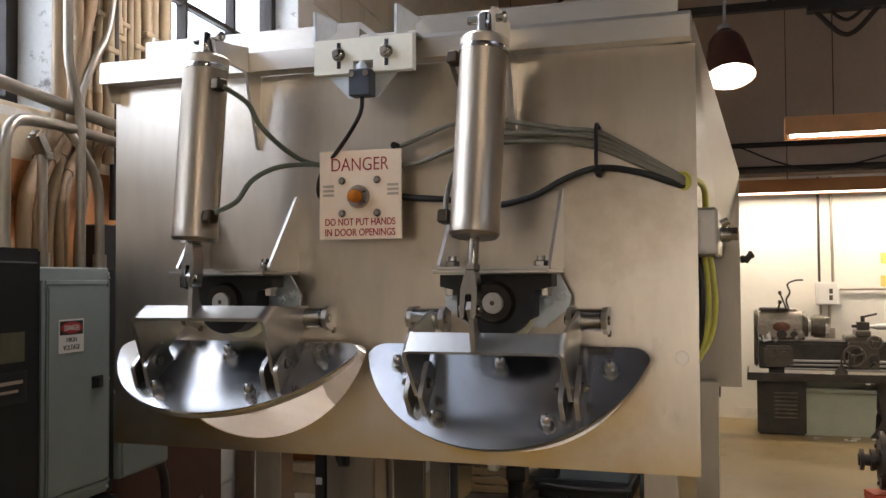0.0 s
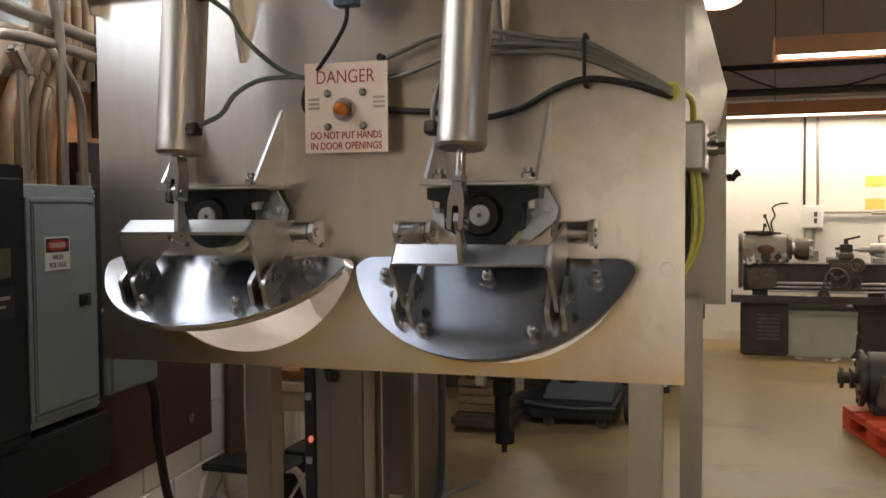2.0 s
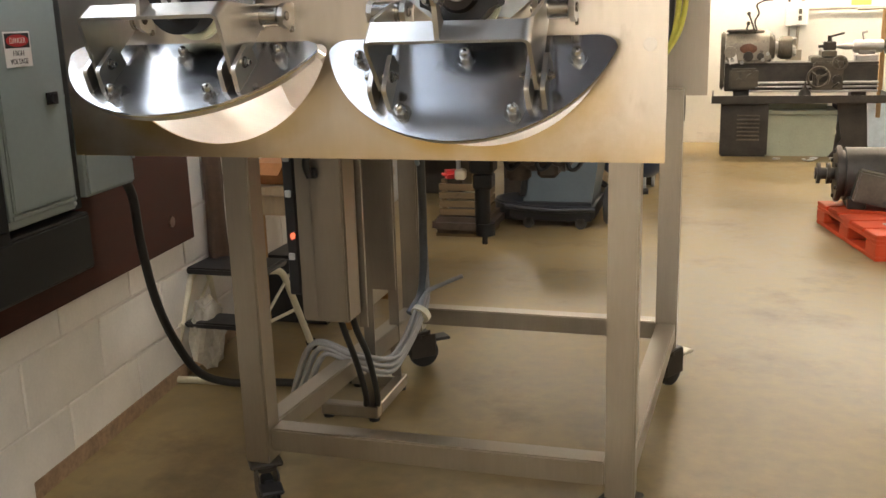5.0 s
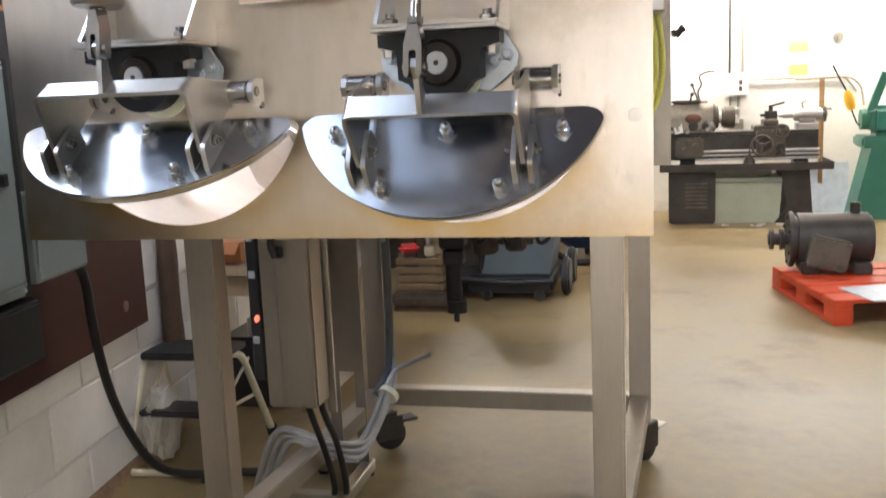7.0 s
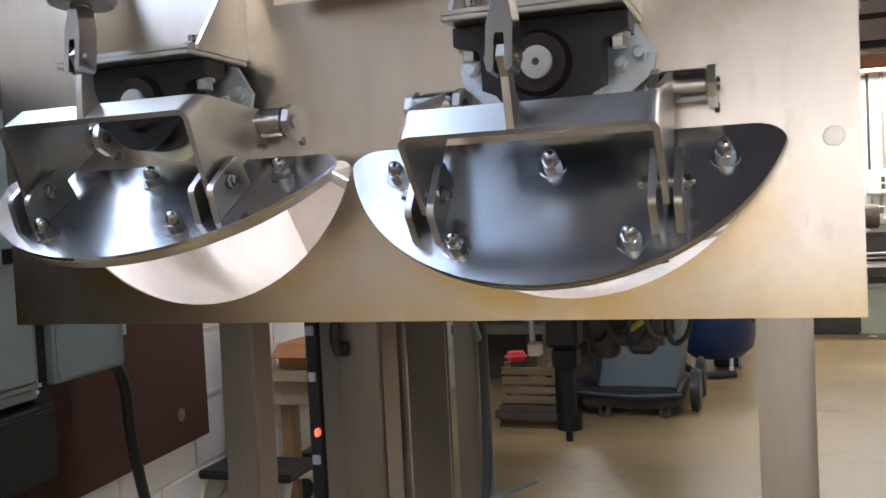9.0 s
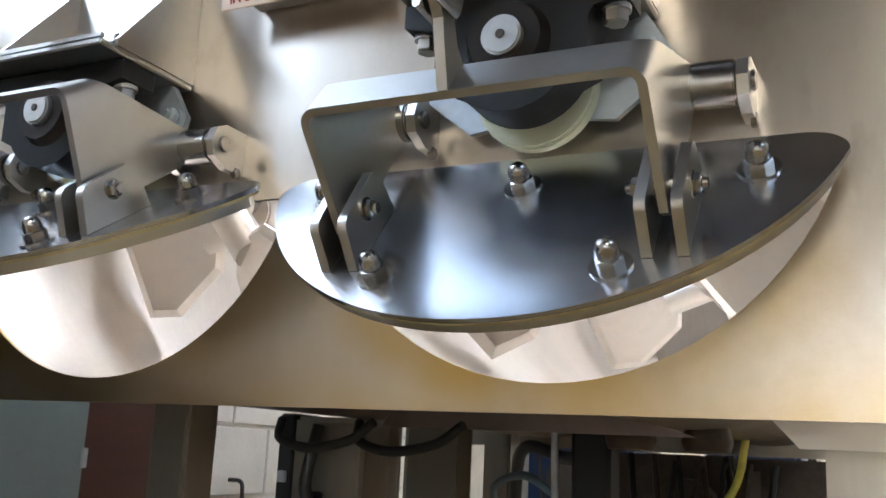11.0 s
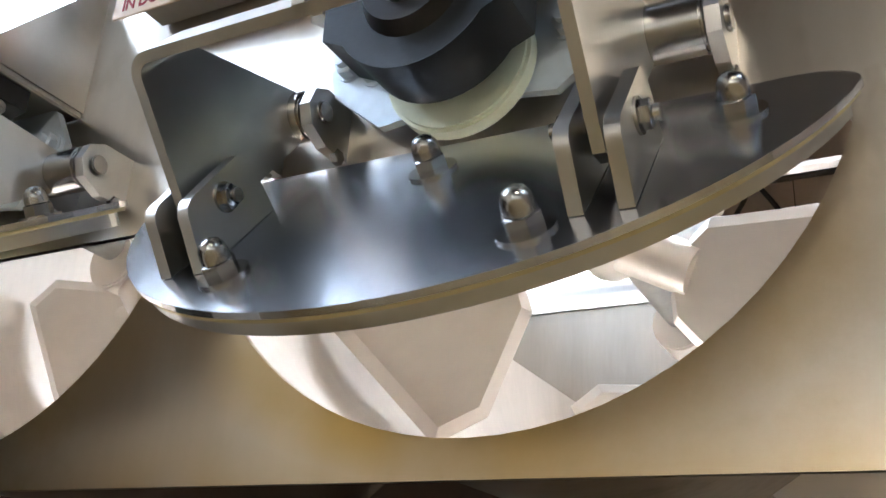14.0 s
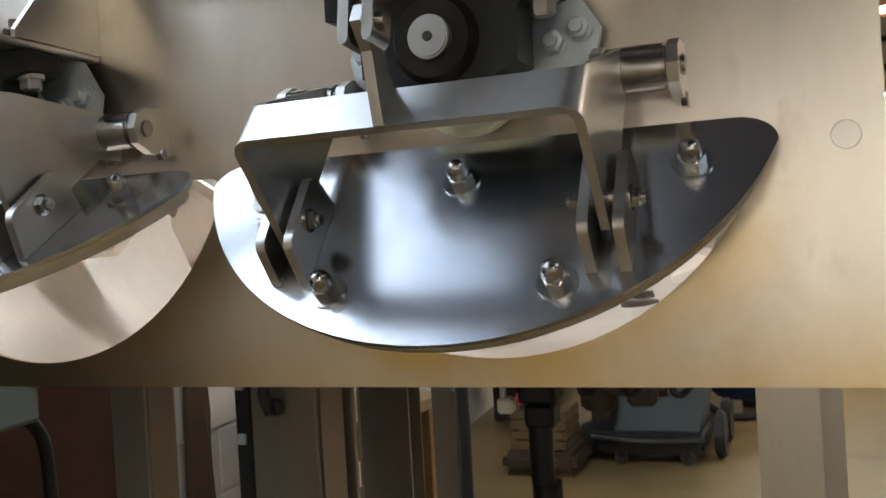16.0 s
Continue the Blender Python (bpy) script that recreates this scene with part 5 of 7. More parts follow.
part("body", rbox(0.03, 0.165, 0.365, 0.620, 0.828, 1.06, 0.004), GREY_PAINT, gb)
part("lid", rbox(0.166, 0.172, 0.372, 0.612, 0.836, 1.052, 0.002), GREY_PAINT, gb)
part("hinge_clip", rbox(0.172, 0.180, 0.60, 0.615, 0.90, 0.94, 0.002), GALV, gb)
part("cable", tube([rp(0.13, 0.59, 0.85), rp(0.12, 0.66, 0.81), rp(0.115, 0.695, 0.75), rp(0.115, 0.71, 0.62), rp(0.115, 0.765, 0.42), rp(0.12, 0.86, 0.24), rp(0.14, 0.97, 0.09), rp(0.22, 1.04, 0.028), rp(0.36, 1.08, 0.019), rp(0.55, 1.10, 0.018), rp(0.75, 1.2, 0.018)], 0.0145, 12), RUBBER, gb, "thick black rubber cable", 60)
wb = wall_thing("backboard", 0.01, 0.5, 0.505, "dark red-brown painted wooden backboard on the wall", "backboard")
part("board", rbox(0.001, 0.024, -1.2, 1.270, 0.505, 1.17, 0.002), BOARD, wb)
part("knob", moved(turned([(0.0, 0), (0.02, 0), (0.02, 0.006), (0.0, 0.008)], None, 8), SIDE @ Matrix.Translation((1.10, 0.60, 0.024))), mat("worn_board_patch", (0.16, 0.09, 0.06), 0.6, 0, 9, 0.3, 60), wb, "worn round mark")
ww = wall_thing("wireway", 0.08, -0.2, 0.762, "dark steel wireway under the boxes", "wireway")
part("body", rbox(0.025, 0.175, -1.2, 0.345, 0.640, 0.795, 0.004), DARK_PAINT, ww)
part("cover", rbox(0.1755, 0.181, -1.19, 0.335, 0.648, 0.787, 0.002), DARK_PAINT, ww)
ply = wall_thing("plywood_board", 0.01, 0.3, 1.40, "orange-brown weathered plywood board behind conduits", "board")
part("sheet", rbox(0.001, 0.018, -0.16, 0.62, 1.03, 1.675, 0.001), PLY, ply)

# conduits: tan-painted risers on the pier, offset bends over the panel, bright level runs in front
for k, (s, r, z0, o) in enumerate(((0.345, 0.014, 1.74, 0.04), (0.405, 0.011, 1.75, 0.035), (0.446, 0.013, 1.74, 0.04), (0.476, 0.017, 1.70, 0.055), (0.530, 0.016, 1.60, 0.045), (0.572, 0.013, 1.60, 0.04), (0.612, 0.012, 1.60, 0.04), (0.648, 0.015, 1.60, 0.04), (0.703, 0.017, 1.50, 0.045), (0.756, 0.014, 1.43, 0.04), (0.800, 0.018, 1.43, 0.05), (0.842, 0.013, 1.43, 0.04))):
    c = wall_thing("conduit", o, s, z0, "tan-painted steel conduit rising up the pier", "conduit", "risers on the pier")
    part("pipe", pipe([rp(o, s, z0), rp(o, s, 4.9)], r), CONDUIT, c, "", 60)
    for z in (2.02 + 0.05 * (k % 3), 2.9):
        part("strap", rbox(0.0, o + r + 0.002, s - r - 0.012, s + r + 0.012, z, z + 0.016, 0.003), CONDUIT, c)
    if k in (2, 4, 8):
        part("coupling", rod(rp(o, s, 1.93 + 0.04 * k), rp(o, s, 1.98 + 0.04 * k), r + 0.004, 14), CONDUIT, c, "threaded coupling", 50)
for r, pts in (
    (0.019, [(0.07, 0.083, 1.38), (0.07, 0.087, 1.56), (0.06, 0.140, 1.645), (0.05, 0.225, 1.73), (0.055, 0.246, 1.80), (0.055, 0.243, 4.6)]),
    (0.015, [(0.075, 0.120, 1.38), (0.075, 0.124, 1.56), (0.07, 0.170, 1.65), (0.06, 0.236, 1.72), (0.05, 0.300, 1.80), (0.05, 0.335, 1.98), (0.05, 0.345, 4.6)]),
    (0.018, [(0.065, 0.176, 1.38), (0.065, 0.186, 1.54), (0.06, 0.235, 1.678), (0.06, 0.266, 1.74), (0.06, 0.309, 1.833), (0.06, 0.347, 2.016), (0.06, 0.395, 2.20), (0.06, 0.40, 4.6)]),
    (0.013, [(0.07, 0.229, 1.38), (0.07, 0.225, 1.56), (0.06, 0.260, 1.63), (0.05, 0.330, 1.70), (0.04, 0.400, 1.78), (0.035, 0.405, 1.9)]),
    (0.014, [(0.06, 0.262, 1.38), (0.06, 0.262, 1.58), (0.05, 0.300, 1.655), (0.045, 0.370, 1.74), (0.04, 0.446, 1.80), (0.04, 0.446, 1.9)]),
    (0.013, [(0.055, 0.335, 1.38), (0.055, 0.335, 1.50), (0.05, 0.384, 1.64), (0.05, 0.437, 1.729), (0.05, 0.476, 1.80), (0.055, 0.476, 1.9)]),
):
    c = wall_thing("bent_conduit", *pts[0], "grimy brown-painted conduit with an offset bend", "conduit", "bent conduits over the breaker panel")
    part("pipe", pipe([rp(*p) for p in pts], r, 0.06), CONDUIT_OLD, c, "", 60)
    a, b = rp(*pts[2]), rp(*pts[3])
    u = (b - a).normalized() * 0.018
    part("coupling", rod((a + b) / 2 - u, (a + b) / 2 + u, r + 0.0035, 14), CONDUIT_OLD, c, "threaded coupling", 50)
for name, pts, r, m, lab in (
    ("long_conduit", [(0.10, -1.5, 1.92), (0.10, -0.043, 1.833), (0.10, 0.75, 1.786)], 0.0165, EMT, "long level steel conduit"),
    ("hooped_conduit", [(0.12, -0.054, 1.43), (0.12, -0.050, 1.745), (0.12, 0.10, 1.760), (0.10, 0.70, 1.750)], 0.0145, EMT, "steel conduit bent over from riser to level"),
    ("stub_conduit", [(0.13, 0.076, 1.40), (0.13, 0.073, 1.675)], 0.0125, EMT, "short steel riser with elbow body"),
    ("crossing_conduit", [(0.13, 0.234, 1.40), (0.13, 0.232, 1.797), (0.13, 0.199, 1.871), (0.13, 0.175, 1.94), (0.10, 0.20, 4.5)], 0.0125, EMT, "steel conduit crossing the level runs"),
    ("swept_conduit", [(0.14, 0.304, 1.40), (0.14, 0.302, 1.625), (0.13, 0.234, 1.715), (0.10, 0.20, 1.77)], 0.0125, EMT, "bright steel conduit with swept bends"),
    ("slanted_conduit", [(0.08, 0.303, 1.80), (0.08, 0.310, 1.87), (0.09, 0.353, 1.975), (0.09, 0.418, 2.052), (0.08, 0.46, 2.16), (0.07, 0.47, 3.5)], 0.010, EMT, "slanted bright steel conduit run"),
    ("dark_conduit", [(0.06, 0.496, 1.54), (0.06, 0.504, 1.80), (0.05, 0.51, 2.6)], 0.012, STEEL_DARK, "dark conduit rising from the wiring duct"),
):
    c = wall_thing(name, *pts[0], lab, "conduit")
    part("pipe", pipe([rp(*p) for p in pts], r, 0.07), m, c, "", 60)
    if name == "stub_conduit":
        part("elbow_body", in_room(joined(moved(box(-0.016, 0.016, -0.017, 0.017, -0.032, 0.032, 0.006, 2), Matrix.Translation((0.13, 0.062, 1.700)) @ Matrix.Rotation(radians(38), 4, "X")), moved(box(-0.018, 0.018, -0.014, 0.014, -0.010, 0.010, 0.003), Matrix.Translation((0.13, 0.082, 1.672))))), EMT, c, "cast elbow body")
    if name in ("hooped_conduit", "swept_conduit", "stub_conduit"):
        p = rp(*pts[0])
        part("connector", rod(p + Vector((0, 0, 0.0)), p + Vector((0, 0, 0.035)), r + 0.005, 14), EMT, c, "set-screw connector", 50)
part_cap = wall_thing("black_breaker_strip", 0.07, 0.56, 1.43, "black wiring duct beside the conduits", "wiring duct")
part("body", rbox(0.03, 0.10, 0.385, 0.56, 0.9, 1.522, 0.004), BLACK_PLASTIC, part_cap)

# folding step stool by the wall
st = thing("step_stool", (-0.98, 1.30, 0), "cream-painted folding step stool with dark treads", "step stool")
SX = (-1.15, -0.86)
part("tread", box(SX[0] - 0.01, SX[1] + 0.02, 1.22, 1.42, 0.372, 0.398, 0.006, 2), BLACK_PLASTIC, st, "dark ribbed top tread")
part("tread", box(SX[0] + 0.02, SX[1] - 0.01, 1.13, 1.26, 0.195, 0.217, 0.006, 2), BLACK_PLASTIC, st, "dark lower tread")
for x, k in zip(SX, (-1, 1)):
    part("front_leg", pipe([(x + 0.01 * k, 1.06, 0.012), (x, 1.24, 0.365), (x - 0.02 * k, 1.30, 0.385)], 0.0135, 0.04), STOOL, st, "", 60)
    part("rear_leg", pipe([(x + 0.055 * k, 1.52, 0.012), (x + 0.015 * k, 1.38, 0.36), (x, 1.27, 0.385)], 0.0135, 0.04), STOOL, st, "", 60)
    part("rubber_foot", rod((x + 0.01 * k, 1.055, 0.0), (x + 0.01 * k, 1.065, 0.035), 0.021, 14), RUBBER, st)
    part("rubber_foot", rod((x + 0.055 * k, 1.525, 0.0), (x + 0.052 * k, 1.515, 0.035), 0.021, 14), RUBBER, st)
    part("brace", rod((x, 1.13, 0.20), (x + 0.02 * k, 1.46, 0.18), 0.007, 8), STOOL, st)
    part("step_bracket", rod((x, 1.24, 0.21), (x + 0.02 * k, 1.43, 0.33), 0.006, 8), STOOL, st)
part("floor_bar", pipe([(SX[0], 1.07, 0.016), (SX[1], 1.09, 0.016)], 0.0125), STOOL, st, "", 60)

# low bench with boxes further along
bn = thing("low_bench", (-1.0, 2.0, 0), "low wooden bench against the block wall", "bench")
part("top", box(-1.19, -0.70, 1.72, 2.30, 0.575, 0.615, 0.004), CONDUIT, bn, "dull beige bench top")
part("apron", box(-1.18, -0.72, 1.74, 1.76, 0.49, 0.574, 0.002), CONDUIT, bn)
for x in (-1.17, -0.78):
    for y in (1.765, 2.22):
        part("leg", box(x, x + 0.05, y, y + 0.05, 0, 0.574, 0.003), WOOD, bn)
bx = thing("cardboard_carton", (-1.08, 1.86, 0.615), "open orange-brown cardboard carton on the bench", "box")
CARTON = mat("orange_carton", (0.36, 0.15, 0.05), 0.6, 0, 9, 0.15, 60)
part("carton", box(-1.17, -1.00, 1.77, 1.95, 0.616, 0.705, 0.002), CARTON, bx)
part("flap", moved(box(-0.085, 0.085, -0.07, 0.0, -0.002, 0.002), Matrix.Translation((-1.085, 1.77, 0.703)) @ Matrix.Rotation(radians(35), 4, "X")), CARTON, bx)
part("white_liner", box(-0.995, -0.94, 1.80, 1.95, 0.616, 0.72, 0.002), PAPER, bx, "white folded liner")
solo("dark_bin", box(-1.15, -0.85, 1.80, 2.15, 0.0, 0.30, 0.015, 2), BLACK_PLASTIC, "dark plastic bin under the bench", "bin")
solo("white_carton", box(-1.02, -0.90, 1.82, 1.98, 0.3015, 0.38, 0.003), PAPER, "small white carton on the dark bin", "box")
jk = thing("hanging_jacket", (-1.14, 1.44, 0.32), "brown canvas work jacket hanging on the block wall", "jacket")
random.seed(11)
cloth = bmesh.new()
rings = []
for i in range(13):
    z = 0.34 + 0.45 * i / 12
    wide = 0.13 * (1 - 0.5 * max(0.0, (i - 9) / 3)) * (0.85 + 0.15 * math.cos(i * 0.5))
    rings.append([cloth.verts.new(rp(0.045 + 0.03 * math.cos(2 * math.pi * k / 24) * (1 + 0.25 * math.cos(5 * 2 * math.pi * k / 24 + i * 0.15)), 1.43 + 0.5 * wide * math.sin(2 * math.pi * k / 24), z + 0.012 * random.random())) for k in range(24)])
for p, q in zip(rings, rings[1:]):
    for k in range(24):
        cloth.faces.new((p[k], p[(k + 1) % 24], q[(k + 1) % 24], q[k]))
cloth.faces.new(rings[0][::-1])
cloth.faces.new(rings[-1])
part("cloth", cloth, mat("dark_brown_canvas", (0.085, 0.05, 0.03), 0.8, 0, 12, 0.3, 90, 0.001), jk, "", 60)
part("hook", pipe([rp(0.0, 1.43, 0.86), rp(0.045, 1.43, 0.86), rp(0.05, 1.43, 0.77)], 0.006, 0.02), STEEL_DARK, jk)

# control cabinet on an angle-iron stand under the tub
cc = thing("control_cabinet", (-0.33, 0.75, 0), "tall stainless control cabinet on an angle stand under the tub", "control cabinet")
part("cabinet", box(-0.392, -0.250, 0.585, 0.68, 0.445, 1.015, 0.006, 2), STEEL_V, cc)
part("cabinet_door", box(-0.345, -0.253, 0.577, 0.584, 0.455, 1.005, 0.002), STEEL_V, cc)
part("side_strip", box(-0.435, -0.402, 0.60, 0.69, 0.515, 1.02, 0.004), BLACK_PLASTIC, cc, "black switch strip")
for z in (0.62, 0.80, 0.90):
    part("strip_clip", box(-0.428, -0.410, 0.592, 0.5995, z, z + 0.02, 0.002), GALV, cc)
part("pilot", turned([(0.0, 0.0), (0.006, 0.0), (0.006, 0.010), (0.004, 0.014), (0.0, 0.015)], Matrix.Translation((-0.412, 0.5995, 0.690)) @ FRONT @ Matrix.Diagonal((1, 1.6, 1, 1)), 16), RED_GLOW, cc, "small lit red pilot")
part("handle", joined(tube([(-0.325, 0.56, 1.0), (-0.33, 0.55, 0.95), (-0.338, 0.55, 0.90), (-0.33, 0.555, 0.865)], 0.011, 8), box(-0.345, -0.315, 0.56, 0.576, 0.86, 0.89, 0.004)), BLACK_PLASTIC, cc, "black handle on a cord", 60)
for y in (0.93, 1.17):
    part("post", joined(box(-0.345, -0.310, y, y + 0.005, 0.055, 1.02), box(-0.345, -0.340, y + 0.005, y + 0.035, 0.055, 1.02)), STEEL_V, cc, "stainless angle post")
part("side_panel", box(-0.352, -0.346, 0.93, 1.20, 0.36, 1.02), mat("warm_stainless_panel", (0.55, 0.50, 0.42), 0.42, 1.0, 3, 0.08, 30), cc, "warm stainless side panel")
part("panel_edge", box(-0.262, -0.238, 0.69, 0.70, 0.40, 1.015), STEEL_V, cc)
part("back_panel", box(-0.31, -0.225, 0.91, 0.916, 0.45, 1.015), STEEL_V, cc)
part("foot_bar", box(-0.50, -0.30, 0.90, 0.94, 0.012, 0.054, 0.004), STEEL_V, cc)
part("foot_bar", box(-0.34, -0.30, 0.942, 1.21, 0.012, 0.054, 0.004), STEEL_V, cc)
part("foot_bar", box(-0.50, -0.342, 1.17, 1.21, 0.012, 0.054, 0.004), STEEL_V, cc)
for x, y in ((-0.48, 0.92), (-0.32, 0.92), (-0.32, 1.19), (-0.48, 1.19)):
    part("foot_pad", rod((x, y, 0.0), (x, y, 0.012), 0.018, 12), RUBBER, cc)
for k, (x, y) in enumerate(((-0.31, 0.64), (-0.275, 0.65))):
    part("cable", tube([(x, y, 0.47), (x, y + 0.05, 0.38), (x - 0.005, y + 0.14, 0.25 + 0.02 * k), (x - 0.02, y + 0.24, 0.10), (x - 0.05, y + 0.30, 0.014)], 0.010, 8), RUBBER, cc, "", 60)
hb = thing("hose_bundle", (-0.30, 1.3, 0.2), "coiled grey hoses lying over the frame rail", "hoses")
GREY_HOSE = mat("grey_hose", (0.26, 0.255, 0.25), 0.4, 0, 9, 0.15, 60)
for k in range(6):
    u, v = 0.017 * (k % 3), 0.018 * (k // 3)
    tail = [(-0.20, 1.345, 0.315 + u), (-0.13, 1.36, 0.345 + u)] if k in (2, 5) else [(-0.262 + 0.4 * u, 1.335, 0.36 + u), (-0.272 + 0.5 * v, 1.345, 0.50 + 0.05 * k)]
    part("hose", tube([(-0.56 - u, 0.86 + v, 0.012 + v), (-0.50 - u, 0.80 + v, 0.13 + u), (-0.43 - u, 0.80 + v, 0.262 + u), (-0.345, 0.84 + v, 0.215 + u), (-0.296 + v, 0.96 + u, 0.155 + u), (-0.284 + v, 1.08 + u, 0.168 + u), (-0.268 + v, 1.22, 0.240 + u), (-0.246, 1.30, 0.295 + u)] + tail, 0.008, 8), GREY_HOSE, hb, "", 60)

part("riser_hose", tube([(-0.30, 1.26, 0.26), (-0.272, 1.33, 0.34), (-0.262, 1.33, 0.6), (-0.258, 1.32, 0.88), (-0.22, 1.28, 0.985), (-0.08, 1.2, 0.965), (0.06, 1.1, 1.0)], 0.015, 10), mat("slate_grey_hose", (0.075, 0.085, 0.095), 0.42, 0, 9, 0.15, 60), hb, "slate-grey riser hose", 60)
part("tie", rod((-0.256, 1.236, 0.262), (-0.250, 1.252, 0.272), 0.036, 14), STOOL, hb)
lc = thing("loop_cables", (-0.2, 0.5, 0.9), "black looped cables hanging under the tub", "cables")
for dx in (0.0, 0.15):
    part("loop_cable", tube([(-0.36 + dx, 0.5, 1.005), (-0.34 + dx, 0.47, 0.975), (-0.28 + dx, 0.46, 0.962), (-0.20 + dx, 0.45, 0.975), (-0.15 + dx, 0.44, 1.004)], 0.008, 8), RUBBER, lc, "black looped cable", 60)

# crumpled clear plastic by the stool
random.seed(23)
bag = bmesh.new()
bmesh.ops.create_icosphere(bag, subdivisions=3, radius=1.0)
for v in bag.verts:
    v.co *= 0.8 + 0.4 * random.random()
    v.co = Vector((v.co.x * 0.05, v.co.y * 0.09, max(-0.9, v.co.z) * 0.14 + 0.14))
PLASTIC = mat("crumpled_pale_plastic", (0.42, 0.40, 0.34), 0.34, 0, 12, 0.2, 60, 0.003)
solo("plastic_bag", moved(bag, Matrix.Translation(rp(0.065, 1.22, 0.0))), PLASTIC, "crumpled pale plastic bag against the wall", "bag")

# ---------------------------------------------------------------- far side of the shop
# lathe
la = thing("engine_lathe", (1.35, 7.15, 0), "old grey metalworking lathe on cast pedestals with a chip tray", "lathe")
pb = part("head_pedestal", box(0.72, 1.12, 6.92, 7.35, 0.0, 0.47, 0.015, 2), CAST_DARK, la, "dark louvred cabinet pedestal")
for k in range(7):
    part("louvre", box(0.86, 1.05, 6.912, 6.921, 0.14 + 0.035 * k, 0.155 + 0.035 * k, 0.003), CAST, pb)
part("tail_pedestal", prism([(1.62, 0.0), (2.0, 0.0), (1.93, 0.10), (1.90, 0.47), (1.66, 0.47), (1.72, 0.16), (1.66, 0.05)], 0.40, Matrix(((1, 0, 0, 0), (0, 0, 1, 6.95), (0, 1, 0, 0), (0, 0, 0, 1)))), CAST_DARK, la, "flared cast pedestal")
part("chip_tray", joined(box(0.64, 2.08, 6.84, 7.42, 0.47, 0.485), box(0.64, 2.08, 6.84, 6.852, 0.485, 0.535), box(0.64, 0.652, 6.84, 7.42, 0.485, 0.535), box(2.068, 2.08, 6.84, 7.42, 0.485, 0.535)), CAST_DARK, la, "dark chip tray")
part("bed", joined(box(0.74, 1.98, 7.02, 7.24, 0.56, 0.78, 0.008), box(0.74, 1.98, 7.03, 7.07, 0.78, 0.80), box(0.74, 1.98, 7.19, 7.23, 0.78, 0.80), box(0.82, 0.95, 7.04, 7.22, 0.486, 0.56), box(1.78, 1.9, 7.04, 7.22, 0.486, 0.56)), CAST_DARK, la, "dark oily cast bed")
part("bed_way", joined(box(0.74, 1.98, 7.028, 7.072, 0.8005, 0.806), box(0.74, 1.98, 7.188, 7.232, 0.8005, 0.806)), BRIGHT, la, "bright worn ways")
WORN_GREY = mat("worn_light_machine_grey", (0.27, 0.24, 0.195), 0.4, 0.25, 9, 0.3, 80, 0.0006, (1, 1, 1), 0.2, (0.07, 0.06, 0.05), 0.6)
hd = part("headstock", joined(box(0.76, 1.12, 6.99, 7.27, 0.80, 0.95, 0.03, 3), rod((0.74, 7.13, 0.935), (1.12, 7.13, 0.935), 0.135, 30, w=0.02), box(0.82, 1.06, 7.07, 7.19, 1.05, 1.082, 0.008), rod((0.78, 6.995, 0.90), (0.78, 6.95, 0.90), 0.05, 20)), WORN_GREY, la, "worn grey rounded headstock casting", 40)
part("gear_cover", joined(rod((0.70, 7.13, 0.95), (0.738, 7.13, 0.95), 0.12, 26, w=0.012), box(0.70, 0.738, 7.03, 7.23, 0.62, 0.95, 0.012), rod((0.70, 7.13, 0.66), (0.738, 7.13, 0.66), 0.095, 22, w=0.012)), CAST, la, "rounded gear cover", 40)
part("feed_dial", joined(rod((0.93, 6.985, 0.86), (0.93, 6.955, 0.86), 0.042, 22, w=0.004), rod((1.03, 6.985, 0.86), (1.03, 6.96, 0.86), 0.03, 18, w=0.004)), CAST_DARK, hd, "dark dials", 40)
part("head_collar", joined(rod((1.085, 7.13, 0.93), (1.125, 7.13, 0.93), 0.128, 28, w=0.008), rod((1.125, 7.13, 0.93), (1.15, 7.13, 0.93), 0.105, 28, w=0.008)), CAST, hd, "stepped casting collar", 40)
part("rust_patch", moved(turned([(0.0, 0.0), (0.05, 0.0), (0.055, 0.006), (0.04, 0.014), (0.0, 0.016)], None, 18), Matrix.Translation((0.93, 6.994, 0.925)) @ FRONT @ Matrix.Diagonal((1.3, 0.8, 1, 1))), mat("rusty_red_cover", (0.13, 0.055, 0.03), 0.5, 0.2, 9, 0.4, 70), hd, "rust-red round cover", 40)
part("head_cover", box(0.745, 1.00, 7.02, 7.24, 1.068, 1.086, 0.006), CAST_DARK, hd, "flat dark top cover")
for x, z in ((0.80, 0.83), (0.88, 0.81), (1.05, 0.83), (1.09, 0.88)):
    part("head_knob", rod((x, 6.988, z), (x, 6.955, z), 0.016, 12, w=0.003), BRIGHT, hd, "", 40)
part("spindle_nose", rod((1.12, 7.13, 0.925), (1.19, 7.13, 0.925), 0.055, 24), BRIGHT, hd, "", 40)
ck = part("chuck", joined(rod((1.19, 7.13, 0.925), (1.29, 7.13, 0.925), 0.098, 28, w=0.008), rod((1.175, 7.13, 0.925), (1.19, 7.13, 0.925), 0.085, 28)), CAST, la, "three-jaw chuck", 40)
for k in range(3):
    part("jaw", moved(box(1.285, 1.325, -0.015, 0.015, 0.03, 0.085, 0.003), Matrix.Translation((0, 7.13, 0.925)) @ Matrix.Rotation(radians(120 * k + 20), 4, "X")), BRIGHT, ck)
part("tag_plate", moved(box(-0.035, 0.035, -0.003, 0.0, -0.06, 0.06), Matrix.Translation((0.80, 6.962, 0.86)) @ Matrix.Rotation(radians(-12), 4, "Y")), PAPER, hd, "white card tag")
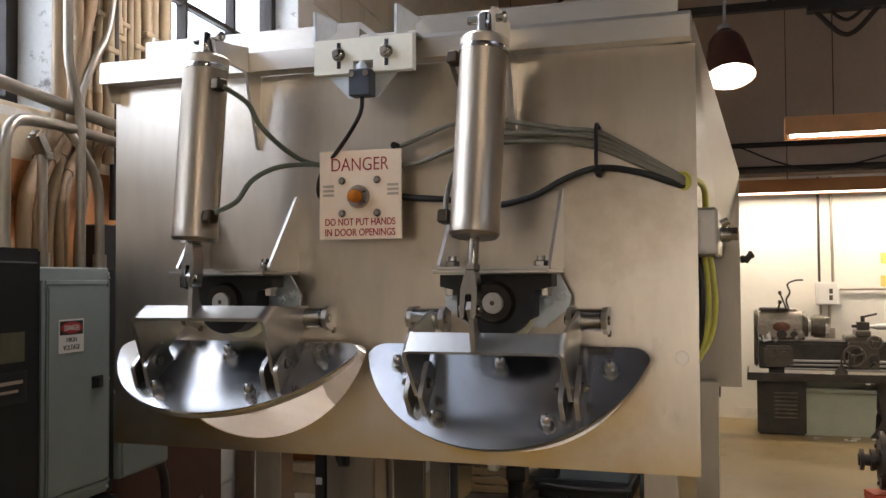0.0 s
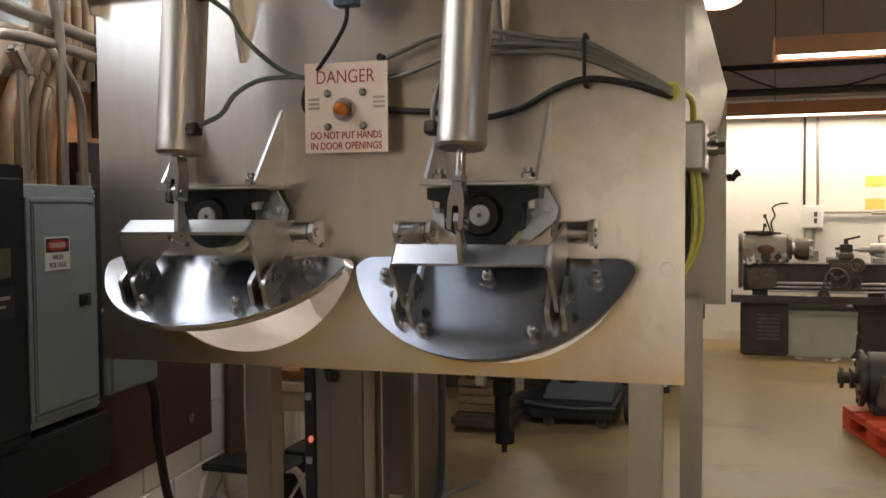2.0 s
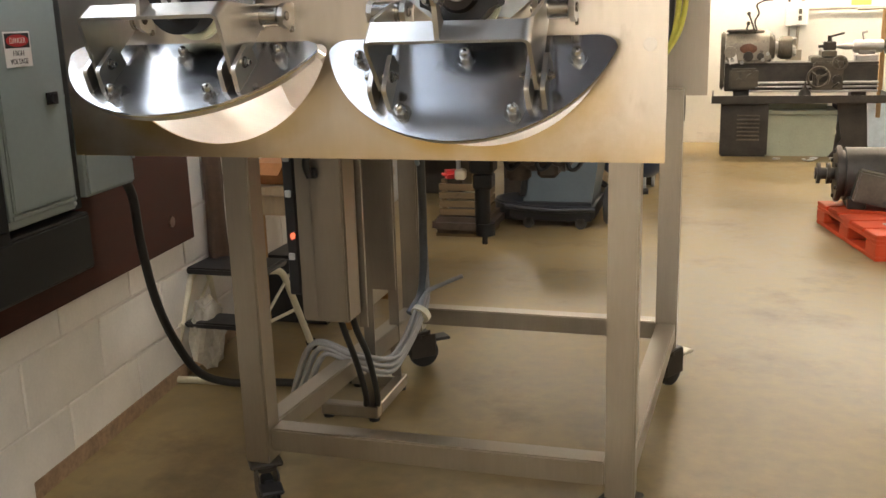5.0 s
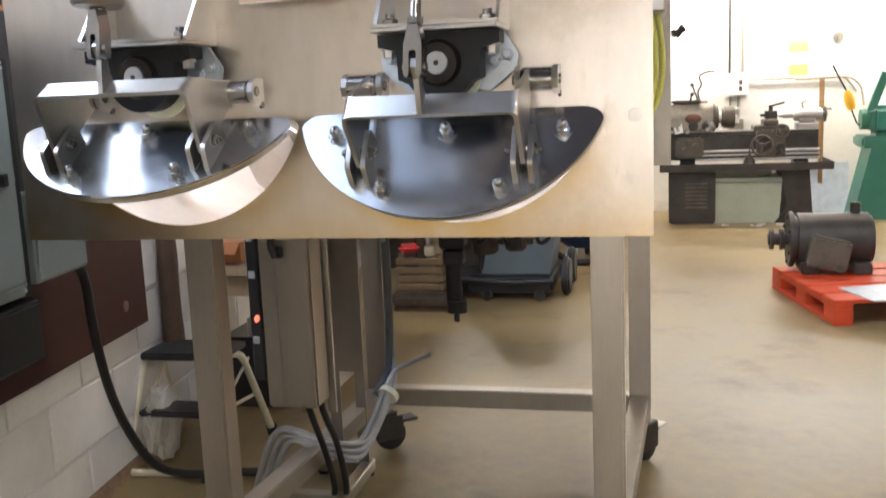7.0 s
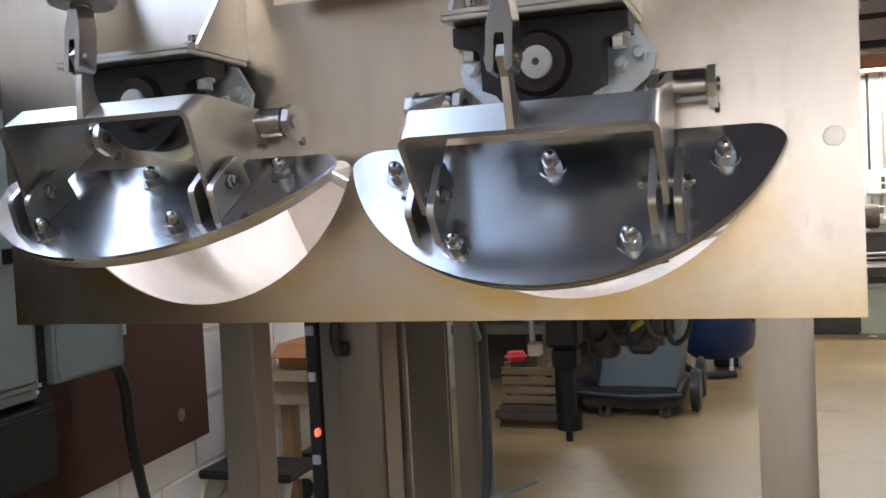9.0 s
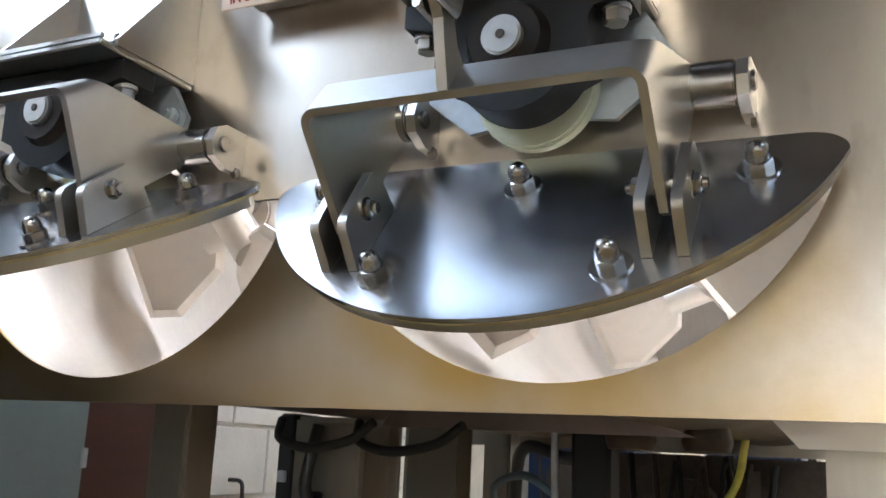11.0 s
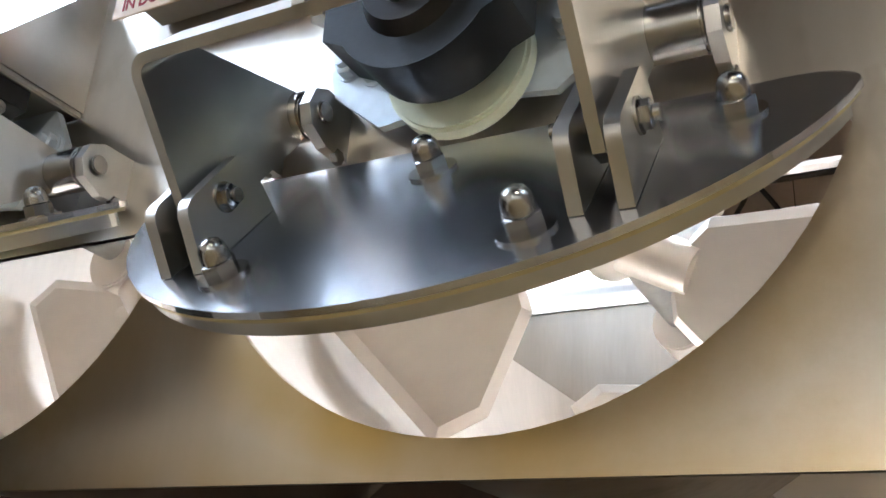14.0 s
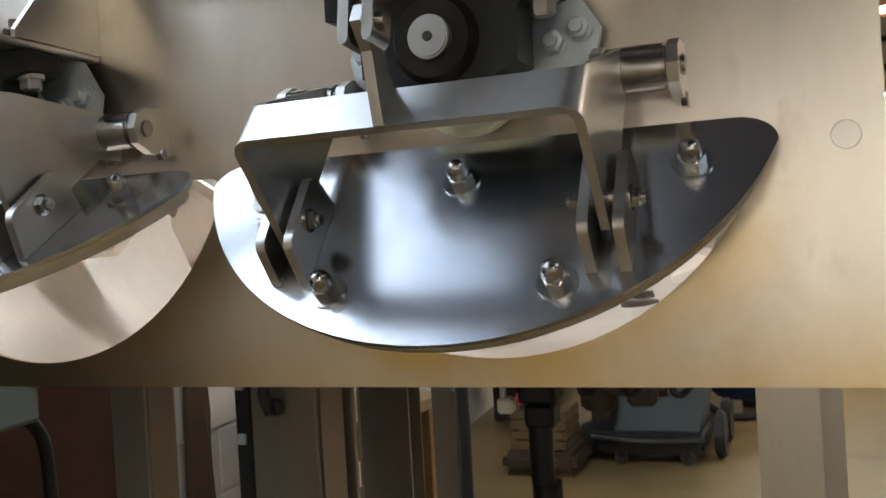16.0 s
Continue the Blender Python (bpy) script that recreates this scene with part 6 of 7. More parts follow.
part("tag_mark", joined(box(0.79, 0.812, 6.957, 6.9585, 0.875, 0.895), box(0.785, 0.805, 6.957, 6.9585, 0.83, 0.85)), INK, hd)
part("gearbox", joined(box(0.78, 1.02, 6.93, 7.02, 0.58, 0.76, 0.02, 2), rod((0.95, 6.93, 0.69), (0.95, 6.89, 0.69), 0.028, 14), rod((0.86, 6.93, 0.66), (0.86, 6.90, 0.66), 0.022, 14)), CAST, la, "quick-change gearbox")
for x0, h, dx in ((0.98, 0.16, -0.06), (0.90, 0.08, 0.02)):
    part("shift_lever", joined(rod((x0, 7.0, 1.06), (x0 + dx, 6.98, 1.06 + h), 0.008, 10), turned([(0.0, -0.02), (0.014, -0.012), (0.017, 0.0), (0.012, 0.014), (0.0, 0.018)], Matrix.Translation((x0 + dx, 6.98, 1.06 + h)), 12)), CAST_DARK, hd, "", 50)
part("work_lamp_arm", tube([(1.0, 7.25, 1.07), (0.98, 7.25, 1.15), (1.01, 7.25, 1.22), (0.99, 7.22, 1.29), (1.05, 7.2, 1.325), (1.12, 7.2, 1.33)], 0.008, 8), CAST_DARK, la, "bent gooseneck arm", 60)
for z in (0.635, 0.60, 0.565):
    part("feed_rod", rod((0.95, 6.965, z), (1.98, 6.965, z), 0.012 if z > 0.62 else 0.010, 10), BRIGHT, la, "", 60)
cg = part("carriage", joined(box(1.44, 1.72, 6.96, 7.27, 0.80, 0.85, 0.01), box(1.46, 1.70, 6.93, 6.99, 0.56, 0.81, 0.012, 2), box(1.52, 1.64, 6.94, 7.24, 0.85, 0.90, 0.008)), CAST, la, "carriage with apron")


def handwheel(x, y, z, r):
    w = joined(*[rod((x, y, z), (x + r * math.cos(a), y, z + r * math.sin(a)), 0.007, 8) for a in (0.4, 2.5, 4.6)])
    pts = [(x + r * math.cos(2 * math.pi * i / 20), y, z + r * math.sin(2 * math.pi * i / 20)) for i in range(21)]
    return joined(w, tube(pts, 0.010, 8, smooth=False), rod((x, y + 0.02, z), (x, y - 0.02, z), 0.02, 14), rod((x + r * 0.7, y, z + r * 0.7), (x + r * 0.7, y - 0.06, z + r * 0.7), 0.009, 10))


part("apron_casting", joined(rod((1.53, 6.93, 0.70), (1.53, 6.905, 0.70), 0.06, 20, w=0.006), rod((1.65, 6.93, 0.66), (1.65, 6.90, 0.66), 0.04, 18, w=0.006), rod((1.62, 6.90, 0.60), (1.66, 6.86, 0.64), 0.009, 10)), CAST_DARK, cg, "round dark apron bosses", 40)
part("handwheel", handwheel(1.50, 6.88, 0.685, 0.085), CAST, cg, "spoked handwheel", 60)
part("cross_handwheel", handwheel(1.66, 6.88, 0.80, 0.055), CAST, cg, "", 60)
part("tool_post", joined(box(1.54, 1.64, 7.04, 7.14, 0.90, 0.97, 0.006), rod((1.59, 7.09, 0.97), (1.59, 7.09, 1.02), 0.018, 12), rod((1.59, 7.09, 1.01), (1.70, 7.06, 1.04), 0.009, 10), box(1.50, 1.56, 7.05, 7.09, 0.92, 0.945)), CAST_DARK, cg, "square tool post with lever")
part("half_nut_bar", box(1.45, 1.75, 6.90, 6.92, 0.555, 0.575, 0.003), BRIGHT, cg)
ts = part("tailstock", joined(box(1.80, 1.98, 7.05, 7.21, 0.80, 0.86, 0.01), box(1.82, 1.96, 7.08, 7.18, 0.86, 0.90, 0.01), rod((1.78, 7.13, 0.925), (2.02, 7.13, 0.925), 0.055, 22, w=0.01), rod((1.70, 7.13, 0.925), (1.78, 7.13, 0.925), 0.026, 16), rod((1.62, 7.13, 0.925), (1.70, 7.13, 0.925), 0.004, 10, 0.02)), BRIGHT, la, "tailstock with pale barrel")
part("tail_handwheel", moved(handwheel(0, 0, 0, 0.06), Matrix.Translation((2.04, 7.13, 0.925)) @ Matrix.Rotation(radians(90), 4, "Z")), CAST, ts, "", 60)
part("clamp_lever", joined(rod((1.86, 7.1, 0.98), (1.84, 7.05, 1.04), 0.007, 8), rod((1.84, 7.05, 1.04), (1.88, 7.05, 1.05), 0.012, 10)), BRIGHT, ts)
solo("pale_green_bin", joined(prism([(1.10, 0.0), (1.66, 0.0), (1.68, 0.36), (1.08, 0.36)], 0.36, Matrix(((1, 0, 0, 0), (0, 0, 1, 6.98), (0, 1, 0, 0), (0, 0, 0, 1)))), box(1.06, 1.70, 6.96, 7.36, 0.36, 0.40, 0.006), box(1.11, 1.60, 7.05, 7.3, 0.40, 0.465, 0.006)), CHIP, "pale green metal bin under the lathe bed", "bin")
for x, y, r in ((1.30, 6.87, 0.03), (1.20, 6.88, 0.022)):
    solo("white_cup", turned([(0.0, 0.0), (r * 0.8, 0.0), (r, 0.05), (r * 0.9, 0.05), (r * 0.7, 0.006), (0.0, 0.006)], Matrix.Translation((x, y, 0.486)), 18), WHITE, "small white cup on the chip tray", "cup", smooth=40)
solo("oil_can", turned([(0.0, 0.0), (0.05, 0.0), (0.05, 0.07), (0.02, 0.11), (0.006, 0.13), (0.005, 0.20), (0.0, 0.20)], Matrix.Translation((1.40, 6.90, 0.486)), 20), CAST_DARK, "small dark oil can on the chip tray", "oil can", smooth=40)
random.seed(5)
for k in range(6):
    x, y = 1.18 + random.random() * 0.5, 6.72 + random.random() * 0.14
    solo("paper_scrap", moved(box(-0.03, 0.03, -0.015, 0.015, 0.0, 0.012, 0.004), Matrix.Translation((x, y, 0)) @ Matrix.Rotation(random.random() * 3, 4, "Z")), PAPER, "crumpled white paper scrap on the floor", "scrap", "scraps by the lathe")
solo("leaning_panel", moved(box(-0.17, 0.17, -0.008, 0.008, 0.0, 0.48, 0.003), Matrix.Translation((2.16, 7.5, 0)) @ Matrix.Rotation(radians(-12), 4, "X")), GALV, "grey sheet-metal panel leaning by the lathe", "panel")
solo("timber_post", box(2.06, 2.10, 7.55, 7.6, 0.0, 1.25, 0.003), WOOD, "narrow timber post against the wall", "post")

# wall electrics behind the lathe
ws = thing("wall_switch_box", (1.36, 7.82, 1.1), "pale grey wall switch box with conduits", "switch box")
part("body", box(1.26, 1.46, 7.74, 7.845, 1.09, 1.31, 0.006, 2), WHITE, ws)
part("cover", box(1.275, 1.445, 7.73, 7.739, 1.10, 1.30, 0.003), WHITE, ws)
part("slots", joined(box(1.37, 1.40, 7.726, 7.729, 1.20, 1.245), box(1.37, 1.40, 7.726, 7.729, 1.14, 1.185)), CAST, ws)
part("conduit_up", pipe([(1.29, 7.82, 1.31), (1.29, 7.82, 2.3)], 0.012), CAST_DARK, ws, "dark conduit", 60)
part("conduit_up", pipe([(1.41, 7.82, 1.31), (1.40, 7.82, 2.3)], 0.014), EMT, ws, "grey conduit", 60)
part("conduit_down", pipe([(1.30, 7.82, 1.09), (1.30, 7.82, 0.86)], 0.011), EMT, ws, "", 60)
part("lower_box", joined(box(1.28, 1.42, 7.78, 7.845, 0.78, 0.88, 0.004), pipe([(1.38, 7.82, 1.09), (1.37, 7.82, 0.88)], 0.016)), EMT, ws)
part("conduit_side", pipe([(1.46, 7.82, 1.24), (2.32, 7.82, 1.245), (2.42, 7.82, 1.10)], 0.012, 0.10), EMT, ws, "", 60)
for z in (1.475, 1.265):
    n = solo("yellow_note", box(1.825, 1.995, 7.846, 7.849, z, z + 0.10), NOTE, "yellow paper notice on the white wall", "notice", "notices on the wall")
solo("wall_fitting", joined(rod((2.25, 7.845, 1.60), (2.25, 7.80, 1.60), 0.045, 18), rod((2.25, 7.80, 1.60), (2.25, 7.77, 1.60), 0.025, 14)), EMT, "round grey wall fitting", "fitting", smooth=40)
solo("baseboard_stain", box(0.5, 2.6, 7.842, 7.8485, 0.0, 0.10), MORTAR, "dull skirting along the white wall", "skirting", kind="structure")
for z, r in ((2.62, 0.025), (2.38, 0.035)):
    solo("overhead_pipe", rod((-1.2, 7.76, z), (8.5, 7.76, z), r, 12), STEEL_DARK, "dark overhead pipe on the far wall", "pipe", "pipes on the far wall", smooth=60)
solo("slack_cable", tube([(0.6, 7.72, 2.60), (0.95, 7.72, 2.44), (1.3, 7.72, 2.36), (1.8, 7.72, 2.45), (2.3, 7.72, 2.60)], 0.008, 8), RUBBER, "slack black cable under a pipe", "cable", smooth=60)

# green grinder with pendant
gm = thing("green_machine", (2.5, 7.3, 0), "green-painted pedestal machine by the far wall", "machine")
part("pedestal", prism([(2.28, 0.0), (2.85, 0.0), (2.74, 0.62), (2.42, 0.62)], 0.40, Matrix(((1, 0, 0, 0), (0, 0, 1, 7.1), (0, 1, 0, 0), (0, 0, 0, 1)))), GREEN, gm)
part("head", joined(box(2.34, 2.90, 7.08, 7.50, 0.62, 0.72, 0.02, 2), box(2.42, 2.82, 7.12, 7.46, 0.72, 0.98, 0.05, 3), rod((2.36, 7.3, 0.86), (2.44, 7.3, 0.86), 0.09, 20)), GREEN, gm)
part("arm", joined(prism([(2.38, 0.92), (2.46, 0.95), (2.56, 1.25), (2.50, 1.27)], 0.05, Matrix(((1, 0, 0, 0), (0, 0, 1, 7.15), (0, 1, 0, 0), (0, 0, 0, 1))))), GREEN, gm)
part("rail", pipe([(1.84, 7.5, 1.23), (2.30, 7.5, 1.24), (2.40, 7.5, 1.16), (2.42, 7.45, 0.98)], 0.012, 0.08), EMT, gm, "thin bent rail", 60)
pn = thing("pendant_control", (2.26, 7.3, 0.95), "yellow hanging pendant control on a black cable", "pendant")
part("housing", turned([(0.0, -0.09), (0.03, -0.085), (0.042, -0.05), (0.046, 0.0), (0.040, 0.05), (0.022, 0.085), (0.0, 0.09)], Matrix.Translation((2.265, 7.28, 1.03)) @ Matrix.Rotation(radians(-14), 4, "Y"), 18), YELLOW, pn, "", 50)
part("cable", tube([(2.24, 7.28, 1.11), (2.18, 7.28, 1.22), (2.12, 7.28, 1.34)], 0.008, 8), RUBBER, pn, "", 60)
part("tail_cable", tube([(2.285, 7.28, 0.945), (2.31, 7.28, 0.88), (2.34, 7.28, 0.82), (2.40, 7.28, 0.80)], 0.007, 8), RUBBER, pn, "", 60)

# red pallet with a motor and gearbox
PAL = pose(1.507, 3.31, 0, 0, 0, 12.4)
pt = thing("pallet", (1.507, 3.31, 0), "red plastic pallet on the concrete floor", "pallet", turn=12.4)


def pal(x0, x1, y0, y1, z0, z1, w=0.004):
    return moved(box(x0, x1, y0, y1, z0, z1, w, 2), PAL)


for k in range(5):
    y = 0.192 * k
    part("deck_board", pal(0.0, 1.20, y, y + 0.172, 0.112, 0.134), PALLET, pt)
for x in (0.0, 0.55, 1.10):
    part("runner", pal(x, x + 0.10, 0.0, 0.94, 0.0, 0.024), PALLET, pt)
    part("stringer", pal(x, x + 0.10, 0.0, 0.94, 0.0895, 0.1115), PALLET, pt)
    for y in (0.0, 0.40, 0.80):
        part("block", pal(x, x + 0.10, y, y + 0.14, 0.0245, 0.089), PALLET, pt)
mo = thing("electric_motor", (1.62, 4.3, 0.134), "dark greasy electric motor with pulley on the pallet", "motor")
part("housing", rod((1.43, 4.35, 0.315), (1.86, 4.35, 0.315), 0.155, 32, w=0.02), CAST_DARK, mo, "", 40)
part("end_bell", joined(rod((1.40, 4.35, 0.315), (1.43, 4.35, 0.315), 0.165, 32, w=0.006), *[hexnut((1.40, 4.35 + 0.13 * math.cos(a), 0.315 + 0.13 * math.sin(a)), (-1, 0, 0), 0.022, 0.012) for a in (0.5, 1.55, 2.6, 3.65, 4.7, 5.75)]), CAST_DARK, mo, "bolted end bell", 40)
part("pulley", joined(rod((1.29, 4.35, 0.315), (1.40, 4.35, 0.315), 0.035, 16), rod((1.30, 4.35, 0.315), (1.32, 4.35, 0.315), 0.062, 22), rod((1.355, 4.35, 0.315), (1.375, 4.35, 0.315), 0.062, 22)), CAST_DARK, mo, "grooved pulley", 40)
for x in (1.46, 1.74):
    part("foot", box(x, x + 0.10, 4.18, 4.52, 0.134, 0.20, 0.008), CAST_DARK, mo)
part("terminal_box", moved(box(-0.11, 0.11, -0.05, 0.05, -0.09, 0.09, 0.012, 2), Matrix.Translation((1.60, 4.17, 0.26)) @ Matrix.Rotation(radians(12), 4, "Y")), CAST, mo, "grey terminal box")
part("eye_bolt", joined(rod((1.77, 4.35, 0.46), (1.77, 4.35, 0.53), 0.03, 14)), CAST_DARK, mo)
g2 = thing("gear_unit", (2.05, 4.1, 0.134), "small dark gear unit on the pallet", "gear unit")
part("case", joined(box(1.95, 2.25, 3.95, 4.25, 0.134, 0.30, 0.02, 2), rod((2.02, 3.95, 0.24), (2.02, 3.86, 0.24), 0.06, 20), rod((2.10, 4.1, 0.30), (2.10, 4.1, 0.36), 0.05, 18)), CAST_DARK, g2)
sheet = solo("steel_sheet", moved(box(-0.22, 0.22, -0.17, 0.17, 0, 0.006), Matrix.Translation((1.86, 3.72, 0.1345)) @ Matrix.Rotation(radians(20), 4, "Z")), GALV, "grey steel sheet lying on the pallet", "sheet")

for o in (mo, g2, sheet):
    o.location.x += -0.02
    o.location.y += -0.20

# floor scrubber, blue machine and crates seen under the tub
fs = thing("floor_scrubber", (-0.22, 4.1, 0), "grey-blue plastic floor scrubber on black wheels", "floor scrubber")
part("tank", bevelled(prism([(-0.42, 0.16), (0.00, 0.16), (0.03, 0.36), (0.04, 0.55), (-0.02, 0.60), (-0.30, 0.60), (-0.36, 0.54), (-0.39, 0.34)], 0.44, Matrix(((1, 0, 0, 0), (0, 0, 1, 3.86), (0, 1, 0, 0), (0, 0, 0, 1)))), 0.025, 2, 40), SCRUB, fs, "", 40)
part("tank_lid", box(-0.31, -0.01, 3.90, 4.26, 0.601, 0.640, 0.015, 2), BLACK_PLASTIC, fs, "black tank lid")
part("base", joined(box(-0.50, 0.02, 3.82, 4.34, 0.045, 0.158, 0.02, 2), rod((-0.44, 4.04, 0.04), (-0.44, 4.04, 0.15), 0.20, 28, w=0.012)), BLACK_PLASTIC, fs, "black brush deck")
part("bumper", tube([(-0.52, 3.80, 0.14), (-0.25, 3.79, 0.12), (0.03, 3.80, 0.13)], 0.018, 8), BLACK_PLASTIC, fs, "", 60)
for y in (4.02, 4.38):
    part("wheel", rod((0.06, y, 0.118), (0.11, y, 0.118), 0.118, 26, w=0.012), RUBBER, fs, "black rubber wheel", 40)
for x in (-0.38, -0.06):
    part("front_caster", joined(rod((x, 3.82, 0.034), (x, 3.85, 0.034), 0.034, 16), box(x - 0.012, x + 0.012, 3.82, 3.85, 0.03, 0.06)), CAST_DARK, fs)
part("handle", pipe([(0.02, 3.92, 0.52), (0.16, 3.96, 0.86), (0.16, 4.24, 0.86), (0.02, 4.28, 0.52)], 0.014, 0.05), BLACK_PLASTIC, fs, "", 60)
part("squeegee_hose", tube([(-0.05, 3.85, 0.56), (-0.2, 3.80, 0.58), (-0.36, 3.80, 0.46), (-0.42, 3.84, 0.20)], 0.02, 10), RUBBER, fs, "black ribbed hose", 60)
def shop_machine(x0, x1, y, base, top, paint, label):
    """A belted shop machine: column, body, round housings, levers and hanging hoses."""
    w = x1 - x0
    m = thing("shop_machine", ((x0 + x1) / 2, y + 0.2, 0), label, "machine")
    part("column", box(x0 + 0.15 * w, x0 + 0.45 * w, y + 0.1, y + 0.4, 0.0, base, 0.01), CAST_DARK, m)
    part("stand", box(x1 - 0.25 * w, x1 - 0.05 * w, y + 0.1, y + 0.4, 0.0, base, 0.01), CAST_DARK, m)
    part("body", joined(box(x0, x1 - 0.35 * w, y, y + 0.5, base, top, 0.03, 2), box(x1 - 0.34 * w, x1, y, y + 0.4, base + 0.1, base + 0.1 + 0.4 * (top - base), 0.03, 2)), paint, m)
    part("housing", rod((x1 - 0.25 * w, y - 0.05, base + 0.03), (x1 + 0.08, y - 0.05, base + 0.03), 0.15, 24, w=0.02), paint, m, "round motor housing", 40)
    part("table", box(x0 - 0.05, x1 - 0.2 * w, y - 0.18, y - 0.001, base - 0.06, base, 0.006), CAST, m, "grey work table")
    for k in range(4):
        x = x0 + w * (0.12 + 0.22 * k)
        part("lever", joined(rod((x, y - 0.01, base + 0.12), (x + 0.03, y - 0.12, base - 0.02 * k), 0.009, 8), rod((x + 0.03, y - 0.12, base - 0.02 * k), (x + 0.03, y - 0.12, base - 0.05 - 0.02 * k), 0.016, 10)), CAST_DARK, m)
    part("guard_ring", rod((x0 + 0.28 * w, y - 0.04, base + 0.6 * (top - base)), (x0 + 0.28 * w, y - 0.002, base + 0.6 * (top - base)), 0.13, 26, w=0.01), CAST_DARK, m, "dark round guard", 40)
    part("hose", tube([(x0 + 0.1 * w, y - 0.02, top), (x0 + 0.2 * w, y - 0.15, base + 0.3), (x0 + 0.5 * w, y - 0.2, base + 0.05), (x0 + 0.8 * w, y - 0.1, base + 0.25)], 0.014, 8), RUBBER, m, "black hose", 60)
    return m


shop_machine(-1.55, -0.50, 4.75, 0.40, 1.15, BLUE, "blue-painted shop machine with dark housings")
shop_machine(-0.55, 0.30, 5.30, 0.42, 1.20, BLUE, "blue-painted shop machine with a round motor housing")
shop_machine(-1.75, -0.85, 6.3, 0.45, 1.4, CAST_DARK, "dark iron shop machine behind the blue ones")
shop_machine(-0.70, 0.35, 6.6, 0.45, 1.3, CAST_DARK, "dark iron shop machine near the far wall")
bv = thing("blue_shop_vacuum", (0.12, 5.2, 0), "round blue shop vacuum on small casters", "vacuum")
part("drum", turned([(0.0, 0.10), (0.16, 0.10), (0.23, 0.16), (0.25, 0.26), (0.25, 0.52), (0.0, 0.52)], Matrix.Translation((0.12, 5.25, 0)), 28), BLUE, bv, "", 40)
part("lid", turned([(0.26, 0.52), (0.26, 0.56), (0.20, 0.64), (0.10, 0.70), (0.0, 0.71)], Matrix.Translation((0.12, 5.25, 0)), 28), BLACK_PLASTIC, bv, "black lid", 40)
for k in range(4):
    x, y = 0.12 + 0.17 * math.cos(k * 1.57 + 0.6), 5.25 + 0.17 * math.sin(k * 1.57 + 0.6)
    part("caster", joined(rod((x - 0.01, y, 0.03), (x + 0.01, y, 0.03), 0.03, 14), rod((x, y, 0.04), (x, y, 0.105), 0.012, 8)), GALV, bv)
part("hose", tube([(0.0, 5.02, 0.40), (-0.12, 4.92, 0.42), (-0.2, 4.95, 0.30), (-0.12, 5.0, 0.12), (0.05, 4.94, 0.03), (0.25, 4.98, 0.03)], 0.022, 10), RUBBER, bv, "black ribbed hose", 60)
cr = thing("timber_crate", (-0.72, 3.66, 0), "dark brown slatted timber crate on a dark flat bale", "crate")
part("bale", bevelled(box(-0.90, -0.53, 3.48, 3.86, 0.02, 0.12), 0.03, 2), DRIVE, cr, "dark rolled bale")
part("skid", box(-0.88, -0.56, 3.52, 3.82, 0.0, 0.02), DARK_WOOD, cr)
for k in range(4):
    part("slat", box(-0.86, -0.60, 3.53, 3.55, 0.125 + 0.05 * k, 0.165 + 0.05 * k, 0.003), DARK_WOOD, cr)
    part("slat", box(-0.60, -0.58, 3.53, 3.80, 0.125 + 0.05 * k, 0.165 + 0.05 * k, 0.003), DARK_WOOD, cr)
for x in (-0.85, -0.63):
    part("corner_post", box(x, x + 0.03, 3.552, 3.58, 0.122, 0.34, 0.003), DARK_WOOD, cr)
part("red_rag", bevelled(moved(box(-0.06, 0.06, -0.05, 0.05, 0.0, 0.05), Matrix.Translation((-0.80, 3.62, 0.335)) @ Matrix.Rotation(0.5, 4, "Z")), 0.02, 2), SIGNRED, cr, "red rag")

# lamps
def strip_light(name, x0, x1, y, z, label, tubes=2, hung=0.0, tint=TUBE, power=12.5, glow=None):
    f = thing(name, ((x0 + x1) / 2, y, z), label, "ceiling light")
    part("hood", prism([(-0.15, 0.0), (-0.16, 0.004), (-0.10, 0.125), (0.10, 0.125), (0.16, 0.004), (0.15, 0.0), (0.095, 0.115), (-0.095, 0.115)], x1 - x0, Matrix(((0, 0, 1, x0), (1, 0, 0, y), (0, 1, 0, z), (0, 0, 0, 1)))), ORANGE_TOP, f, "orange-brown metal hood")
    for k in range(tubes):
        o = (k - (tubes - 1) / 2) * 0.12
        part("tube", rod((x0 + 0.03, y + o, z + 0.022), (x1 - 0.03, y + o, z + 0.022), 0.016, 12), glow or TUBE_GLOW, f, "lit fluorescent tube", 50)
    for x in (x0 - 0.004, x1 - 0.006):
        part("end_cap", box(x, x + 0.010, y - 0.15, y + 0.15, z, z + 0.125), ORANGE_TOP, f)
    if hung:
        for x in (x0 + 0.25 * (x1 - x0), x1 - 0.25 * (x1 - x0)):
            part("wire", rod((x, y, z + 0.125), (x, y, hung), 0.004, 6), STEEL_DARK, f)
    lamp("tube_light", "AREA", Matrix.Translation(((x0 + x1) / 2, y, z + 0.003)), power * (x1 - x0), tint, x1 - x0, 0.22)
    return f


# dim tubes for the two added lights behind the camera
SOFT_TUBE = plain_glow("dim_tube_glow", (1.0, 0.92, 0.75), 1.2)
strip_light("hanging_strip_light", 0.93, 2.15, 5.0, 2.30, "hanging fluorescent strip light with an orange-brown hood", 2, TOP)
# unseen, added to light the right of the shop
strip_light("hanging_strip_light", 3.6, 4.82, 5.0, 2.30, "hanging fluorescent strip light with an orange-brown hood", 2, TOP)
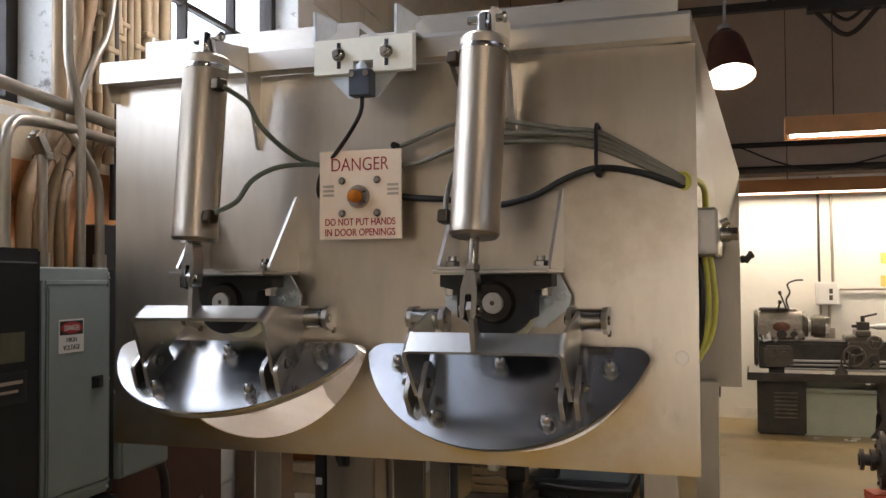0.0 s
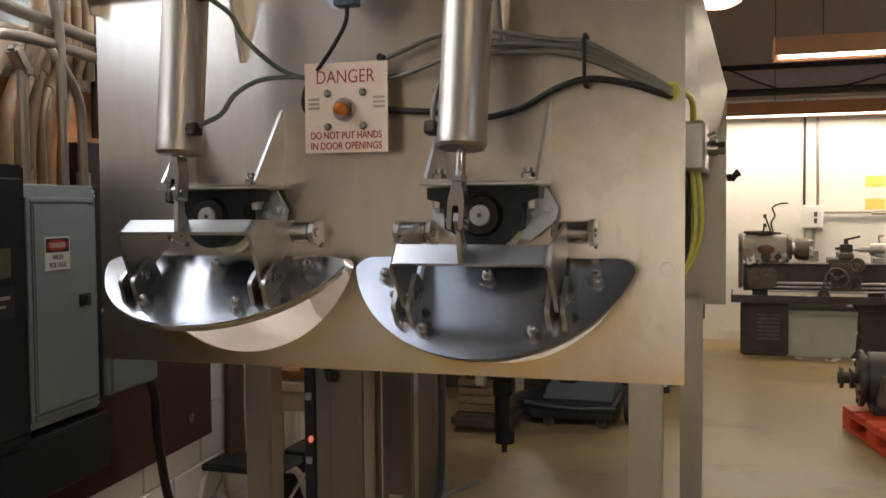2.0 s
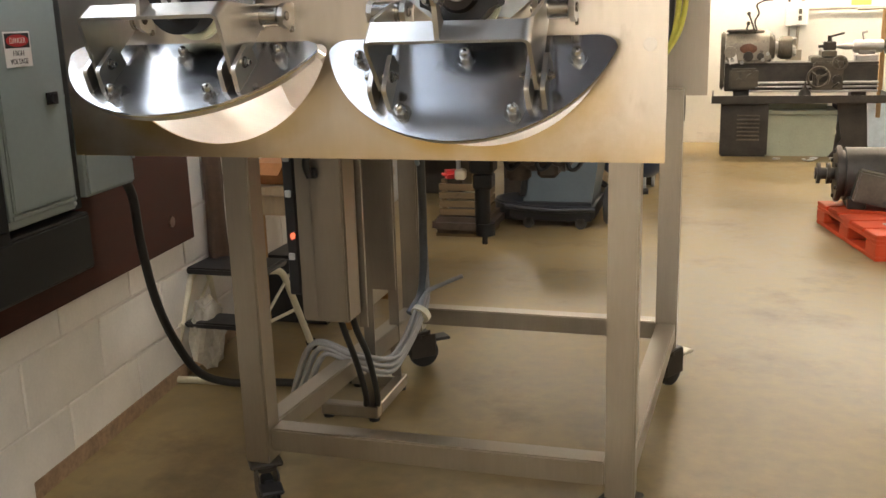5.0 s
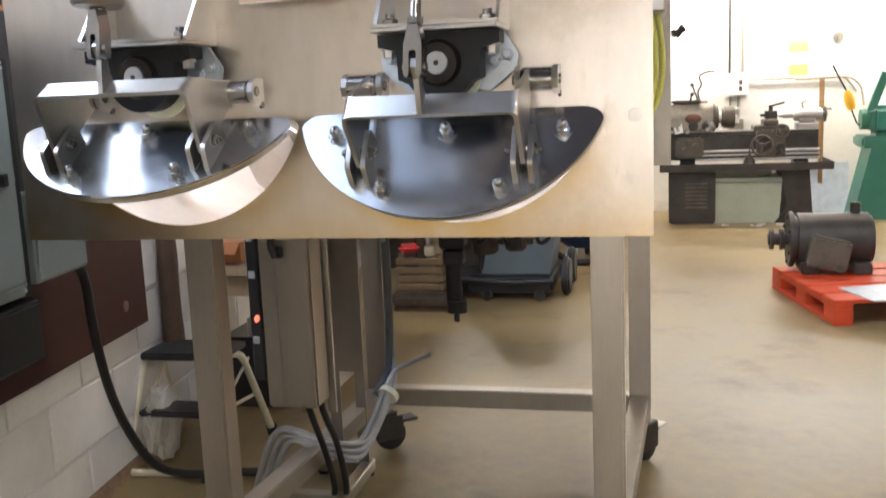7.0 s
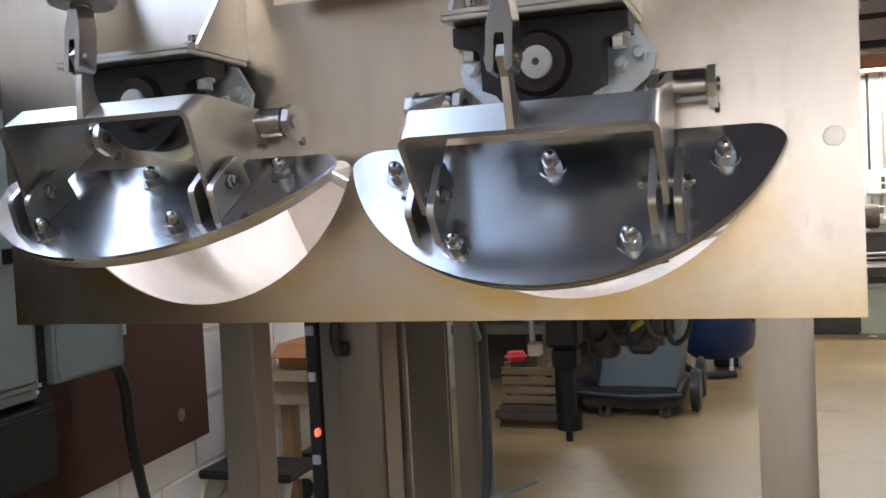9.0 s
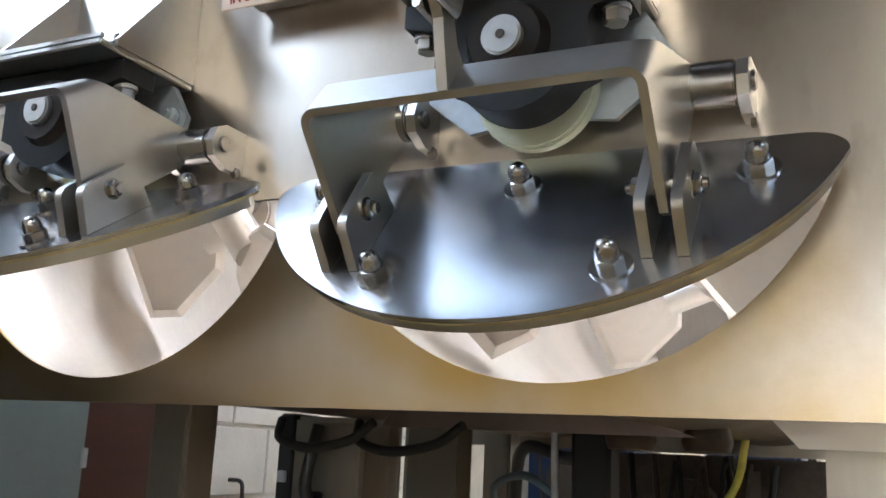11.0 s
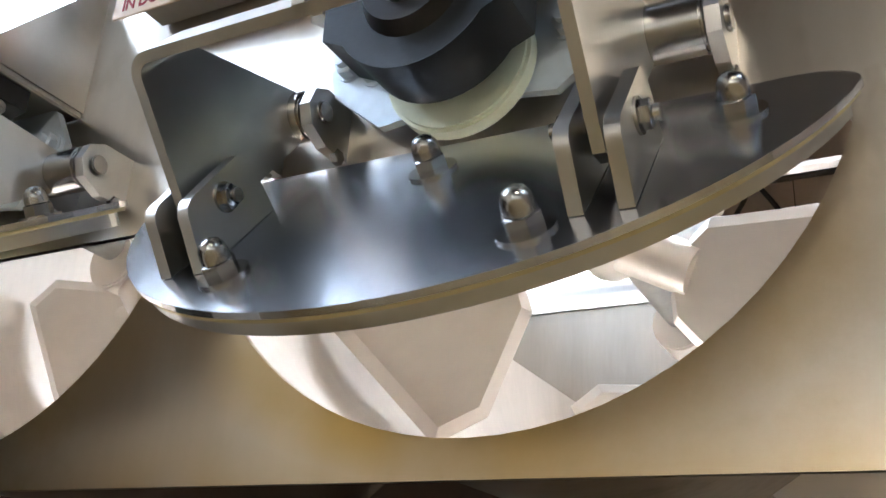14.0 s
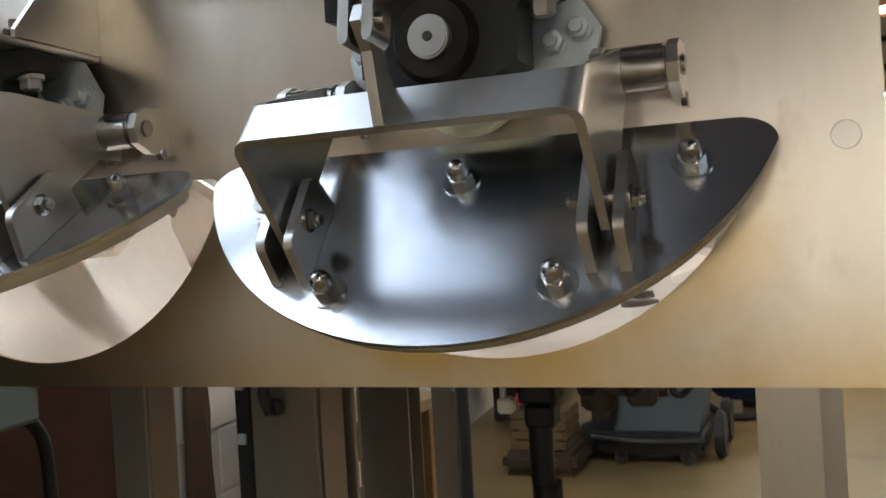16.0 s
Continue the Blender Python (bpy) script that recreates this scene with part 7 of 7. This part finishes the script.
# unseen light added over the tub for its bright inside
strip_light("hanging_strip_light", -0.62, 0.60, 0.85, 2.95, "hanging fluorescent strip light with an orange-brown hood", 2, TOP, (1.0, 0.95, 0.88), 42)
# another unseen fixture, added to lift the floor's brightness
strip_light("hanging_strip_light", 2.2, 3.42, 1.6, 2.75, "hanging fluorescent strip light with an orange-brown hood", 2, TOP)
# unseen, added behind the camera to brighten the left wall and panel
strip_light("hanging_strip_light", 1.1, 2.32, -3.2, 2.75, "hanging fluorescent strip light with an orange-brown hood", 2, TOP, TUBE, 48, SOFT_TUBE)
# made-up light at the unseen back wall, for the panel's bright reflection
strip_light("wall_strip_light", -0.1, 2.5, -5.60, 1.66, "unseen fluorescent strip light added along the back wall", 2, TOP, (1.0, 0.94, 0.84), 31, SOFT_TUBE)
strip_light("wall_strip_light", 0.4, 2.84, 7.45, 2.12, "long fluorescent strip light along the far wall", 2, TOP, TUBE, 16)
strip_light("wall_strip_light", 3.0, 5.44, 7.45, 2.12, "long fluorescent strip light along the far wall", 2, TOP, TUBE, 16)
strip_light("wall_strip_light", -2.2, 0.24, 7.45, 2.12, "long fluorescent strip light along the far wall", 2, TOP, TUBE, 16)
dl = thing("dome_lamp", (0.57, 5.5, 2.86), "red-brown enamelled dome lamp with a lit white inside", "lamp")
dome = Matrix.Translation((0.57, 5.5, 2.84)) @ Matrix.Rotation(radians(-20), 4, "X") @ Matrix.Rotation(radians(-6), 4, "Y") @ Matrix.Diagonal((1.08, 1.08, 1.0, 1))
part("shade", turned([(0.0, 0.345), (0.085, 0.340), (0.112, 0.300), (0.134, 0.20), (0.153, 0.10), (0.168, 0.0), (0.172, 0.0), (0.158, 0.10), (0.139, 0.20), (0.118, 0.305), (0.090, 0.352), (0.06, 0.36), (0.05, 0.40), (0.0, 0.40)], dome, 32), mat("red_brown_enamel", (0.14, 0.060, 0.045), 0.4, 0, 6, 0.2, 60), dl, "red-brown dome shade", 50)
part("reflector", turned([(0.0, 0.330), (0.078, 0.326), (0.106, 0.290), (0.129, 0.19), (0.149, 0.10), (0.1655, 0.003), (0.1665, 0.003), (0.1505, 0.10), (0.1305, 0.193), (0.108, 0.293), (0.080, 0.330), (0.0, 0.334)], dome, 32), WHITE, dl, "white enamel reflector", 50)
part("bulb", turned([(0.0, 0.0), (0.045, 0.01), (0.062, 0.05), (0.05, 0.10), (0.02, 0.15), (0.0, 0.155)], dome @ Matrix.Translation((0, 0, 0.04)), 20), BULB_GLOW, dl, "lit bulb", 50)
part("cap", joined(rod(dome @ Vector((0, 0, 0.40)), dome @ Vector((0, 0, 0.44)), 0.05, 16), rod(dome @ Vector((0, 0, 0.44)), (0.6, 5.7, TOP), 0.012, 8)), GALV, dl, "metal cap and stem")
lamp("dome_light", "POINT", dome @ Matrix.Translation((0, 0, 0.03)), 30, WARM, 0.06)

# ---------------------------------------------------------------- wall blocks, last
BLOCK = {}


def block_mesh(length, paint=CMU):
    key = (round(length, 3), paint.name)
    if key not in BLOCK:
        bm = box(-0.012, 0.0, 0.0, length, 0.0, 0.193, 0.003)
        me = bpy.data.meshes.new("block")
        bm.to_mesh(me)
        bm.free()
        me.materials.append(paint)
        BLOCK[key] = me
    return BLOCK[key]


def block(s, z, length, paint):
    o = new("block", block_mesh(length, paint))
    o.parent = wall_left
    o.location = (-0.0005, s, z)


def course(z, s0, s1, shift, paint=CMU):
    s = s0 - (0.203 if shift else 0.0)
    while s < s1 - 0.02:
        a, b = max(s, s0), min(s + 0.396, s1)
        if b - a > 0.03:
            block(a, z, b - a, paint)
        s += 0.406


for row in range(8):
    course(0.004 + row * 0.203, -0.8, 3.6, row % 2)
course(1.628, -0.055, 3.6, 0, CMU_TAN)
for row in range(9, 15):
    course(0.004 + row * 0.203 + 0.05, 0.306, 0.855, row % 2, CMU_TAN)
    course(0.004 + row * 0.203 + 0.05, 2.106, 3.6, row % 2)
